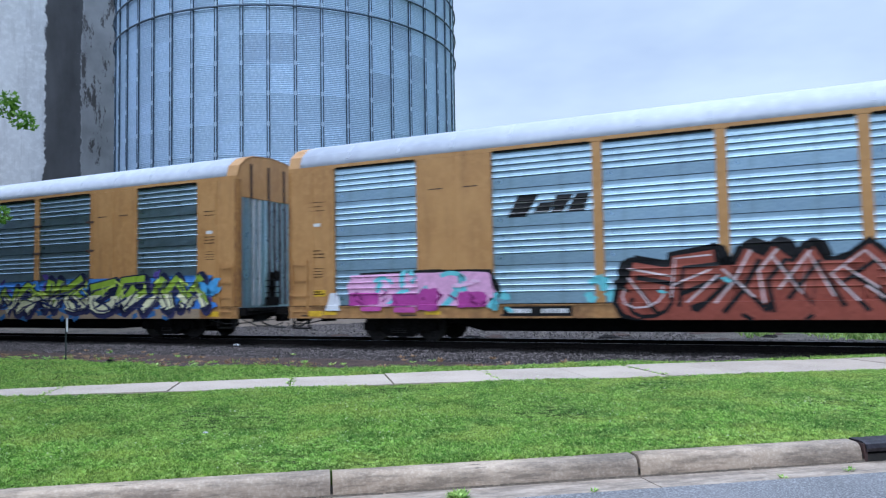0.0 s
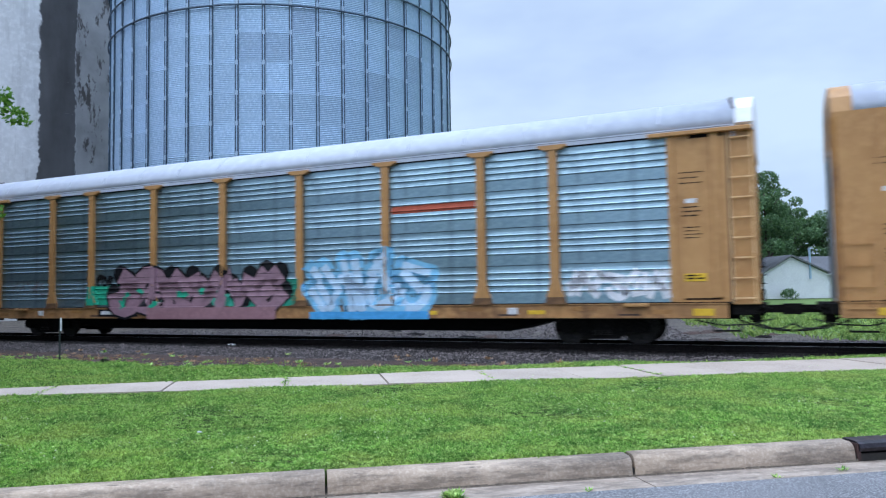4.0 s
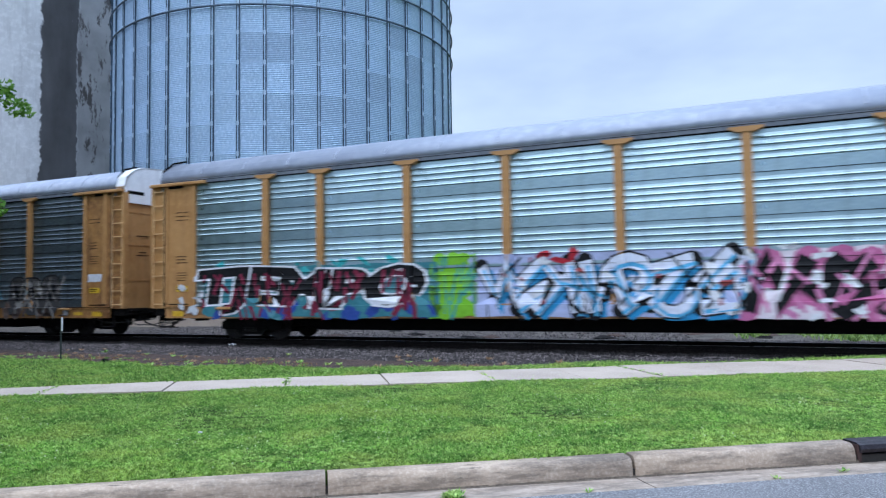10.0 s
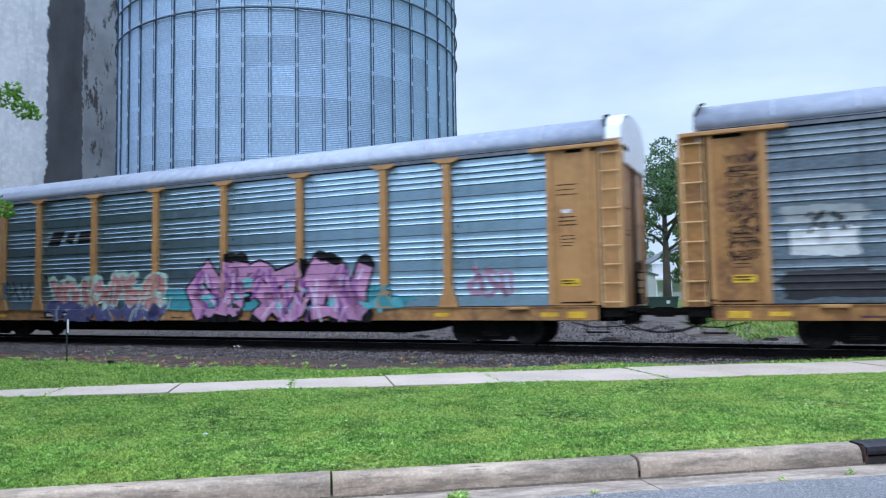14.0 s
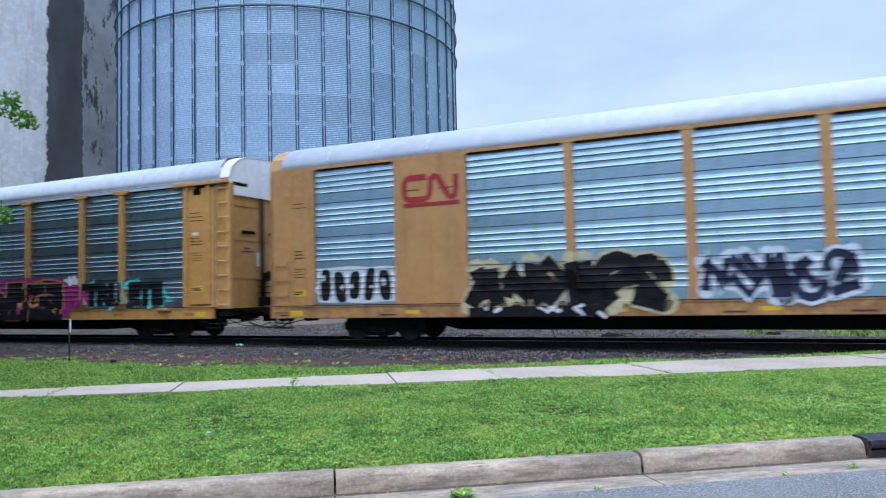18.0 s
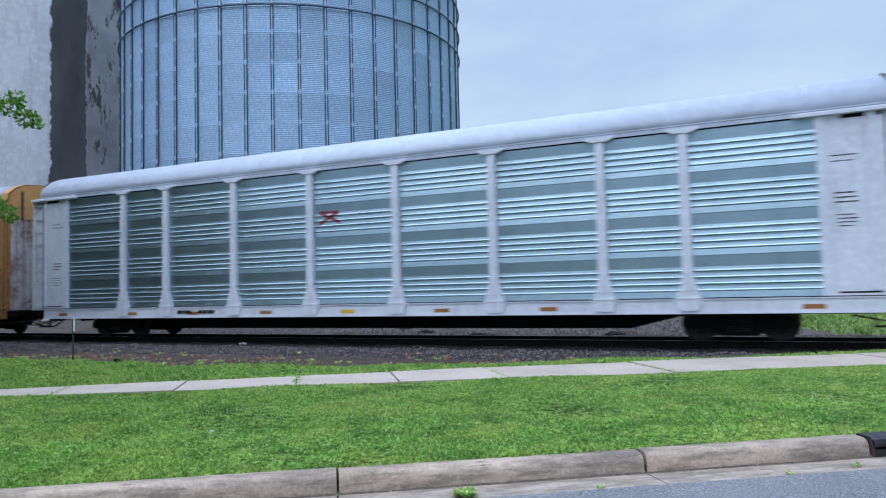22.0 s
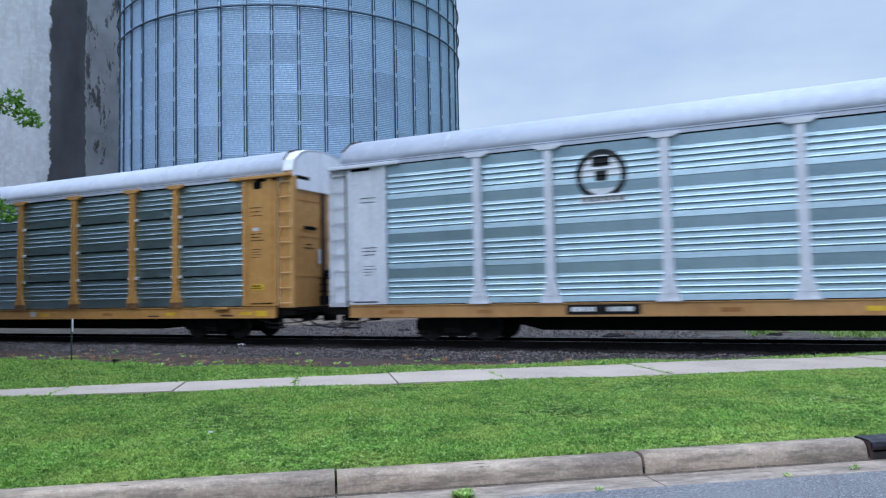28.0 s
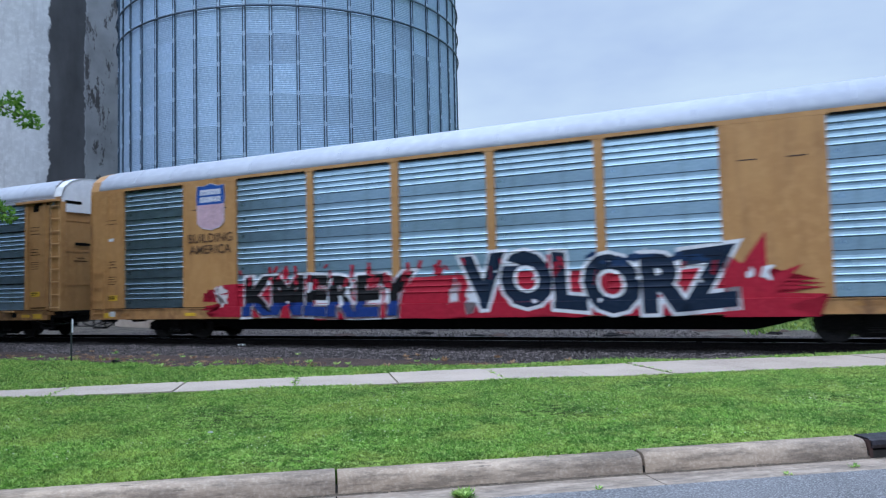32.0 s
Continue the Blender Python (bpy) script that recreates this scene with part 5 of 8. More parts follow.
def build_car(index, kind, label, gold, screens, roof, trim=None, end_top=None, sill=None, end_doors=None, slots=True, roof_tip=None, gaps=False, press=PLAIN, dirty_end=None, plain_end=False, shoe=None):
    trim, sill, end_top, end_doors = trim or gold, sill or (SILL_GOLD if gold is GOLD else gold), end_top or HOOD_WHITE, end_doors or gold
    car = thing("autorack_car", label, "rail car", None, "cars of the freight train")
    g = random.Random(100 + index)
    foot, tier = LEVELS[kind]
    top = foot + 4 * tier
    posted = kind == "post" and not plain_end
    face = -1.56 if kind == "post" else -1.545
    white = gold is WHITE_CAR
    reach = 13.02 if posted else 13.42
    # frame
    part("side_sill", boxes((-reach, reach, -1.62, -1.5, 0.7, foot - 0.045)), sill, car)
    part("sill_flange", boxes((-reach, reach, -1.645, -1.5, foot - 0.045, foot - 0.022)), sill, car)
    # The shadow line between sill and screens, put in as a black strip.
    part("sill_shadow_gap", boxes((-reach, reach, -1.59, -1.5, foot - 0.022, foot + 0.002)), BLACK, car, "black strip painted as the shade above the sill")
    part("lower_flange", boxes((-reach, reach, -1.64, -1.5, 0.665, 0.7)), sill, car)
    part("far_sill", boxes((-reach, reach, 1.5, 1.62, 0.66, foot)), sill, car)
    bm = bmesh.new()
    prism_y(bm, [(-8.9, 0.62), (-7.6, 0.3), (7.6, 0.3), (8.9, 0.62)], -0.9, 0.9)
    box(bm, -13.2, 13.2, -0.35, 0.35, 0.6, 0.97)
    for k in range(-4, 5):
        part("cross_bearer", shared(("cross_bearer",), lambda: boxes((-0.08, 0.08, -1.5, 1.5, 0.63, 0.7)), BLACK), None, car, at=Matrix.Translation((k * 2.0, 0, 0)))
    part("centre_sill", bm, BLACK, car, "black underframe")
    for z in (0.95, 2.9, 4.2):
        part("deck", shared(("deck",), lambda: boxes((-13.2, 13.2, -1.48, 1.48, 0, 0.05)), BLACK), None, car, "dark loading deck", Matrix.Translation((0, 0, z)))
    # screens
    for x0, x1 in bays(kind):
        for k in range(4):
            mesh = screen_mesh(x1 - x0, tier, screens, press)
            part("screen_panel", mesh, None, car, at=Matrix.Translation(((x0 + x1) / 2, face, foot + k * tier)))
    bm = bmesh.new()
    for x0, x1 in bays(kind):
        for k in range(4):
            prof = [(-y + 1.56, z + foot + k * tier) for y, z in screen_outline(tier, 0.0, press)]
            extrude_x(bm, prof, x0, x1, closed=False)
    part("far_screens", bm, screens, car)
    if press is not FLARED:
        wide = 0.025 if gaps else 0.007
        for x0, x1 in bays(kind):
            for k in range(1, 4):
                part("tier_gap", boxes((x0, x1, face - 0.016, face + 0.01, foot + k * tier - wide, foot + k * tier + wide * 0.6)), BLACK, car, "dark gap between screens")
    if kind == "post":
        def post():
            bm = bmesh.new()
            prism_y(bm, [(-0.23, 0.15), (0.23, 0.15), (0.16, 0.34), (0.115, 0.55), (0.105, top - foot), (-0.105, top - foot), (-0.115, 0.55), (-0.16, 0.34)], -0.05, 0.05)
            box(bm, -0.025, 0.025, -0.064, -0.05, 0.3, top - foot - 0.1)
            return bm
        def post_shoe():
            bm = bmesh.new()
            prism_y(bm, [(-0.26, -0.02), (0.26, -0.02), (0.23, 0.148), (-0.23, 0.148)], -0.045, 0.05)
            box(bm, -0.29, 0.29, -0.06, 0.02, -0.022, 0.012)
            return bm
        def bracket():
            bm = bmesh.new()
            prism_y(bm, [(-0.2, -0.3), (0.2, -0.3), (0.3, -0.06), (0.3, -0.024), (-0.3, -0.024), (-0.3, -0.06)], -0.05, 0.05)
            return bm
        def cap():
            bm = bmesh.new()
            prism_y(bm, [(-0.2, -0.05), (0.2, -0.05), (0.37, 0.03), (0.37, 0.07), (-0.37, 0.07), (-0.37, 0.03)], -0.075, 0.08)
            return bm
        def clip():
            return soft_box(-0.23, 0.23, -0.035, 0.05, -0.05, 0.045, 0.008)
        for x in POSTS[:-1]:
            for s in (-1, 1):
                p = part("post", shared(("post", gold.name), post, gold), None, car, at=Matrix.Translation((s * x, -1.62, foot)))
                part("post_shoe", shared(("post_shoe", (shoe or gold).name), post_shoe, shoe or gold), None, p, "dark rusty foot of the post" if shoe else "")
                if white and sill is gold:
                    part("post_bracket", shared(("post_bracket", sill.name), bracket, sill), None, p)
                part("cap", shared(("cap", trim.name), cap, trim), None, p, at=Matrix.Translation((0, 0, top - foot)))
                if gaps and press is not FINE:
                    for k in (1, 2, 3):
                        part("screen_clip", shared(("screen_clip", screens.name), clip, PLATE), None, p, "pale clip that holds the screens", Matrix.Translation((0, 0.03, k * tier)))
        far = bmesh.new()
        for x in POSTS:
            for s in (-1, 1):
                box(far, s * x - 0.13, s * x + 0.13, 1.58, 1.66, foot, top)
        part("far_posts", far, gold, car)
        grey = roof is ROOF_GREY
        # Plain black strip between the screens and the fascia.
        part("eave_slot", boxes((-13.0, 13.0, -1.585, -1.5, top, top + 0.028)), BLACK, car, "black strip above the screens")
        part("fascia", boxes((-13.3, 13.3, -1.6, -1.5, top + 0.028, 5.045), (-13.3, 13.3, 1.5, 1.6, top, 5.045)), ROOF_EDGE if grey else roof, car, "dull grey strip under the roof" if grey else "")
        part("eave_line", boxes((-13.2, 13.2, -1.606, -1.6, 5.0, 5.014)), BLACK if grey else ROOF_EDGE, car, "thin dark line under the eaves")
    else:
        f = FLUSH
        part("top_rail", boxes((-13.42, 13.42, -1.6, -1.5, top, 5.06), (-13.42, 13.42, 1.5, 1.6, top, 5.06)), gold, car)
        for x0, x1 in bays(kind):
            part("drip_seam", boxes((x0 + 0.05, x1 - 0.05, -1.606, -1.6, top - 0.03, top + 0.02)), BLACK, car, "black strip above the screens")
        for s in (-1, 1):
            for x in f[:2]:
                part("post", shared(("flush_post", gold.name), lambda: soft_box(-0.12, 0.12, -0.05, 0.05, 0, top - foot - 0.004, 0.01), gold), None, car, at=Matrix.Translation((s * x, -1.55, foot)))
            for x in (*f[:2], f[2]) if index == 0 else ():
                for k in (1, 2, 3):
                    part("hinge", shared(("hinge",), lambda: boxes((-0.19, 0.19, -0.035, 0.06, -0.04, 0.035)), HINGE), None, car, "dark rusty screen hinge", Matrix.Translation((s * x, -1.58, foot + k * tier)))
            x0, x1 = sorted((s * f[2], s * f[3]))
            part("side_sheet", boxes((x0, x1, -1.6, -1.5, foot, top - 0.004)), gold, car)
            for q in (0.03, 0.5, 0.97):
                xx = x0 + (x1 - x0) * q
                part("seam_strip", boxes((xx - 0.03, xx + 0.03, -1.612, -1.6, foot + 0.02, top - 0.05)), gold, car)
            for q in (0.27, 0.73):
                xx = x0 + (x1 - x0) * q
                part("lift_slot", boxes((xx - 0.2, xx + 0.2, -1.606, -1.6, 4.1, 4.125)), HINGE, car, "thin rusty slot in the sheet")
        far = bmesh.new()
        for s in (-1, 1):
            box(far, min(s * f[2], s * f[3]), max(s * f[2], s * f[3]), 1.5, 1.6, foot, top)
            for x in f[:2]:
                box(far, s * x - 0.12, s * x + 0.12, 1.5, 1.6, foot, top)
        part("far_frame", far, gold, car)
    # ends
    inner = POSTS[-1] - 0.1 if kind == "post" else FLUSH[-1]
    for s in (-1, 1):
        def span(a, b):
            return (min(s * a, s * b), max(s * a, s * b))
        skin = dirty_end or gold
        if posted:
            part("end_panel", boxes((*span(inner, 13.1), -1.6, -1.5, foot, top + 0.02)), skin, car)
            part("corner_post", soft_box(*span(inner, inner + 0.17), -1.65, -1.6, foot, top, 0.01), gold, car)
            part("corner_post", soft_box(*(span(12.94, 13.06) if s < 0 else span(12.74, 12.94)), -1.64, -1.6, foot + 0.1, top, 0.01), gold, car)
            part("end_header", soft_box(*span(inner - 0.42, 13.66), -1.72, -1.45, top - 0.01, top + 0.085, 0.012), trim, car)
            # Shade cast by the header, painted on the panel as a black strip.
            part("header_shadow_slot", boxes((*span(inner + 0.5, 13.05), -1.608, -1.6, top - 0.09, top - 0.01)), BLACK, car, "black strip painted as the shade under the header")
            part("foot_slot", boxes((*span(inner + 0.3, 12.9), -1.608, -1.6, foot + 0.05, foot + 0.085)), BLACK, car, "dark slot at the foot of the end panel")
            part("ladder_bay", boxes((*span(13.14, 13.68), -1.55, -1.4, 0.97, top - 0.012)), skin, car)
            # Shade and dirt where panel meets ladder bay, put in as a dark strip.
            part("bay_seam", boxes((*span(13.06 if s < 0 else 13.1, 13.14), -1.604, -1.45, 1.03, top)), BLACK if s < 0 else HINGE, car, "dark strip for shade and dirt beside the ladder")
            part("bay_post", soft_box(*span(13.62, 13.7), -1.6, -1.4, 0.97, top - 0.012, 0.01), trim, car)
            part("ladder", ladder_bm(*span(13.16, 13.6), -1.6, 0.99, top - 0.03, 9), PLATE if white else RUNG, car)
            if not white and s > 0 and (slots or index == 2):
                part("hook_slot", boxes((*span(inner + 0.42, inner + 0.72), -1.607, -1.6, top - 0.3, top - 0.09)), BLACK, car, "dark notch under the header")
            y_end = 13.6
        else:
            part("end_panel", boxes((*span(inner, 13.42), -1.6, -1.5, foot, 5.04 if plain_end else top)), gold, car)
            for q in (inner + 0.05, inner + 0.75, 13.38):
                part("seam_strip", boxes((*span(q - 0.04, q + 0.04), -1.615, -1.6, foot + 0.02, top)), GOLD_RUST if q > 13 else gold, car)
            part("ladder", ladder_bm(*span(12.78, 13.28), -1.645, 0.75, 2.35, 4), trim, car)
            if plain_end:
                part("placard", soft_box(*span(12.85, 13.28), -1.63, -1.6, 2.55, 2.95, 0.006), GOLD_CLEAN, car, "gold placard with dark lettering")
            y_end = 13.4
        # end doors
        door = part("end_door", boxes((*span(y_end - 0.06, y_end), -1.5, 1.5, 0.98, top + 0.05)), end_doors, car)
        far_x = span(y_end, y_end + 0.05)
        if end_doors is not gold:
            for k in range(11):
                y = -1.35 + k * 0.27
                part("door_rib", boxes((*span(y_end, y_end + 0.045), y - 0.05, y + 0.05, 1.05, 4.4)), (DOOR_WHITE if k in (2, 3) else DOOR_DIRTY if k > 4 else end_doors) if end_doors is SCREEN else end_doors, door)
            part("end_lintel", boxes((*far_x, -1.5, 1.5, 4.42, top + 0.05)), gold if not white else end_doors, car)
            for y in (-0.95, -0.1, 0.7):
                part("lintel_seam", boxes((*span(y_end + 0.05, y_end + 0.062), y - 0.05, y + 0.05, 4.42, 5.5)), HINGE, car, "dark rusty seam")
            part("jamb", boxes((*span(y_end - 0.02, y_end + 0.07), -1.55, -1.42, 1.0, 4.95)), GOLD_RUST, car, "rusty corner of the end")
        else:
            for y in (-1.45, 1.4):
                part("door_stile", boxes((*far_x, y, y + 0.06, 1.02, top)), end_doors, door)
            part("door_post", soft_box(*span(y_end, y_end + 0.07), -0.07, 0.09, 1.0, 5.15, 0.012), GREY_RUST if white else HINGE, door, "dark greasy post between the door leaves")
            for z in (1.9, 3.1, 4.2):
                part("door_rail", boxes((*span(y_end, y_end + 0.02), -1.4, 1.4, z, z + 0.03)), end_doors, door)
            part_stuff("door_stencil", shared(("door_stencil", s), lambda: boxes(*[(*span(y_end + 0.02, y_end + 0.026), -1.0 + 0.1 * (k % 2), -0.45 - 0.12 * (k % 3), 2.75 + 0.11 * k, 2.775 + 0.11 * k) for k in (0, 1, 6)]), INK), None, car, "black stencilled lines")
        if s > 0:
            bm = boxes((*span(y_end + 0.05, y_end + 0.15), -0.22, 0.28, 1.02, 1.3), (*span(y_end + 0.05, y_end + 0.1), -0.05, 0.1, 1.3, 2.1), *[(*span(y_end + 0.05, y_end + 0.18), -0.25, 0.28, z, z + 0.03) for z in (1.42, 1.62, 1.82)])
            disc(bm, 0.2, 2.0, 0.16, s * (y_end + 0.12), s * (y_end + 0.15), 14, "x")
            part("brake_gear", bm, TRUCK, car, "black hand-brake wheel and gear on the end")
        if slots and posted and s > 0:
            for y in (-1.0, 0.35):
                part("door_slot", boxes((*span(y_end + 0.05, y_end + 0.056), y, y + 0.65, 3.32, 3.42)), BLACK, car, "dark slot in the end door")
            part("door_sticker", boxes((*span(y_end + 0.05, y_end + 0.056), -0.3, -0.16, 2.3, 2.75)), PLATE, car, "white sticker")
        # roof end
        if posted:
            part("end_gable", extrude_x(bmesh.new(), ROOF_ARC + [(1.58, 4.75), (-1.58, 4.75)], *span(13.22, 13.28)), roof, car)
            if s > 0:
                part("end_hood", hood(ROOF_ARC, 13.3, 13.68, 4.52), end_top, car, "gold-painted roof end" if white else "white-painted roof end")
                if not white:
                    part("hood_slot", boxes((*span(13.68, 13.686), -1.45, -0.75, 4.82, 4.93)), BLACK, car, "dark slot in the roof end")
            bm = bmesh.new()
            tube(bm, [(s * 13.3, -1.52, 5.08), (s * 13.29, -1.47, 5.42), (s * 13.2, -1.14, 5.71), (s * 13.18, -0.6, 5.86)], 0.035, 6)
            part("roof_hoop", bm, BLACK if roof is ROOF_GREY else HINGE, car, "dark hoop at the roof end")
        else:
            part("roof_tip", hood(ROOF_ARC, s * 13.0, s * 13.44, 4.7), roof_tip or gold, car, "gold-painted roof end")
        # coupler gear
        bm = boxes((*span(13.1, 13.75), -0.2, 0.2, 0.68, 0.98), (*span(13.7, 14.2), -0.12, 0.12, 0.74, 0.92), (*span(14.1, 14.33), -0.2, 0.2, 0.7, 0.95), (*span(13.1, 13.62), -1.45, 1.45, 0.74, 0.965))
        part("coupler", bm, TRUCK, car, "dark knuckle coupler and buffer beam")
        bm = boxes((*span(13.62, 13.78), -1.3, 1.3, 0.88, 0.97), (*span(13.45, 13.7), -0.9, -0.45, 0.55, 0.9), (*span(13.4, 13.6), 0.3, 0.8, 0.5, 0.85))
        tube(bm, [(s * 13.7, -1.5, 0.78), (s * 13.75, -0.7, 0.82), (s * 13.85, -0.2, 0.85)], 0.022, 5)
        part("end_platform", bm, TRUCK, car, "black grated platform and uncoupling lever")
        bm = bmesh.new()
        tube(bm, [(s * 13.3, -0.5, 0.7), (s * 13.6, -0.55, 0.48), (s * 13.95, -0.45, 0.36), (s * 14.3, -0.3, 0.33)], 0.03, 6)
        tube(bm, [(s * 12.3, -1.5, 0.62), (s * 12.9, -1.52, 0.5), (s * 13.5, -1.3, 0.52), (s * 13.9, -0.4, 0.6)], 0.018, 5)
        tube(bm, [(s * 13.2, -1.1, 0.62), (s * 13.7, -1.0, 0.42), (s * 14.1, -0.7, 0.4), (s * 14.33, -0.5, 0.5)], 0.02, 5)
        part("brake_hose", bm, RUBBER, car)
        part("step", boxes((*span(12.7, 13.3), -1.62, -1.5, 0.36, 0.4), (*span(12.7, 12.74), -1.62, -1.58, 0.36, 0.72), (*span(13.26, 13.3), -1.62, -1.58, 0.36, 0.72)), TRUCK, car, "stirrup step")
        # stencils and plates on the end panel
        x = s * (inner + 0.55)
        bogie(car, s * 10.06, index)
        if index == 2 and s < 0:
            continue
        part_stuff("stencil", bars_bm(2 + index % 2, x - 0.28, x + 0.28, 4.02, -1.602, 0.022, 0.1, seed=index * 3 + s), INK, car, "black stencilled lines")
        part_stuff("stencil", bars_bm(3, x - 0.24, x + 0.24, 3.22 if s > 0 else 2.62, -1.602, 0.028, 0.07, seed=index * 3 + s + 2), INK, car, "black stencilled lines")
        part_stuff("stencil", bars_bm(4, x - 0.2, x + 0.2, 2.75 if s > 0 else 2.1, -1.602, 0.02, 0.06, seed=index * 3 + s + 1), INK, car, "black stencilled lines")
        if white:
            continue
        plate_z, plate_y = (0.74, -1.63) if index == 3 and s > 0 else (1.29 if kind == "flush" else 1.5, -1.61)
        part("warning_plate", soft_box(x - 0.24, x + 0.24, plate_y, plate_y + 0.012, plate_z, plate_z + 0.18, 0.003), YELLOW, car, "yellow plate with black lettering")
        part_stuff("plate_lettering", bars_bm(2, x - 0.2, x + 0.2, plate_z + 0.15, plate_y - 0.001, 0.035, 0.03, seed=index + s), INK, car)
        if not (index == 3 and s > 0):
            part("amber_plate", boxes((s * 12.5 - 0.23, s * 12.5 + 0.23, -1.628, -1.62, 0.72, 0.88)), YELLOW, car, "yellow plate on the sill")
        if g.random() < 0.7:
            part("white_sticker", boxes((x - 0.05 - 0.12, x - 0.05 + 0.12, -1.606, -1.6, 3.3, 3.4)), PLATE, car, "small white sticker")
    half, low = 13.3 if posted else 13.02, 0.09 if roof is ROOF_GREY and posted else 0.0
    rb = shared(("roof", roof.name, half, low), lambda: roof_bm(half, low), roof)
    top_sheet = part("roof", rb, None, car)
    for k in range(1, 16):
        part("roof_seam", shared(("roof_seam", roof.name, low), lambda: roof_seam_bm(low), roof), None, top_sheet, at=Matrix.Translation((-half + half * k / 8, 0, 0)))
    # sill fittings
    for k in range(-4, 5):
        x = k * 2.95 + g.uniform(-0.3, 0.3)
        part("reflector", boxes((x - 0.22, x + 0.22, -1.626, -1.618, 0.76, 0.86)), AMBER if white and k % 3 else YELLOW if g.random() < 0.6 else GOLD_RUST, car, "faded reflective strip")
        if white:
            continue
        if g.random() < 0.6:
            part("rust_plate", boxes((x + 0.9, x + 1.5, -1.628, -1.6, 0.84, 0.94)), GOLD_RUST, car)
        if g.random() < 0.5:
            part("slot", boxes((x - 1.0, x - 0.5, -1.625, -1.6, 0.72, 0.765)), HINGE, car, "dark rusty slot in the sill")
        if g.random() < 0.3:
            part("sill_plate", boxes((x - 0.75, x - 0.5, -1.63, -1.6, 0.76, 0.93)), PLATE if g.random() < 0.6 else INK, car, "small plate on the sill")
    if posted and not white:
        for x in (-10.6, 11.0):
            part("sill_ledge", soft_box(x - 0.28, x + 0.28, -1.74, -1.62, foot - 0.1, foot - 0.02, 0.012), gold, car, "pale ledge on the sill")
    x = -5.9
    if sill is not WHITE_CAR:
        part("number_board", boxes((x - 0.85, x + 0.95, -1.63, -1.618, 0.715, 0.955)), INK, car, "black number panel")
    part_stuff("number_bars", bars_bm(1, x - 0.72, x - 0.1, 0.9, -1.631, 0.11, 0, 0.1, index), INK if sill is WHITE_CAR else PLATE, car, "plain bars of lettering")
    part_stuff("number_bars", bars_bm(1, x + 0.16, x + 0.86, 0.9, -1.631, 0.11, 0, 0.1, index + 5), INK if sill is WHITE_CAR else PLATE, car, "white plain bars of lettering")
    return car


SPEC = [
    (-1, "flush", "gold flush-sided autorack with galvanised screens and pink and red graffiti", GOLD, SCREEN_TEAL, ROOF_WHITE, dict(end_doors=SCREEN)),
    (0, "flush", "gold flush-sided autorack with long graffiti in red, teal and yellow", GOLD, SCREEN_TEAL, ROOF_WHITE, dict(end_doors=SCREEN)),
    (1, "post", "gold autorack with outside posts and small blue and mauve graffiti", GOLD, SCREEN_DULL, ROOF_WHITE, dict(shoe=SHOE, slots=False)),
    (2, "post", "gold autorack with dirty dark screens and pale green graffiti", GOLD, SCREEN_WORN, ROOF_WHITE, dict(gaps=True, press=FINE, sill=GOLD_RUST, shoe=SHOE)),
    (3, "post", "gold autorack covered along its foot in large bright graffiti", GOLD, SCREEN, ROOF_GREY, dict(slots=False)),
    (4, "post", "gold autorack with dark screens, shield sign and faded grey graffiti", GOLD, SCREEN_DARK, ROOF_GREY, dict(sill=GOLD_RUST, dirty_end=GOLD_RUST, slots=False)),
    (5, "post", "gold autorack with bluish screens and pink and purple graffiti", GOLD, SCREEN_TEAL, ROOF_GREY, dict(slots=False)),
    (6, "flush", "gold flush-sided autorack with a red sign and black and yellow graffiti", GOLD, SCREEN_TEAL, ROOF_WHITE, dict(end_doors=SCREEN)),
    (7, "post", "gold autorack with long black, orange and magenta graffiti", GOLD_CLEAN, SCREEN_TEAL, ROOF_WHITE, dict(shoe=SHOE)),
    (8, "post", "white autorack with white posts and pale green screens", WHITE_CAR, SCREEN_PALE, ROOF_WHITE, dict(press=FLARED, end_top=GOLD_CLEAN, slots=False)),
    (9, "post", "gold autorack with weathered bluish screens and small green graffiti", GOLD, SCREEN_DULL, ROOF_GREY, dict(roof_tip=GOLD_CLEAN, sill=GOLD_RUST, end_doors=WHITE_RUST, plain_end=True)),
    (10, "post", "white autorack with white posts on a gold frame", WHITE_CAR, SCREEN_PALE, ROOF_WHITE, dict(press=FLARED, sill=GOLD, slots=False, end_top=GOLD_CLEAN)),
    (11, "post", "clean gold autorack with bright screens and a black emblem", GOLD_CLEAN, SCREEN_PALE, ROOF_WHITE, dict(gaps=True, press=DISHED, shoe=SHOE)),
    (12, "flush", "gold flush-sided autorack with shield sign and red, black, white graffiti", GOLD, SCREEN_TEAL, ROOF_WHITE, dict(end_doors=SCREEN)),
    (13, "post", "gold autorack with outside posts and a white roof end", GOLD, SCREEN_TEAL, ROOF_WHITE, dict(gaps=True, press=DISHED, shoe=SHOE)),
]
CARS = {i: build_car(i, kind, label, gold, scr, roof, **more) for i, kind, label, gold, scr, roof, more in SPEC}
PRESS = {s[0]: s[6].get("press", PLAIN) for s in SPEC}
KIND = {s[0]: s[1] for s in SPEC}

# ---------------------------------------------------------------- paint on the cars
FOOT = 1.03


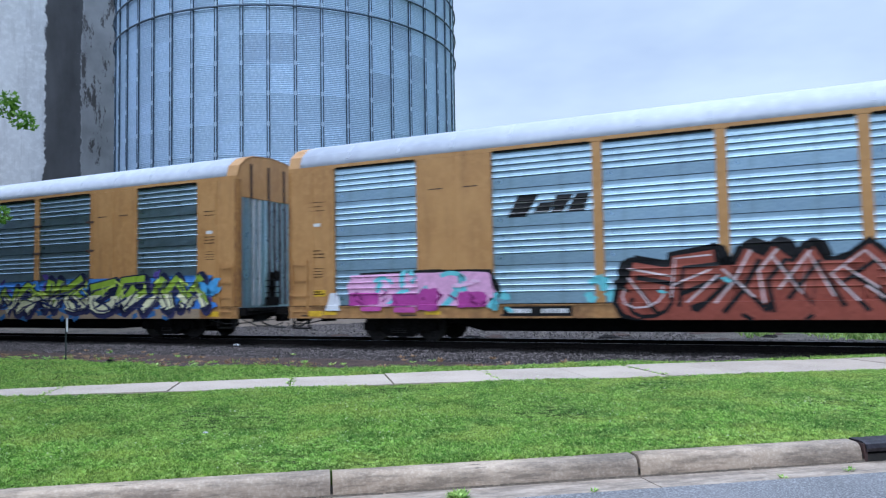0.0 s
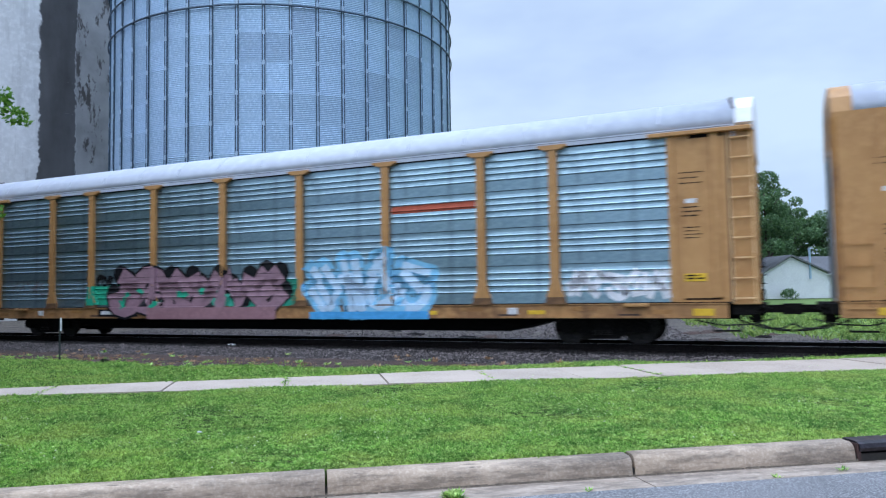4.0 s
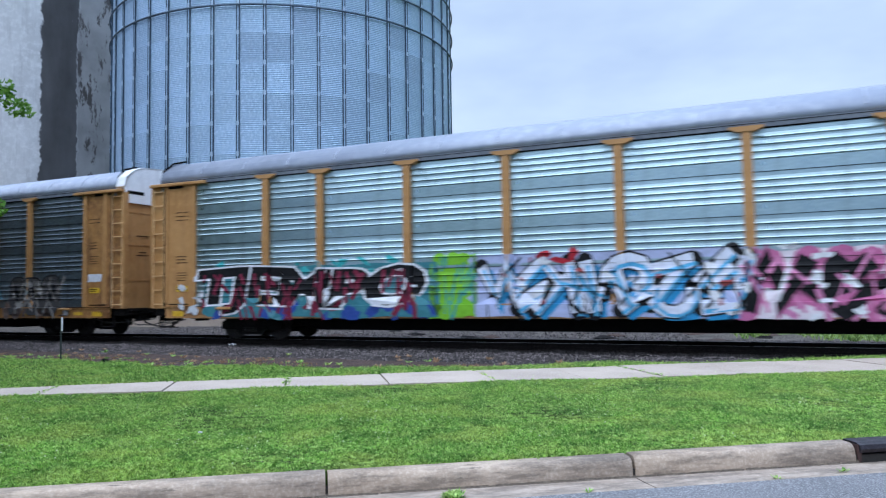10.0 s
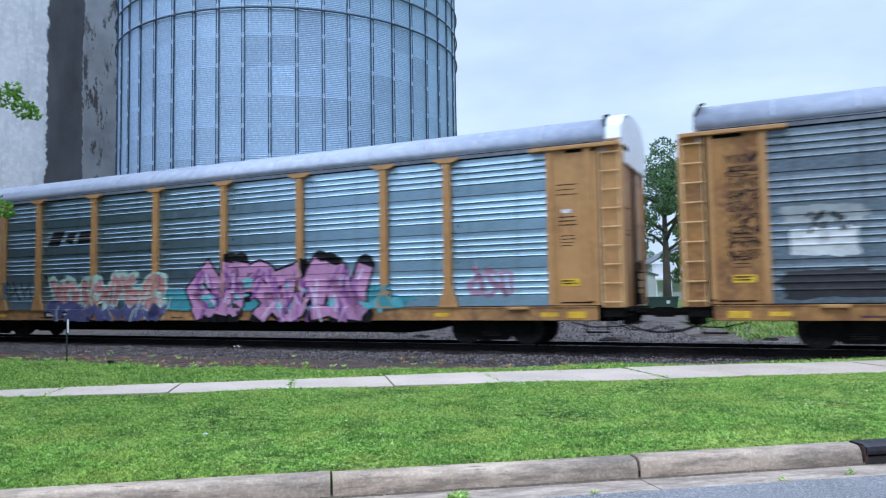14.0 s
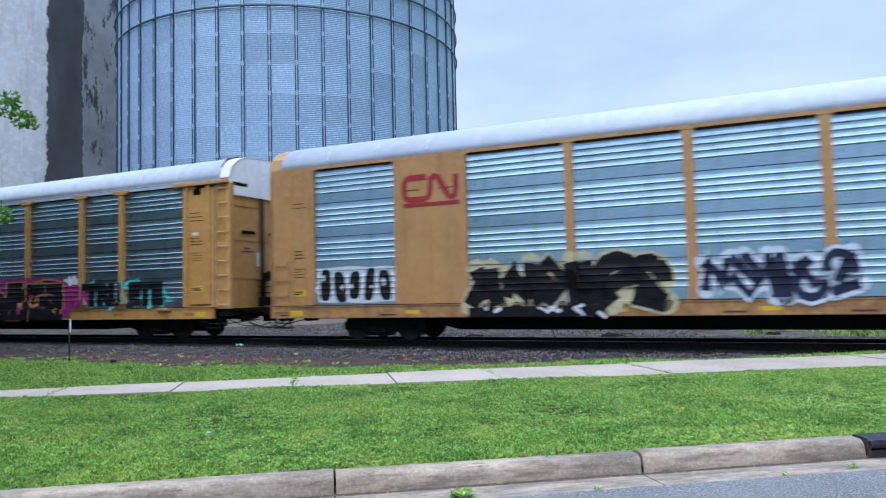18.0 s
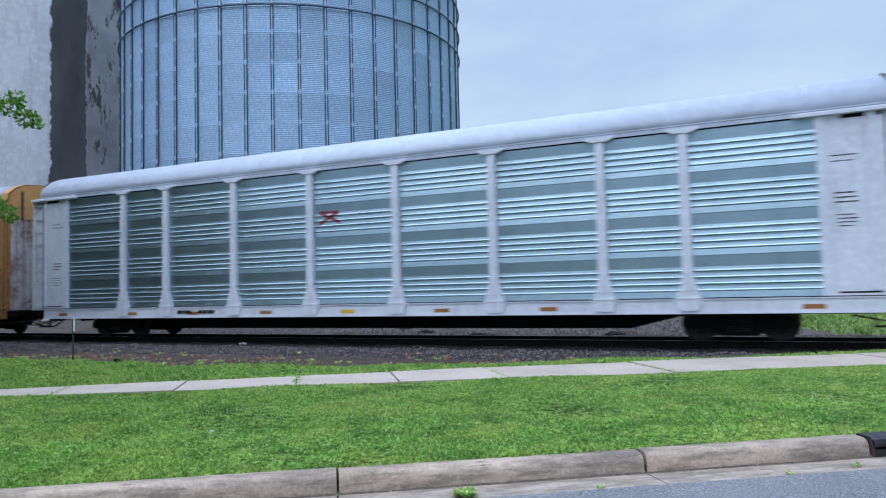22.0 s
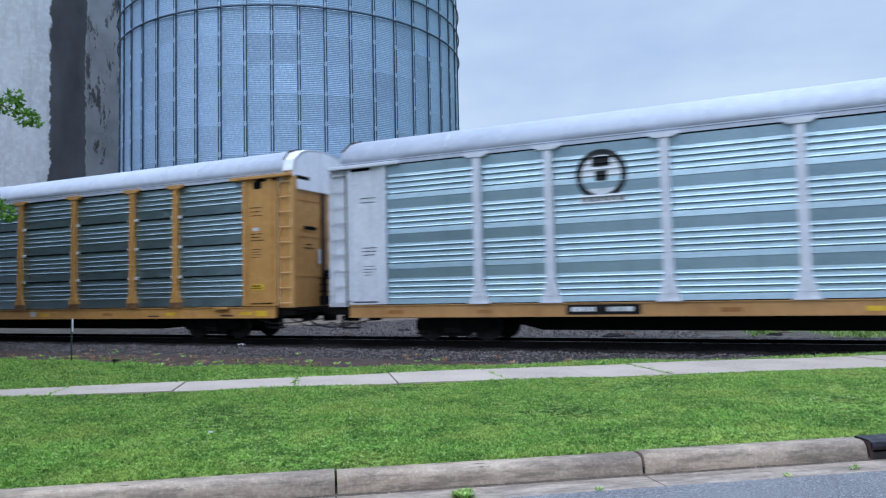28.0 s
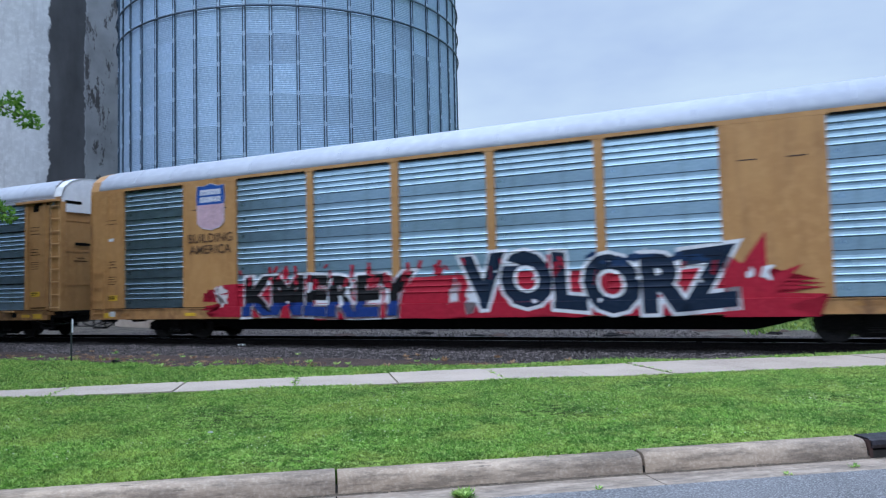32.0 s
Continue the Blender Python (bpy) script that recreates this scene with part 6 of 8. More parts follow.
def face_at(kind, press, x, z):
    """How far out the side of a car stands at x along it and z above the rail."""
    ax = abs(x)
    if z < FOOT:
        return -1.673 if kind == "post" and any(abs(ax - c) < 0.29 for c in POSTS[:-1]) else -1.653
    if kind == "post":
        wide = 0.265 if z < FOOT + 0.15 else max(0.118, 0.24 - 0.3 * (z - FOOT - 0.15))
        for c in POSTS[:-1]:
            if abs(ax - c) < wide:
                return -1.673
        if ax > POSTS[-1] - 0.1:
            return -1.653 if abs(ax - 11.885) < 0.09 else -1.604
        front = -1.56
    else:
        if any(abs(ax - c) < 0.125 for c in FLUSH[:2]) or FLUSH[2] - 0.005 < ax < FLUSH[3] + 0.005 or ax > FLUSH[4] - 0.005:
            return -1.614
        front = -1.545
    tier = LEVELS[kind][1]
    zz = (z - FOOT) % tier
    line = screen_outline(tier, front, press)
    for (ya, za), (yb, zb) in zip(line, line[1:]):
        if za <= zz <= zb:
            return ya + (yb - ya) * (zz - za) / max(1e-6, zb - za)
    return line[0][0]


def cuts(kind, press, x0, x1, z0, z1):
    tier = LEVELS[kind][1]
    zs = [FOOT - 0.003, FOOT + 0.003]
    for t in range(5):
        for k in range(4):
            b = FOOT + t * tier + tier * (press[0] + k * press[1])
            zs += [b + h for h, _ in RIB]
    xs = []
    if kind == "post":
        for c in POSTS[:-1]:
            for s in (-1, 1):
                xs += [s * c + d for d in (-0.26, -0.13, -0.116, 0.116, 0.13, 0.26)]
        xs += [s * q for s in (-1, 1) for q in (11.79, 11.8, 11.97, 11.98)]
    else:
        for s in (-1, 1):
            for c in FLUSH[:2]:
                xs += [s * c + d for d in (-0.132, -0.124, 0.124, 0.132)]
            xs += [s * q for q in (FLUSH[2] - 0.012, FLUSH[2] - 0.004, FLUSH[3] + 0.004, FLUSH[3] + 0.012, FLUSH[4] - 0.012, FLUSH[4] - 0.004)]
    return [x for x in xs if x0 < x < x1], [z for z in zs if z0 < z < z1]


def lay(i, name, polys, colour, layer, label="", parent=None, flat=None):
    """Spread flat shapes (x, z) over the ribbed side of car i as one coat of paint."""
    kind = KIND[i]
    bm = bmesh.new()
    for p in polys:
        try:
            bm.faces.new([bm.verts.new((x, 0, z)) for x, z in p])
        except ValueError:
            pass
    if not bm.faces:
        bm.free()
        return None
    bmesh.ops.triangulate(bm, faces=bm.faces[:])
    xa, za = [v.co.x for v in bm.verts], [v.co.z for v in bm.verts]
    xs, zs = ([], []) if flat else cuts(kind, PRESS[i], min(xa), max(xa), min(za), max(za))
    for z in zs:
        bmesh.ops.bisect_plane(bm, geom=bm.verts[:] + bm.edges[:] + bm.faces[:], plane_co=(0, 0, z), plane_no=(0, 0, 1))
    for x in xs:
        bmesh.ops.bisect_plane(bm, geom=bm.verts[:] + bm.edges[:] + bm.faces[:], plane_co=(x, 0, 0), plane_no=(1, 0, 0))
    for v in bm.verts:
        v.co.y = (flat or face_at(kind, PRESS[i], v.co.x, v.co.z)) - 0.003 - 0.003 * layer
    return tagged(part(name, bm, paint(*colour) if isinstance(colour, tuple) else colour, parent or CARS[i], label), kind="stuff")


def cloud(x0, x1, z0, z1, seed, rag=0.18, spikes=0.0, n=56):
    """A ragged patch that fills a box."""
    g = random.Random(seed)
    cx, cz, hx, hz = (x0 + x1) / 2, (z0 + z1) / 2, (x1 - x0) / 2, (z1 - z0) / 2
    out = []
    for k in range(n):
        a = 2 * math.pi * k / n
        c, s = math.cos(a), math.sin(a)
        e = 1 / max(abs(c), abs(s)) ** 0.82
        r = e * (1 + rag * (noise.noise((c * 2.5 + seed, s * 2.5, seed * 0.7)) + 0.6 * noise.noise((c * 8, s * 8, seed)))) + (spikes * g.random() if k % 2 else 0)
        out.append((cx + hx * c * r, max(0.6, cz + hz * s * r)))
    return out


def stroke(points, w):
    """A thick bent bar along points."""
    left, right = [], []
    for k, (x, z) in enumerate(points):
        a, b = points[max(0, k - 1)], points[min(len(points) - 1, k + 1)]
        dx, dz = b[0] - a[0], b[1] - a[1]
        d = math.hypot(dx, dz) or 1
        left.append((x - dz / d * w, z + dx / d * w))
        right.append((x + dz / d * w, z - dx / d * w))
    return [[left[k], left[k + 1], right[k + 1], right[k]] for k in range(len(points) - 1)]


def arc(cx, cz, rx, rz, a0, a1, n=7):
    return [(cx + rx * math.cos(radians(a0 + (a1 - a0) * k / n)), cz + rz * math.sin(radians(a0 + (a1 - a0) * k / n))) for k in range(n + 1)]


FORMS = (
    lambda: [[(0.05, 0.9), (0.3, 0.05), (0.55, 0.85), (0.9, 0.1)]],
    lambda: [[(0.1, 0.1), (0.15, 0.9), (0.8, 0.95)], [(0.4, 0.0), (0.95, 0.55)]],
    lambda: [arc(0.5, 0.35, 0.42, 0.33, -200, 60), [(0.45, 1.0), (0.95, 0.6)]],
    lambda: [[(0.0, 0.5), (0.45, 1.0), (0.95, 0.55), (0.5, 0.0)], [(0.1, 0.05), (0.4, 0.3)]],
    lambda: [[(0.1, 0.0), (0.3, 0.6), (0.05, 1.0)], [(0.5, 1.0), (0.7, 0.4), (0.95, 0.0)]],
    lambda: [arc(0.5, 0.65, 0.4, 0.33, -30, 200), [(0.1, 0.05), (0.95, 0.25)]],
    lambda: [[(0.15, 0.0), (0.5, 1.0)], [(0.5, 0.0), (0.85, 1.0)], [(0.0, 0.35), (1.0, 0.65)]],
)


def wild(x0, x1, z0, z1, seed, n, w, grow=0.0):
    """Interlocking bars and bows in a row, too broken to read."""
    g = random.Random(seed)
    polys = []
    step = (x1 - x0) / n
    for k in range(n):
        form = FORMS[(seed * 5 + k * 3) % len(FORMS)]()
        lean, drop, tall = g.uniform(-0.25, 0.25), g.uniform(-0.06, 0.1), g.uniform(0.88, 1.05)
        turn_x, turn_z = g.random() < 0.6, g.random() < 0.5
        form.append([(0.1 + 0.3 * g.random(), g.uniform(0.0, 0.4)), (0.6 + 0.35 * g.random(), g.uniform(0.5, 1.0))])
        for line in form:
            line = [(1 - px if turn_x else px, 1 - pz if turn_z else pz) for px, pz in line]
            pts = [(x0 + step * (k - 0.04 + 1.08 * px + lean * (pz - 0.5)), z0 + (z1 - z0) * (drop + tall * pz)) for px, pz in line]
            polys += stroke(pts, (w + grow) * g.uniform(0.85, 1.15))
            if grow:
                for q in (pts[0], pts[-1]):
                    polys.append([(q[0] + (w + grow) * math.cos(a), q[1] + (w + grow) * math.sin(a)) for a in (0, 0.8, 1.6, 2.4, 3.14, 3.9, 4.7, 5.5)])
    return [[(x, max(0.61, z)) for x, z in p] for p in polys]


def bubbles(x0, x1, z0, z1, seed, n):
    """A row of swollen rounded forms: their bodies, the rims over their heads and the holes in them."""
    g = random.Random(seed)
    body, rim, holes, step = [], [], [], (x1 - x0) / n
    for k in range(n):
        cx, w, h = x0 + step * (k + 0.5), step * g.uniform(0.46, 0.56), (z1 - z0) * g.uniform(0.88, 1.05) / 2
        cz, lean = (z0 + z1) / 2 + g.uniform(-0.04, 0.04), g.uniform(-0.12, 0.12)
        ring = []
        for q in range(22):
            a = 2 * math.pi * q / 22
            c, s = math.cos(a), math.sin(a)
            ring.append((cx + w * math.copysign(abs(c) ** 0.6, c) + lean * s, max(0.64, cz + h * math.copysign(abs(s) ** 0.6, s))))
        body.append(ring)
        rim += stroke(ring[1:11], 0.03)
        for _ in range(2):
            hx, hz, r = cx + g.uniform(-0.5, 0.5) * w, cz + g.uniform(-0.55, 0.5) * h, step * g.uniform(0.06, 0.13)
            holes.append([(hx + r * math.cos(a), max(0.64, hz + r * g.uniform(1.0, 2.2) * math.sin(a))) for a in np.arange(0, 6.28, 0.7)])
    return body, rim, holes


def word(text, x0, x1, z0, z1, swell, lean=0.0, bounce=0.0, reach=None):
    """Letters stretched to fill a box; reach: the swelling that the box is measured by."""
    base = glyphs(text, reach if reach is not None else swell)
    xs, zs = [p[0] for q in base for p in q], [p[1] for q in base for p in q]
    ax, bx, az, bz = min(xs), max(xs), min(zs), max(zs)
    out = []
    for q in glyphs(text, swell):
        out.append([(x0 + (x1 - x0) * (p[0] - ax) / (bx - ax) + lean * ((p[1] - az) / (bz - az) - 0.5),
                     max(0.61, z0 + (z1 - z0) * (p[1] - az) / (bz - az) + bounce * math.sin(7 * (p[0] - ax) / (bx - ax)))) for p in q])
    return out


def shift(polys, dx, dz):
    return [[(x + dx, max(0.62, z + dz)) for x, z in p] for p in polys]


def below(polys, top):
    return [[(x, min(z, top)) for x, z in p] for p in polys if min(z for _, z in p) < top - 0.02]


def dabs(x0, x1, z0, z1, seed, n, size, flat=1.0):
    g = random.Random(seed)
    out = []
    for _ in range(n):
        x, z, s = g.uniform(x0, x1), g.uniform(z0, z1), size * g.uniform(0.5, 1.3)
        turn, long = g.uniform(0, 3.14), g.uniform(1.0, 1.7)
        ring = []
        for a in np.arange(0, 6.28, 0.52):
            q = s * g.uniform(0.5, 1.2)
            u, v = q * long * math.cos(a), q * math.sin(a) / long
            ring.append((x + u * math.cos(turn) - v * math.sin(turn), max(0.61, z + flat * (u * math.sin(turn) + v * math.cos(turn)))))
        out.append(ring)
    return out


def slashes(x0, x1, z0, z1, seed, n, w, lean=0.4):
    g = random.Random(seed)
    out = []
    for _ in range(n):
        x, z = g.uniform(x0, x1), g.uniform(z0, z1)
        d, h = g.uniform(-lean, lean), g.uniform(0.2, 0.6) * (z1 - z0)
        out += stroke([(x, max(0.62, z - h / 2)), (x + d, min(z1, z + h / 2))], w * g.uniform(0.5, 1.2))
    return out


def shapes(i, label, *coats, flat=None):
    """One piece of graffiti: coats of paint, the first at the back."""
    first = None
    for k, (polys, colour) in enumerate(coats):
        ob = lay(i, "graffiti" if first is None else "coat", polys, colour, k, label if first is None else "", first, flat)
        first = first or ob
    return first


WHITE, PINK, MAGENTA, CYAN, SKYBLUE, NIGHT = (0.72, 0.73, 0.78), (0.72, 0.38, 0.6), (0.42, 0.06, 0.3), (0.16, 0.55, 0.62), (0.08, 0.35, 0.68), (0.005, 0.005, 0.007)
MAROON, RUST, RED, BLUE, LIME, CREAM, BROWN, MINT = (0.2, 0.015, 0.025), (0.27, 0.065, 0.045), (0.42, 0.02, 0.035), (0.06, 0.22, 0.6), (0.28, 0.42, 0.04), (0.72, 0.7, 0.46), (0.17, 0.085, 0.07), (0.5, 0.72, 0.5)
MAUVE, GREY, DIRTY = (0.3, 0.18, 0.22), (0.38, 0.37, 0.38), (0.2, 0.19, 0.19)


def curl(cx, cz, rx, rz, a0, a1, w):
    return stroke([(cx + rx * math.cos(a0 + (a1 - a0) * k / 14), cz + rz * math.sin(a0 + (a1 - a0) * k / 14)) for k in range(15)], w)


# first car: pink piece, brown-red piece, black emblem of slanted bars
shapes(-1, "pink, magenta and turquoise graffiti", ([cloud(-11.15, -6.9, 0.98, 1.95, 3, 0.06)], NIGHT), ([cloud(-11.42, -7.0, 0.98, 1.88, 4, 0.07)], PINK),
       (curl(-10.3, 1.55, 0.3, 0.22, 0.2, 2.6, 0.05) + curl(-9.6, 1.7, 0.1, 0.2, 1.2, 4.4, 0.08) + curl(-8.2, 1.6, 0.4, 0.25, 0.1, 2.4, 0.06) + dabs(-10.6, -7.2, 1.35, 1.8, 6, 9, 0.13), CYAN),
       ([[(-10.2, 1.05), (-9.98, 1.05), (-9.55, 1.42), (-9.75, 1.45)], [(-8.5, 1.0), (-8.25, 1.0), (-7.9, 1.4), (-8.1, 1.42)]], CYAN),
       ([cloud(-11.42, -10.42, 1.03, 1.37, 5, 0.15), cloud(-10.0, -9.15, 1.0, 1.34, 7, 0.15), cloud(-9.16, -8.6, 0.87, 1.45, 9, 0.2), cloud(-8.0, -7.2, 0.95, 1.35, 10, 0.15)], MAGENTA),
       ([cloud(-10.95, -10.3, 0.86, 0.99, 11, 0.2), cloud(-9.9, -9.25, 0.82, 0.97, 14, 0.2)], (0.55, 0.1, 0.36)),
       (slashes(-11.3, -7.2, 1.05, 1.4, 15, 14, 0.03, 0.3), (0.2, 0.02, 0.14)), (dabs(-10.9, -7.3, 1.45, 1.8, 8, 7, 0.16, 0.6), (0.8, 0.52, 0.72)), (dabs(-7.0, -6.4, 0.85, 1.4, 12, 6, 0.14), CYAN))
shapes(-1, "white sprayed patch", ([[(-12.14, 0.88), (-11.64, 0.88), (-11.74, 1.12), (-11.78, 1.38), (-12.0, 1.38), (-12.05, 1.12)]], WHITE))
red = (-3.7, 6.3, 0.85, 1.98, 22, 9)
shapes(-1, "brown-red graffiti with black outlines and turquoise dabs", (dabs(-4.6, 6.0, 0.8, 2.0, 21, 40, 0.2), CYAN), ([cloud(-3.75, 6.4, 0.64, 1.98, 223, 0.07)], NIGHT), (wild(*red, 0.27, 0.08), NIGHT), ([cloud(-3.5, 6.3, 0.66, 1.86, 224, 0.07)], RUST), ([[(-3.3, 0.62), (6.3, 0.62), (6.3, 0.98), (-2.4, 0.95)]], RUST), (wild(*red, 0.2), RUST), (shift(wild(*red, 0.05), 0.1, -0.14), NIGHT), (shift(wild(*red, 0.022), -0.08, 0.07), (0.62, 0.5, 0.52)), (slashes(-3.2, 6.2, 0.62, 0.98, 221, 14, 0.07, 0.5), NIGHT), (dabs(-3.4, 6.0, 1.0, 1.9, 222, 12, 0.09, 0.7), CYAN))
shapes(-1, "black slanted-bar emblem", ([[(-6.6, 3.22), (-6.1, 3.22), (-5.75, 3.78), (-6.3, 3.78)], [(-5.9, 3.3), (-5.5, 3.3), (-5.35, 3.55), (-5.75, 3.55)], [(-5.45, 3.28), (-5.15, 3.28), (-4.85, 3.72), (-5.3, 3.72)], [(-5.05, 3.28), (-4.6, 3.28), (-4.45, 3.72), (-4.8, 3.72)]], NIGHT), ([[(-6.65, 3.44 + d), (-4.4, 3.44 + d), (-4.4, 3.455 + d), (-6.65, 3.455 + d)] for d in (0, 0.14, -0.12)], GREY))

# second car
shapes(0, "dark red graffiti letters on white and sky blue", ([cloud(-12.2, -4.2, 1.0, 2.15, 31, 0.12)], SKYBLUE), (dabs(-11.8, -4.6, 0.8, 2.0, 38, 30, 0.2), WHITE), (word("WARP", -11.9, -4.45, 0.64, 2.12, 0.12, 0.3, 0.07), WHITE), (word("WARP", -11.9, -4.45, 0.64, 2.12, 0.06, 0.3, 0.07, reach=0.12), MAROON), (dabs(-11.3, -5, 1.1, 1.9, 39, 9, 0.1), SKYBLUE), (slashes(-11.4, -4.8, 0.65, 1.0, 32, 9, 0.07, 0.15), BLUE))
brown = (-4.3, 1.7, 0.98, 2.05, 34, 6)
shapes(0, "brown and mint graffiti with black lines on a turquoise band", ([cloud(-4.35, 1.8, 1.0, 2.2, 33, 0.08)], MINT), (wild(*brown, 0.2, 0.07), NIGHT), (wild(*brown, 0.17), BROWN), ([[(-4.2, 0.64), (1.9, 0.64), (1.9, 0.95), (-4.2, 0.98)]], (0.05, 0.42, 0.45)), (shift(wild(*brown, 0.045), 0.08, -0.12), NIGHT), (shift(wild(*brown, 0.02), -0.06, 0.06), GREY), (dabs(-3.8, 1.6, 1.05, 2.0, 36, 14, 0.09), MINT), (slashes(-4.0, 1.7, 0.62, 0.96, 361, 6, 0.05, 0.5), NIGHT))
lime = (1.95, 12.2, 0.98, 1.98, 42, 8)
shapes(0, "lime, cream and blue graffiti with dark outlines", ([cloud(1.5, 12.6, 0.95, 2.02, 41, 0.1)], BLUE), (dabs(1.8, 12.6, 1.0, 2.1, 411, 24, 0.2), (0.1, 0.07, 0.3)), ([[(1.7, 0.67), (12.0, 0.67), (12.0, 0.97), (1.7, 0.97)]], (0.34, 0.25, 0.17)), (slashes(1.8, 12.0, 0.68, 0.98, 412, 22, 0.09, 0.5), (0.04, 0.14, 0.34)), (shift(wild(*lime, 0.16, 0.06), 0.08, -0.1), (0.03, 0.03, 0.09)), (wild(*lime, 0.15, 0.05), (0.01, 0.015, 0.05)), (wild(*lime, 0.15), LIME), (below(wild(*lime, 0.15), 1.46), CREAM), (shift(wild(*lime, 0.03), 0.07, -0.09), (0.05, 0.05, 0.1)), (slashes(2.0, 12.0, 1.0, 1.5, 413, 26, 0.05, 0.7), (0.02, 0.03, 0.1)), (slashes(2.0, 12.0, 1.45, 1.95, 414, 18, 0.04, 0.5), (0.5, 0.62, 0.12)), (dabs(12.1, 12.9, 1.4, 1.9, 415, 3, 0.22), SKYBLUE))
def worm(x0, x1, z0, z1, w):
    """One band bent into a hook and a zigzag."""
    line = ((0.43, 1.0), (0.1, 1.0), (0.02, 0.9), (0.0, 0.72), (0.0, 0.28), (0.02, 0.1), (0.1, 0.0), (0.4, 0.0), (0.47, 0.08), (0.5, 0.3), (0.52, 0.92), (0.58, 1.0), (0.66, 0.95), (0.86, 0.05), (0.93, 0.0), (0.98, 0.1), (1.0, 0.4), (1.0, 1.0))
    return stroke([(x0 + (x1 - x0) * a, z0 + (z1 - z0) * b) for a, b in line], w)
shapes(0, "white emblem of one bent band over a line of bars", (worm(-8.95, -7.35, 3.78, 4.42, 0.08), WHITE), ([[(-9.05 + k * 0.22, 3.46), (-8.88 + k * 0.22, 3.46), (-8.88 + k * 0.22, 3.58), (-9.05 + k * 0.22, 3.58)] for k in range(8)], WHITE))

# third car
shapes(1, "orange-red painted bar", ([[(4.45, 3.5), (6.95, 3.52), (6.95, 3.72), (4.45, 3.7)]], (0.42, 0.09, 0.05)))
shapes(1, "pale blue and white graffiti", (wild(1.8, 5.6, 0.85, 2.25, 51, 4, 0.2, 0.07), (0.22, 0.5, 0.72)), (wild(1.8, 5.6, 0.85, 2.25, 51, 4, 0.12), (0.5, 0.66, 0.82)), ([[(1.8, 0.64), (5.6, 0.64), (5.6, 0.85), (1.8, 0.85)]], SKYBLUE))
shapes(1, "white broken lettering on the sill line", (wild(9.35, 11.75, 1.15, 1.8, 53, 5, 0.09), WHITE))
shapes(1, "mauve and green graffiti with black outline", ([cloud(-7.3, -5.9, 1.1, 1.75, 54, 0.15)], (0.03, 0.36, 0.22)), ([cloud(-2.0, 1.4, 1.0, 1.8, 54, 0.15)], (0.03, 0.25, 0.17)), (wild(-6.2, 0.8, 0.85, 2.1, 55, 6, 0.26, 0.07), NIGHT), (wild(-6.2, 0.8, 0.85, 2.1, 55, 6, 0.26), MAUVE), ([[(-4.5, 0.64), (0.6, 0.64), (0.6, 1.0), (-4.5, 1.0)]], (0.3, 0.16, 0.18)), (dabs(-5.8, 0.6, 1.1, 1.6, 57, 9, 0.13), (0.03, 0.36, 0.22)))
shapes(1, "red scrawl on the end panel", (wild(-12.55, -11.95, 3.9, 4.4, 58, 3, 0.015), RED), (wild(-12.6, -11.9, 2.9, 3.3, 59, 5, 0.014), RED), (wild(-12.5, -12.0, 2.3, 2.7, 60, 4, 0.015), RED))
shapes(1, "thin black scrawl", (wild(-11.3, -9.4, 1.5, 1.95, 61, 5, 0.018), DIRTY), (wild(-6.9, -6.2, 1.75, 2.1, 62, 3, 0.04), NIGHT))

# fourth car
shapes(2, "maroon sign with two white lines of bars", ([[(-6.95, 2.95), (-4.4, 2.95), (-4.4, 3.93), (-6.95, 3.93)]], (0.25, 0.02, 0.045)), ([[(-6.8 + k * 0.29, z), (-6.55 + k * 0.29, z), (-6.55 + k * 0.29, z + 0.2), (-6.8 + k * 0.29, z + 0.2)] for z, n in ((3.5, 8), (3.12, 6)) for k in range(n)], WHITE))
shapes(2, "mint green scrawled block", ([cloud(-3.9, -1.1, 0.72, 1.95, 71, 0.08)], (0.12, 0.4, 0.3)), (slashes(-3.8, -1.2, 0.9, 1.9, 72, 40, 0.03, 0.6), (0.3, 0.62, 0.5)), ([cloud(-3.8, -1.4, 0.66, 0.95, 73, 0.2)], (0.3, 0.5, 0.12)))
shapes(2, "white and green spray over dark lettering", ([cloud(1.3, 5.3, 0.8, 1.85, 74, 0.16)], (0.22, 0.5, 0.36)), ([cloud(1.5, 4.6, 1.05, 1.75, 75, 0.2)], (0.55, 0.64, 0.62)), (wild(1.7, 4.6, 1.15, 1.65, 76, 5, 0.06), (0.08, 0.12, 0.12)), (dabs(1.2, 5.4, 0.8, 1.8, 77, 10, 0.14), (0.4, 0.5, 0.12)))
shapes(2, "black and white drawn figures", (wild(-6.7, -4.2, 0.7, 1.85, 78, 3, 0.13), NIGHT), (slashes(-6.6, -4.2, 0.8, 1.8, 79, 16, 0.03, 0.4), WHITE))
shapes(2, "dark faded lettering", (wild(-11.6, -7.5, 1.2, 2.2, 80, 6, 0.07), (0.07, 0.07, 0.07)))
shapes(2, "chalky white specks in rows", (dabs(2.0, 11, 3.9, 4.2, 81, 20, 0.05, 0.5) + dabs(-1, 7, 2.6, 2.9, 82, 26, 0.05, 0.5) + dabs(-4, 8, 3.2, 3.5, 83, 22, 0.05, 0.5), GREY))
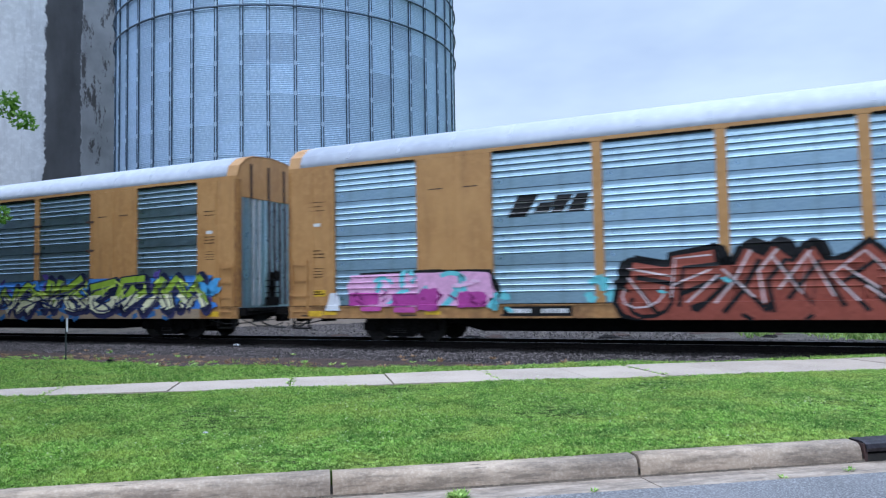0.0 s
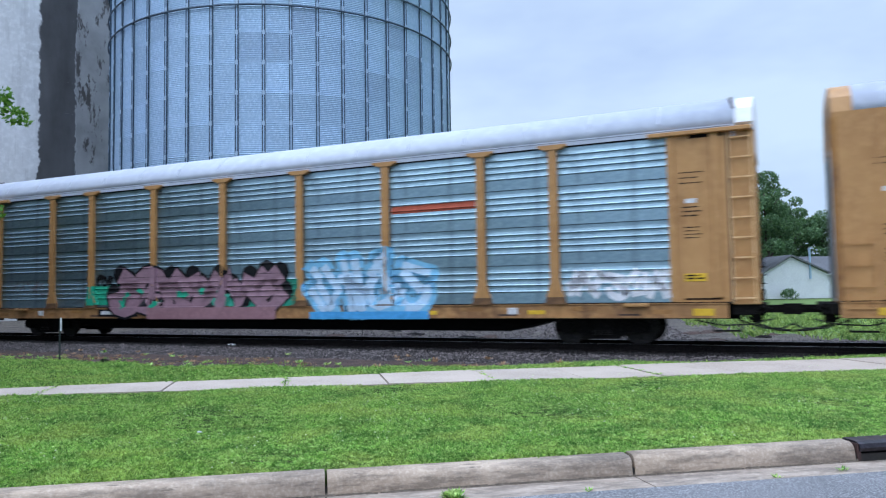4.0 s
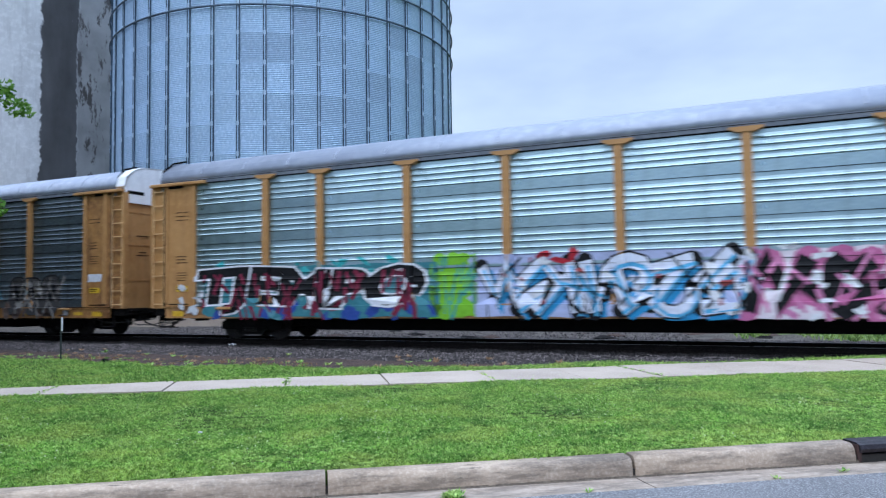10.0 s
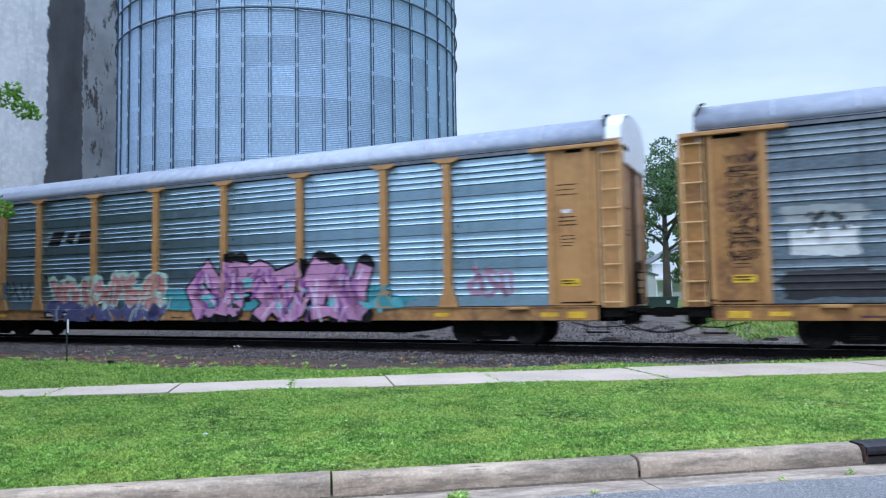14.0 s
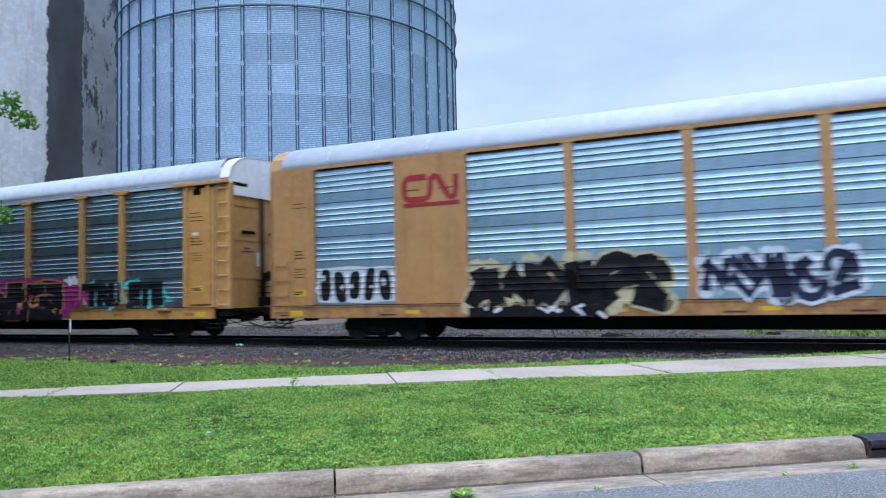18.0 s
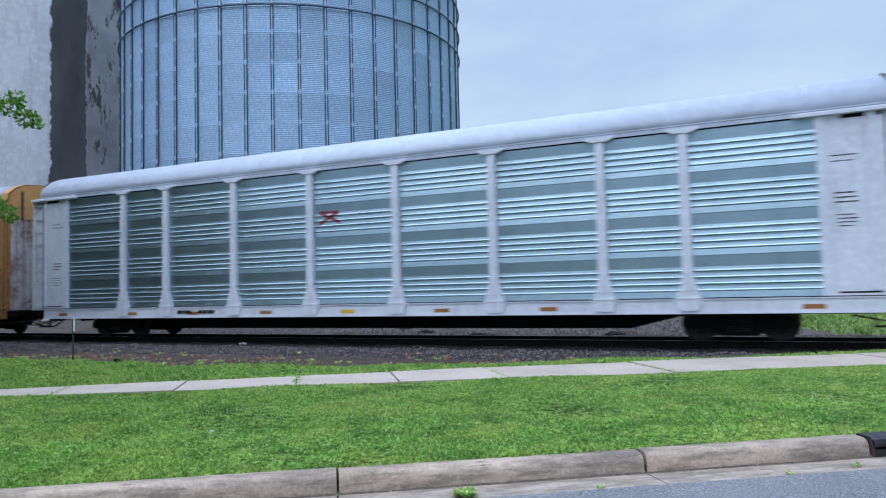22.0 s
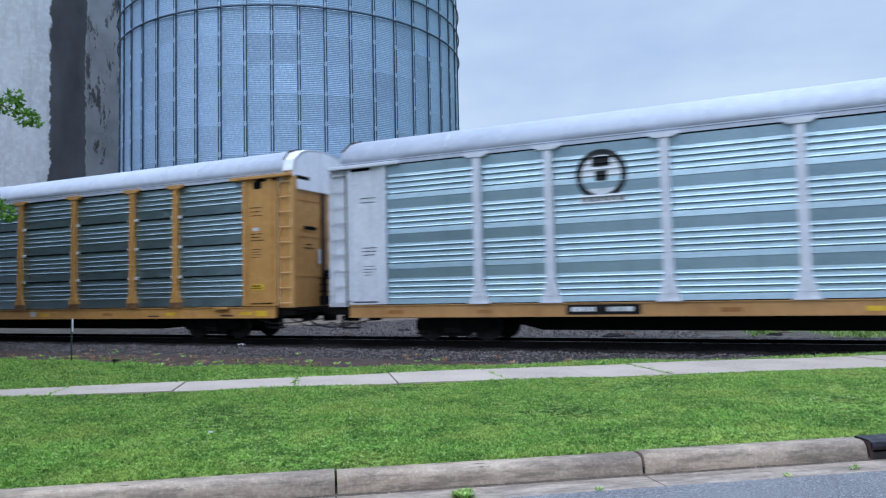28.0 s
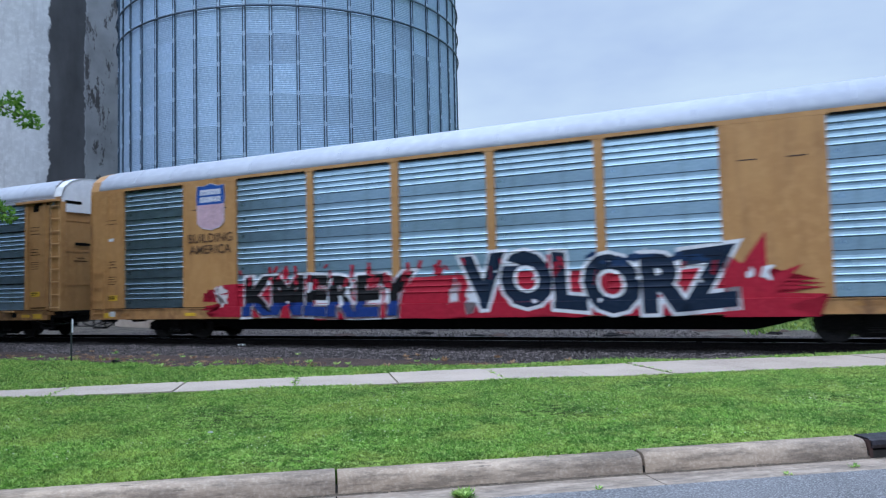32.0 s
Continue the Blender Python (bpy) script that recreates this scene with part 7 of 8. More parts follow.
loops = curl(-12.5, 3.45, 0.24, 0.42, -1.9, 2.6, 0.02) + curl(-12.72, 3.7, 0.16, 0.16, 0, 6.0, 0.02) + curl(-12.78, 4.0, 0.16, 0.1, -0.5, 2.8, 0.02) + curl(-12.74, 3.35, 0.05, 0.3, 1.5, 4.7, 0.018) + curl(-12.65, 2.75, 0.22, 0.22, 0.3, 2.8, 0.024) + curl(-12.6, 2.45, 0.26, 0.26, 0.2, 2.7, 0.024)
shapes(2, "teal scrawl and white smear on the end panel", (loops, (0.27, 0.46, 0.32)), ([cloud(-12.85, -11.97, 1.6, 1.8, 85, 0.3)], (0.6, 0.52, 0.46)), (slashes(-12.9, -12.0, 1.08, 1.5, 851, 26, 0.035, 0.3), (0.09, 0.05, 0.03)), (dabs(-12.3, -11.7, 1.1, 1.45, 852, 7, 0.12), (0.55, 0.55, 0.56)))

# fifth car
shapes(3, "black and dark red graffiti letters edged in white on teal", ([cloud(-11.4, -3.3, 0.68, 2.2, 91, 0.12)], (0.05, 0.2, 0.24)), (dabs(-11, -3.6, 0.75, 2.1, 92, 26, 0.22), (0.12, 0.3, 0.34)), (dabs(-11.6, -3.6, 0.68, 1.0, 921, 18, 0.2), (0.03, 0.07, 0.3)), (dabs(-11.2, -3.6, 1.9, 2.3, 922, 14, 0.16, 0.7), (0.06, 0.4, 0.42)), (word("TJEMPO", -11.9, -3.7, 0.66, 2.2, 0.095, 0.3, 0.08), WHITE), (word("TJEMPO", -11.9, -3.7, 0.66, 2.2, 0.055, 0.3, 0.08, reach=0.095), NIGHT), (slashes(-11.5, -4, 0.8, 2.0, 93, 60, 0.06, 0.3), (0.2, 0.02, 0.05)), (dabs(-12.4, -11.5, 0.8, 1.9, 931, 7, 0.13), (0.6, 0.62, 0.66)))
shapes(3, "lime green scrawled column", ([cloud(-3.6, -2.3, 0.7, 2.35, 94, 0.22)], (0.2, 0.48, 0.03)), (slashes(-3.5, -2.4, 0.8, 2.3, 95, 18, 0.03), (0.06, 0.3, 0.3)))
pale = (-2.2, 4.2, 0.78, 2.1, 98, 6)
shapes(3, "white and blue wild graffiti with red dabs", ([cloud(-2.4, 4.5, 0.68, 2.3, 96, 0.12)], (0.42, 0.46, 0.68)), (shift(wild(*pale, 0.2), 0.12, -0.14), (0.03, 0.26, 0.52)), (wild(*pale, 0.16, 0.045), NIGHT), (wild(*pale, 0.16), (0.7, 0.73, 0.86)), (shift(wild(*pale, 0.045), 0.06, -0.09), (0.1, 0.4, 0.66)), (slashes(-2.2, 4.3, 0.7, 2.2, 99, 22, 0.035, 0.6), NIGHT), (dabs(-1.0, 0.6, 2.05, 2.3, 101, 5, 0.2, 0.5), RED), (dabs(-2, 4.2, 0.8, 2.2, 102, 10, 0.09), (0.3, 0.06, 0.06)), (dabs(-1.8, 4.3, 0.8, 2.1, 103, 12, 0.13), WHITE))
shapes(3, "black and rose graffiti letters on white", ([cloud(4.0, 11.9, 0.66, 2.2, 104, 0.12)], (0.72, 0.64, 0.7)), (slashes(4.0, 11.8, 0.7, 2.2, 1041, 40, 0.1, 0.5), (0.55, 0.2, 0.38)), (wild(4.2, 11.6, 0.72, 2.1, 105, 6, 0.23, 0.05), (0.5, 0.14, 0.3)), (wild(4.2, 11.6, 0.72, 2.1, 105, 6, 0.19), NIGHT), (slashes(4.2, 11.6, 0.8, 2.1, 106, 44, 0.05, 0.4), (0.6, 0.22, 0.4)), (slashes(4.4, 11.8, 0.75, 2.1, 1061, 12, 0.045, 0.3), WHITE), (dabs(4.4, 11.8, 0.7, 2.0, 107, 26, 0.14, 0.7), WHITE), (dabs(4.2, 11.8, 1.95, 2.3, 1071, 14, 0.16, 0.6), WHITE))
shapes(3, "salmon pink sprayed bands", ([cloud(10.1, 11.2, 1.75, 2.4, 1081, 0.2), cloud(11.0, 11.75, 1.95, 2.5, 1082, 0.25)], (0.72, 0.3, 0.26)), (dabs(10.1, 11.7, 1.6, 2.4, 108, 10, 0.12, 0.5), (0.72, 0.42, 0.5)))

# sixth car
part("sign_panel", boxes((-8.95, -7.26, -1.64, -1.56, 2.95, 4.99)), GOLD, CARS[4], "gold panel behind a shield")
def shield(x0, x1, z0, z1):
    w, h = x1 - x0, z1 - z0
    return [(x0 + w * a, z0 + h * b) for a, b in ((0.5, 0), (0.8, 0.05), (0.97, 0.16), (0.97, 0.55), (1.0, 0.72), (0.93, 0.88), (0.97, 0.96), (0.78, 0.94), (0.5, 1.0), (0.22, 0.94), (0.03, 0.96), (0.07, 0.88), (0.0, 0.72), (0.03, 0.55), (0.03, 0.16), (0.2, 0.05))]
def shield_sign(i, x0, x1, z0, z1, pale, flat=None):
    h = z1 - z0
    top = [(x, max(z, z0 + 0.55 * h)) for x, z in shield(x0, x1, z0, z1)]
    w = x1 - x0
    shapes(i, "faded shield sign, blue above pink and white stripes", ([shield(x0 - 0.02, x1 + 0.02, z0 - 0.02, z1 + 0.02)], (0.5, 0.5, 0.56)), ([shield(x0, x1, z0, z1)], pale), ([top], (0.02, 0.09, 0.36)), ([[(x0 + w * 0.14 + k * w * 0.125, z0 + h * f), (x0 + w * 0.23 + k * w * 0.125, z0 + h * f), (x0 + w * 0.23 + k * w * 0.125, z0 + h * (f + 0.12)), (x0 + w * 0.14 + k * w * 0.125, z0 + h * (f + 0.12))] for f in (0.76, 0.6) for k in range(6)], WHITE),
           ([[(x0 + w * (0.14 + 0.15 * k), z0 + h * 0.12), (x0 + w * (0.17 + 0.15 * k), z0 + h * 0.12), (x0 + w * (0.17 + 0.15 * k), z0 + h * 0.5), (x0 + w * (0.14 + 0.15 * k), z0 + h * 0.5)] for k in range(6)], (0.6, 0.4, 0.42)), flat=flat)
shield_sign(4, -8.72, -7.5, 3.25, 4.85, (0.55, 0.36, 0.36), -1.64)
shapes(4, "white smudged patch", ([cloud(-11.4, -10.1, 2.05, 2.65, 111, 0.2)], (0.6, 0.62, 0.64)), ([cloud(-11.6, -9.9, 2.75, 3.15, 112, 0.25)], (0.3, 0.33, 0.34)), (slashes(-11.1, -10.3, 2.6, 3.0, 113, 9, 0.05, 0.3), (0.05, 0.055, 0.06)), (dabs(-11.3, -10.2, 2.2, 2.7, 1131, 8, 0.1), (0.55, 0.58, 0.6)))
shapes(4, "black soot patch", ([cloud(-11.6, -9.4, 1.12, 1.75, 110, 0.2)], (0.03, 0.03, 0.035)))
body, rim, holes = bubbles(-9.1, 1.45, 1.02, 2.2, 114, 11)
shapes(4, "faded grey graffiti with pale outlines", (body, (0.075, 0.068, 0.066)), (slashes(-9.0, 1.4, 1.1, 2.1, 115, 70, 0.05, 0.25), (0.16, 0.13, 0.12)), (holes, (0.025, 0.023, 0.026)), (slashes(-9.0, 1.4, 1.05, 1.75, 1151, 46, 0.035, 0.2), (0.2, 0.19, 0.19)), (rim, (0.25, 0.24, 0.25)), (dabs(-6.5, 1.2, 1.75, 2.15, 116, 7, 0.12), (0.2, 0.085, 0.06)))
shapes(4, "grey and salmon smears on the sill", (dabs(-8.6, 10.4, 0.68, 1.0, 1161, 30, 0.25, 0.7), (0.2, 0.14, 0.115)), (dabs(-4.6, 0.5, 0.8, 1.1, 1162, 5, 0.16, 0.6), (0.45, 0.24, 0.14)))
shapes(4, "white graffiti lettering", ([cloud(1.6, 4.55, 1.05, 2.0, 117, 0.12)], (0.42, 0.5, 0.52)), (wild(1.7, 4.4, 1.15, 1.9, 118, 5, 0.03), (0.12, 0.13, 0.14)), (slashes(1.7, 4.5, 1.1, 1.95, 119, 34, 0.06, 0.4), WHITE), (slashes(1.7, 4.5, 1.1, 1.9, 1191, 16, 0.03, 0.3), (0.1, 0.12, 0.13)), (dabs(1.8, 4.4, 1.1, 1.6, 1192, 6, 0.08), (0.45, 0.3, 0.26)))
shapes(4, "thin pale blue drawn loops", (wild(4.8, 7.5, 1.25, 2.2, 120, 3, 0.06), (0.13, 0.27, 0.36)))
blots_8 = dabs(8.2, 9.6, 0.9, 2.0, 1222, 9, 0.16)
body, rim, holes = bubbles(7.9, 10.6, 0.75, 2.15, 121, 3)
shapes(4, "grey and white graffiti over a post", (body, (0.075, 0.07, 0.07)), (slashes(8.0, 10.5, 0.8, 2.1, 122, 26, 0.06), (0.24, 0.22, 0.21)), (blots_8, (0.4, 0.38, 0.36)), (holes, NIGHT), (rim, (0.02, 0.02, 0.022)), (dabs(8.9, 9.3, 1.5, 1.8, 1221, 3, 0.14), (0.42, 0.46, 0.47)))
shapes(4, "black scrawled columns of marks on the end panel", ([q for k in range(9) for q in wild(-12.66, -11.98, 2.0 + 0.27 * k, 2.24 + 0.27 * k, 123 + k, 4, 0.013)], NIGHT))
shapes(4, "white sprayed patch on the end panel", ([cloud(12.05, 12.7, 1.88, 2.15, 127, 0.15)], WHITE))

# seventh car
shapes(5, "black slanted-bar emblem", ([[(-6.7, 3.27), (-6.1, 3.27), (-5.8, 3.78), (-6.4, 3.78)], [(-5.8, 3.4), (-5.45, 3.3), (-5.2, 3.7), (-5.6, 3.7)], [(-5.2, 3.3), (-4.5, 3.3), (-4.35, 3.72), (-5.05, 3.72)]], NIGHT), ([[(-6.7, 3.5), (-4.3, 3.48), (-4.3, 3.5), (-6.7, 3.53)]], GREY))
shapes(5, "salmon and mint graffiti lettering", (wild(-6.4, -1.1, 1.1, 2.05, 131, 6, 0.15, 0.07), (0.42, 0.6, 0.52)), (wild(-6.4, -1.1, 1.1, 2.05, 131, 6, 0.14), (0.5, 0.25, 0.24)), (wild(-6.6, -1.0, 0.64, 1.2, 132, 7, 0.13), (0.1, 0.1, 0.22)), (slashes(-6.4, -1.0, 0.7, 2.0, 133, 20, 0.03), (0.5, 0.6, 0.55)))
shapes(5, "large pink and violet graffiti with black outline", ([cloud(-1.0, 7.6, 0.95, 1.65, 134, 0.2)], (0.06, 0.26, 0.3)), (wild(0.1, 6.6, 0.72, 2.25, 135, 6, 0.26, 0.07), NIGHT), (wild(0.1, 6.6, 0.72, 2.25, 135, 6, 0.25), (0.5, 0.25, 0.42)), (slashes(0.2, 6.5, 0.8, 2.2, 136, 34, 0.06, 0.4), (0.27, 0.1, 0.3)), (dabs(0.3, 7.2, 0.9, 1.9, 137, 14, 0.12), (0.15, 0.45, 0.48)), (slashes(0.3, 6.6, 0.8, 2.1, 138, 16, 0.04), (0.66, 0.5, 0.66)))
shapes(5, "faint rose lettering", (wild(9.6, 10.85, 1.3, 2.05, 139, 3, 0.07), (0.34, 0.2, 0.28)))
shapes(5, "white splatter on the end panel", (dabs(-12.6, -12.0, 1.4, 2.0, 140, 7, 0.09), (0.6, 0.6, 0.64)))
shapes(5, "dark faded marks", (wild(-10.2, -7.5, 1.3, 2.0, 141, 4, 0.05), (0.1, 0.13, 0.14)))

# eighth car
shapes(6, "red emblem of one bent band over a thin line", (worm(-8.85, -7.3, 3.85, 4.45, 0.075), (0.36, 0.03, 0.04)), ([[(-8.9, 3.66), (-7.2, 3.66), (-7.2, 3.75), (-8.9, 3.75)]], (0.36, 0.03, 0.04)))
body, rim, holes = bubbles(-11.75, -9.3, 1.12, 2.0, 151, 5)
shapes(6, "black bubble lettering edged in white", ([cloud(-11.85, -9.15, 1.08, 2.1, 1511, 0.08)], (0.62, 0.66, 0.72)), ([[(a + (c - a) * 0.28, b) for a, b in q for c in (sum(p[0] for p in q) / len(q),)] for q in body], NIGHT), (holes[::2], (0.62, 0.66, 0.72)))
shapes(6, "black graffiti lettering with cream edges", (wild(-6.9, -2.0, 0.95, 2.0, 152, 6, 0.22, 0.06), (0.55, 0.48, 0.3)), (wild(-6.9, -2.0, 0.95, 2.0, 152, 6, 0.21), NIGHT), ([[(-7.0, 0.66), (-3.4, 0.66), (-3.4, 0.95), (-7.0, 0.9)]], NIGHT), (slashes(-6.9, -3.4, 0.68, 0.95, 153, 10, 0.04), WHITE))
shapes(6, "black and pale blue angular lettering", (wild(-1.2, 1.9, 1.05, 2.0, 154, 5, 0.13, 0.06), (0.6, 0.66, 0.76)), (wild(-1.2, 1.9, 1.05, 2.0, 154, 5, 0.1), (0.02, 0.025, 0.06)))
sand = (7.3, 11.6, 0.95, 2.05, 156, 4)
shapes(6, "sand yellow graffiti with black shadow", (shift(wild(*sand, 0.2, 0.05), 0.1, -0.1), (0.05, 0.045, 0.04)), (wild(*sand, 0.2, 0.05), (0.16, 0.13, 0.1)), (wild(*sand, 0.19), (0.58, 0.5, 0.19)), (shift(wild(*sand, 0.03), 0.06, -0.08), (0.14, 0.11, 0.06)), (shift(wild(*sand, 0.02), -0.06, 0.06), (0.72, 0.68, 0.42)))

# ninth car
def fat_words(swell):
    return word("SCARS", -11.3, -3.0, 0.66, 2.02, swell, 0.1, 0.04, reach=0.13) + word("TANG", -2.5, 6.2, 0.66, 2.12, swell, 0.1, 0.04, reach=0.13)
shapes(7, "long black graffiti letters edged in orange on magenta", ([cloud(-11.7, 7.4, 0.7, 2.2, 161, 0.06)], (0.3, 0.03, 0.17)), (fat_words(0.13), (0.5, 0.22, 0.09)), (fat_words(0.1), NIGHT), ([[(-11.0, 0.66), (6.2, 0.66), (6.2, 0.88), (-11.0, 0.85)]], NIGHT), (slashes(-11.0, 6.0, 0.8, 2.0, 1622, 12, 0.03, 0.25), (0.5, 0.24, 0.1)), (dabs(-11, 6, 0.72, 1.0, 1621, 16, 0.1, 0.7), (0.45, 0.2, 0.08)), (dabs(-10.6, 6, 1.1, 1.7, 1623, 14, 0.12, 0.7), (0.32, 0.05, 0.2)), (dabs(-11.9, -11.5, 1.85, 2.05, 163, 3, 0.2, 0.7), (0.66, 0.58, 0.7)), (dabs(-3.1, -2.2, 1.9, 2.3, 164, 6, 0.18, 0.7), (0.7, 0.55, 0.72)), (dabs(6.3, 7.1, 1.95, 2.2, 1651, 4, 0.2, 0.7), WHITE))
shapes(7, "black letters on a turquoise patch", (dabs(7.0, 11.0, 1.15, 1.85, 166, 22, 0.24), (0.12, 0.55, 0.55)), (word("TRU ETE", 7.2, 10.9, 1.1, 1.9, 0.1), NIGHT))
shapes(7, "blue and white abstract sprayed blot", ([cloud(-12.7, -11.85, 0.95, 1.5, 167, 0.2)], (0.4, 0.62, 0.68)), (dabs(-12.6, -12.0, 1.0, 1.4, 168, 6, 0.12), (0.05, 0.3, 0.5)), ([cloud(-12.35, -12.1, 1.5, 1.9, 169, 0.3)], (0.6, 0.6, 0.5)), (dabs(-12.7, -11.9, 0.9, 1.5, 170, 4, 0.09), WHITE))
def bracket_emblem(i, x0, x1, z0, z1, colour):
    zm = (z0 + z1) / 2
    shapes(i, "black emblem of three blocks between brackets", ([[(x0 + (x1 - x0) * (0.22 + 0.2 * k), zm - 0.13), (x0 + (x1 - x0) * (0.38 + 0.2 * k), zm - 0.13), (x0 + (x1 - x0) * (0.4 + 0.2 * k), zm + 0.13), (x0 + (x1 - x0) * (0.24 + 0.2 * k), zm + 0.13)] for k in range(3)]
           + stroke([(x0 + 0.2, z0), (x0, z0 + 0.05), (x0, z1 - 0.05), (x0 + 0.2, z1)], 0.035) + stroke([(x1 - 0.2, z0), (x1, z0 + 0.05), (x1, z1 - 0.05), (x1 - 0.2, z1)], 0.035), colour))
bracket_emblem(7, -6.35, -4.9, 3.18, 3.8, NIGHT)

# tenth car
shapes(8, "brown-red painted cross", (stroke([(-1.15, 3.32), (-0.45, 3.68)], 0.045) + stroke([(-1.1, 3.66), (-0.42, 3.36)], 0.045) + stroke([(-1.15, 3.68), (-0.5, 3.66)], 0.035), (0.24, 0.05, 0.06)))
# eleventh car
bracket_emblem(9, -6.45, -4.9, 3.14, 3.86, NIGHT)
shapes(9, "lime green round blot with red and white dabs", ([cloud(2.08, 3.48, 0.94, 1.9, 171, 0.07), cloud(2.42, 2.68, 1.75, 2.04, 172, 0.1), cloud(2.85, 3.11, 1.75, 2.03, 173, 0.1)], (0.02, 0.05, 0.02)), ([cloud(2.12, 3.44, 0.98, 1.85, 171, 0.07), cloud(2.46, 2.64, 1.75, 2.0, 172, 0.1), cloud(2.89, 3.07, 1.75, 1.99, 173, 0.1)], (0.36, 0.7, 0.1)),
       (slashes(2.2, 3.35, 1.05, 1.75, 1731, 9, 0.04), (0.16, 0.42, 0.06)), ([cloud(2.44, 2.68, 1.68, 1.8, 174, 0.15), cloud(2.75, 2.98, 1.68, 1.8, 1741, 0.15)], WHITE), ([cloud(2.38, 3.0, 1.12, 1.3, 179, 0.1)], (0.3, 0.04, 0.04)), ([cloud(3.06, 3.34, 1.12, 1.28, 1742, 0.2)], WHITE))
shapes(9, "pale pink and grey smeared patch", ([cloud(-1.2, -0.24, 1.05, 1.9, 175, 0.1)], (0.3, 0.27, 0.26)), ([cloud(-1.25, -0.26, 0.63, 1.0, 1751, 0.08)], (0.32, 0.29, 0.27)), (slashes(-1.15, -0.3, 1.1, 1.8, 1752, 12, 0.035, 0.1), (0.2, 0.2, 0.21)), ([cloud(-1.25, -0.92, 1.25, 1.42, 176, 0.2), cloud(-0.62, -0.2, 1.22, 1.4, 1761, 0.2), cloud(-1.7, -1.2, 0.66, 0.85, 1762, 0.25)], (0.6, 0.48, 0.5)), (dabs(0.0, 0.35, 1.1, 1.5, 1763, 5, 0.1), (0.16, 0.09, 0.12)))
shapes(9, "thin green scrawl", (wild(3.8, 4.8, 1.47, 1.76, 177, 4, 0.03), (0.22, 0.45, 0.08)), (wild(3.82, 5.15, 1.0, 1.28, 178, 5, 0.03), (0.2, 0.4, 0.1)))
part("sill_placard", boxes((5.74, 6.15, -1.63, -1.62, 0.7, 0.9)), PLATE, CARS[9], "white framed plate")
part("placard_face", boxes((5.79, 6.1, -1.634, -1.63, 0.73, 0.87)), INK, CARS[9], "dark face of the plate")
# twelfth car
shapes(10, "round black emblem over a white plate of bars", ([arc(-5.8, 4.1, 0.56, 0.56, 0, 360, 24)[:-1]], (0.68, 0.7, 0.74)), (stroke(arc(-5.8, 4.1, 0.56, 0.56, 0, 360, 24), 0.07), (0.02, 0.022, 0.024)), ([cloud(-6.02, -5.58, 4.3, 4.55, 181, 0.1)], NIGHT), ([cloud(-5.95, -5.65, 3.95, 4.2, 182, 0.1)], NIGHT), ([[(-6.35, 3.4), (-5.25, 3.4), (-5.25, 3.62), (-6.35, 3.62)]], (0.68, 0.7, 0.74)), ([[(-6.3 + 0.18 * k, 3.45), (-6.16 + 0.18 * k, 3.45), (-6.16 + 0.18 * k, 3.56), (-6.3 + 0.18 * k, 3.56)] for k in range(6)], (0.2, 0.21, 0.21)))
shapes(10, "brown-red painted cross", (stroke([(4.55, 3.22), (5.85, 3.68)], 0.07) + stroke([(4.6, 3.66), (5.8, 3.25)], 0.07) + stroke([(4.5, 3.68), (5.9, 3.66)], 0.04), (0.24, 0.05, 0.06)))
# thirteenth car
shapes(11, "black emblem of three slanted blocks", ([[(-6.55 + 0.52 * k, 3.3), (-6.1 + 0.52 * k, 3.3), (-6.0 + 0.52 * k, 3.82), (-6.45 + 0.52 * k, 3.82)] for k in range(3)], NIGHT))
# fourteenth car
shield_sign(12, -8.6, -7.45, 3.45, 4.9, (0.62, 0.42, 0.5))
shapes(12, "dark brown painted slogan", (word("BUILDING", -8.95, -7.15, 3.06, 3.34, 0.01), (0.09, 0.05, 0.03)), (word("AMERICA", -8.9, -7.2, 2.7, 2.98, 0.01), (0.09, 0.05, 0.03)))
shapes(12, "red spray with flame-like spikes", ([cloud(-7.7, 8.2, 0.66, 1.75, 191, 0.06, 0.12, 90)], (0.4, 0.012, 0.035)), ([[(7.0, 0.62), (8.9, 0.62), (8.2, 0.85), (9.1, 1.1), (8.0, 1.15), (8.6, 1.75), (7.9, 1.5), (7.9, 2.5), (7.4, 1.8), (7.0, 2.1)]], (0.4, 0.012, 0.035)), (slashes(-7, 7, 1.5, 2.2, 192, 50, 0.05, 0.15), (0.4, 0.012, 0.035)), (dabs(-8.0, -7.3, 1.2, 1.6, 193, 5, 0.16), (0.66, 0.6, 0.6)))
shapes(12, "black, white and blue graffiti lettering", (word("KMEREY", -6.8, -0.7, 0.64, 1.98, 0.1, 0.05, 0.04), WHITE), (word("KMEREY", -6.8, -0.7, 0.64, 1.98, 0.045, 0.05, 0.04, reach=0.1), NIGHT), (below(word("KMEREY", -6.8, -0.7, 0.64, 1.98, 0.045, 0.05, 0.04, reach=0.1), 1.12), (0.012, 0.04, 0.2)), (slashes(-6.6, -0.9, 1.1, 1.8, 195, 9, 0.05, 0.12), WHITE))
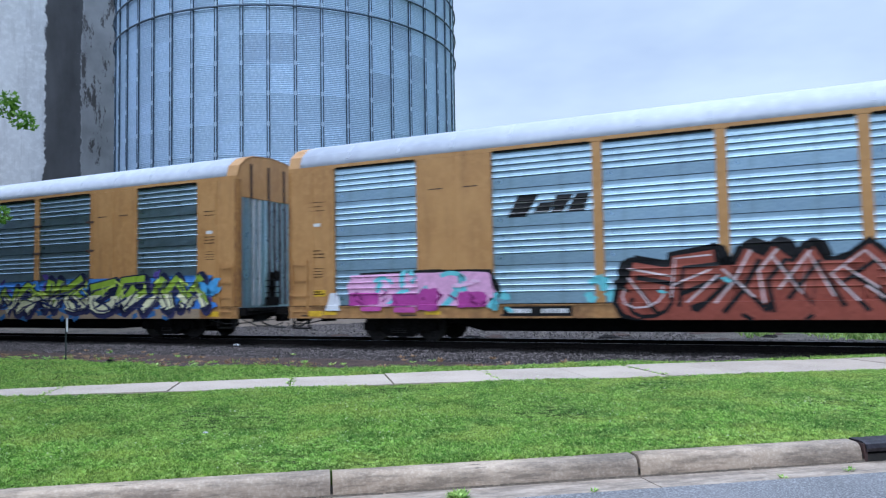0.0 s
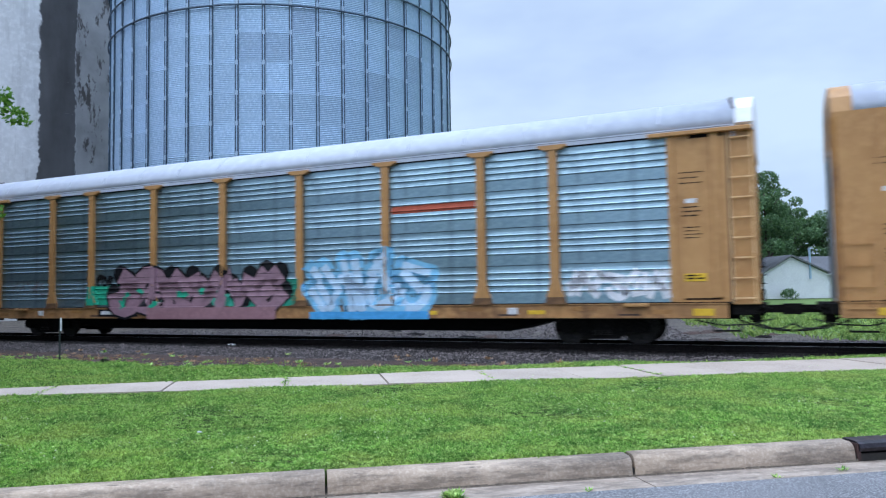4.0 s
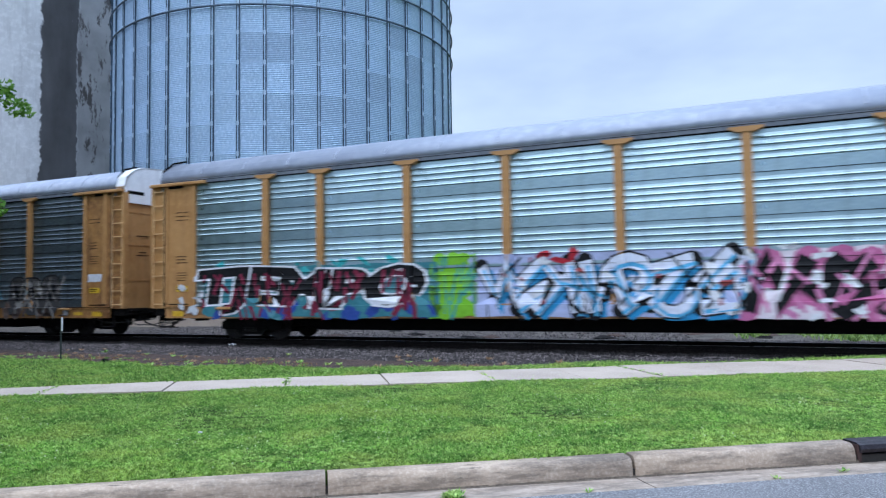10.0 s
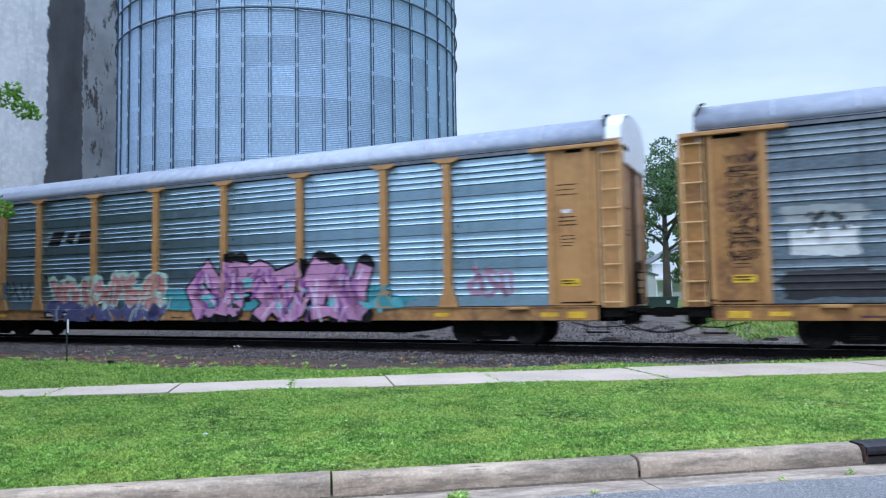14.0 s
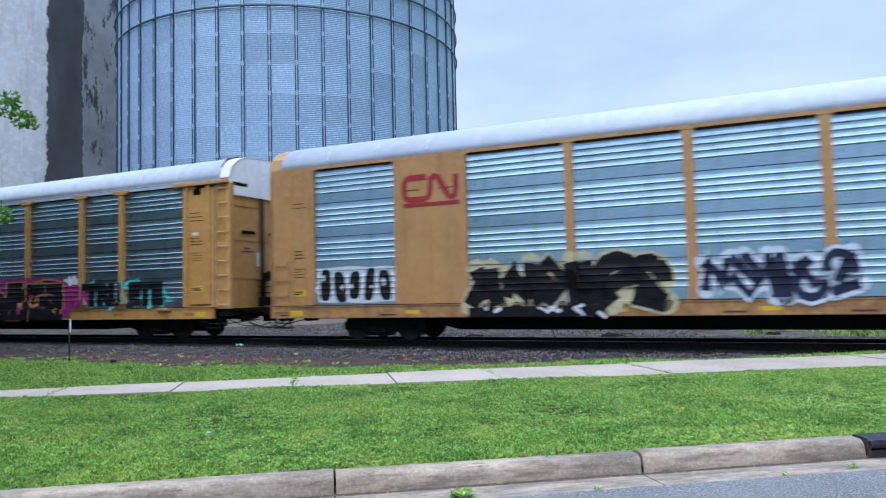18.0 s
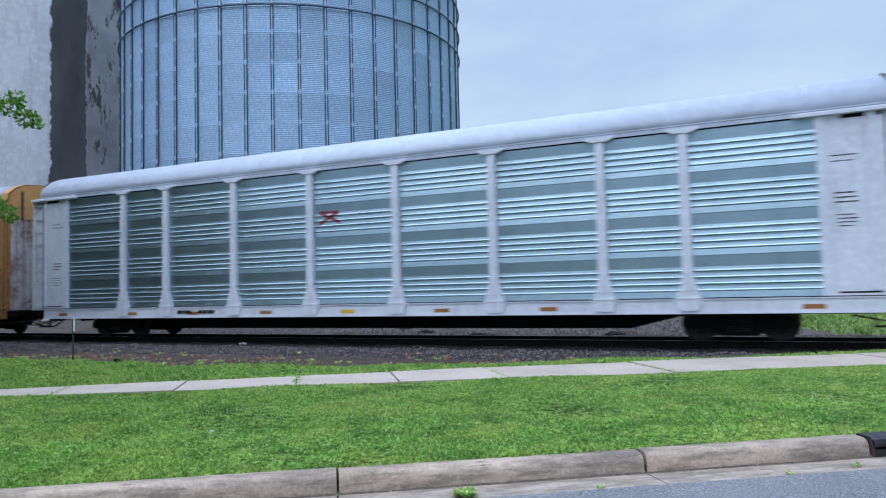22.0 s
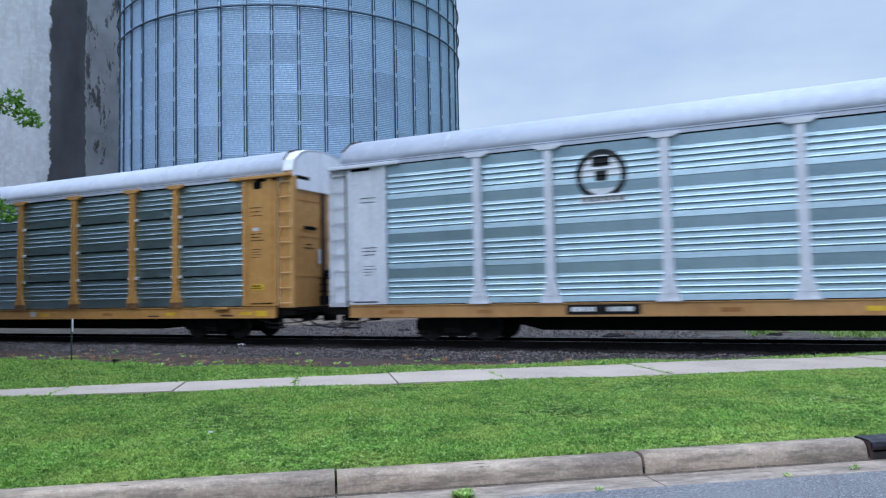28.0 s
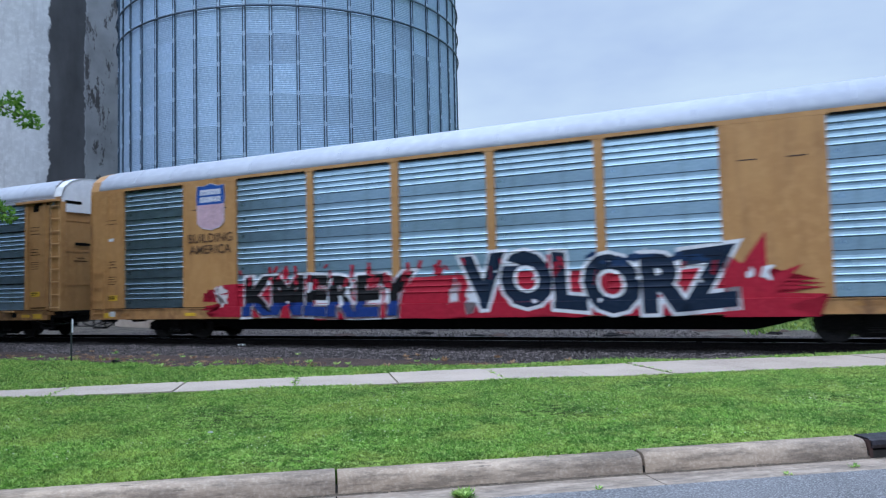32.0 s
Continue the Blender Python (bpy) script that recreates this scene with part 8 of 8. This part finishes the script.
shapes(12, "large dark blue graffiti letters edged in white", (dabs(0.2, 1.2, 0.9, 1.4, 196, 6, 0.2), WHITE), (word("VOLORZ", 0.4, 7.5, 0.7, 2.32, 0.105, -0.1, 0.1), WHITE), (word("VOLORZ", 0.4, 7.5, 0.7, 2.32, 0.055, -0.1, 0.1, reach=0.105), (0.006, 0.017, 0.042)), (dabs(1.6, 6.6, 1.9, 2.25, 197, 8, 0.18, 0.6), (0.01, 0.035, 0.1)), (dabs(1.2, 7.2, 0.9, 2.2, 198, 8, 0.07), WHITE), (dabs(7.3, 8.0, 1.4, 1.8, 199, 4, 0.12), WHITE))

# ---------------------------------------------------------------- what moves
# how far the train has come, in metres, and the middle of each car on it
TRAVEL = [(0, -0.16), (0.3, 2.85), (1, 10.31), (1.5, 15.92), (2, 21.53), (2.5, 27.00), (3, 32.45), (3.5, 37.70), (4.5, 48.45), (5.5, 59.38), (6, 64.86), (6.5, 70.55), (7, 76.22), (7.5, 81.60), (8, 86.97), (8.5, 92.76), (9, 98.48), (9.5, 104.06), (10, 109.60), (10.5, 115.18), (11, 120.75), (11.5, 126.36), (12, 132.01), (12.5, 137.52), (13, 142.90), (13.5, 148.88), (14, 154.60), (14.5, 160.33), (15.5, 171.77), (16.5, 183.14), (17, 188.78), (17.5, 194.28), (18, 199.88), (18.5, 205.92), (19, 211.88), (19.5, 217.54), (20, 223.06), (20.5, 229.09), (21, 235.01), (21.5, 240.81), (22, 246.58), (22.5, 252.37), (23, 258.19), (23.5, 264.01), (24, 269.85), (24.5, 275.52), (25, 281.13), (25.5, 286.93), (26.5, 298.61), (27.5, 310.67), (28, 317.03), (28.5, 323.01), (29, 328.88), (29.5, 334.65), (30, 340.71), (30.5, 346.74), (31, 352.62), (31.5, 358.70), (32, 364.39)]
MIDDLES = {-1: 8.58, 0: -20.24, 1: -48.90, 2: -77.59, 3: -106.25, 4: -134.87, 5: -163.54, 6: -192.22, 7: -220.91, 8: -249.58, 9: -278.26, 10: -307.07, 11: -335.73, 12: -364.53, 13: -393.19}


def travel(t):
    for (t0, s0), (t1, s1) in zip(TRAVEL, TRAVEL[1:]):
        if t <= t1:
            return s0 + (s1 - s0) * (t - t0) / (t1 - t0)
    return TRAVEL[-1][1]


def motions():
    for i, car in CARS.items():
        walk(car, [(t, track_pose(MIDDLES[i] + s, 0)) for t, s in TRAVEL])
    # the wheels roll while their car passes
    for wheel, i, ax in WHEELSETS:
        rows, t = [], 0.0
        near = [k / 20 for k in range(641) if -30 < MIDDLES[i] + travel(k / 20) < 26]
        if not near:
            near = [0.0]
        s0 = travel(near[0])
        for t in sorted({0.0, 32.0, *near}):
            roll = (travel(min(max(t, near[0]), near[-1])) - s0) / 0.42
            rows.append((t, Matrix.Translation((ax, 0, 0.42)) @ Matrix.Rotation(roll, 4, "Y")))
        walk(wheel, rows)
    # branches sway
    for k, (twig, at) in enumerate(twigs):
        lift = ((0, 0.0), (3.5, 0.03), (6, 0.03), (9, 0.06), (12, 0.26), (13, 0.17), (14.4, 0.12), (17, 0.03), (20, 0.02), (25, 0.02), (28, 0.04), (32, 0.03))
        walk(twig, [(t, Matrix.Translation(at + Vector((0.02 * math.sin(t), 0, d * (1 - 0.5 * k)))) @ Matrix.Rotation(-d * 0.4, 4, "Y")) for t, d in lift])


motions()
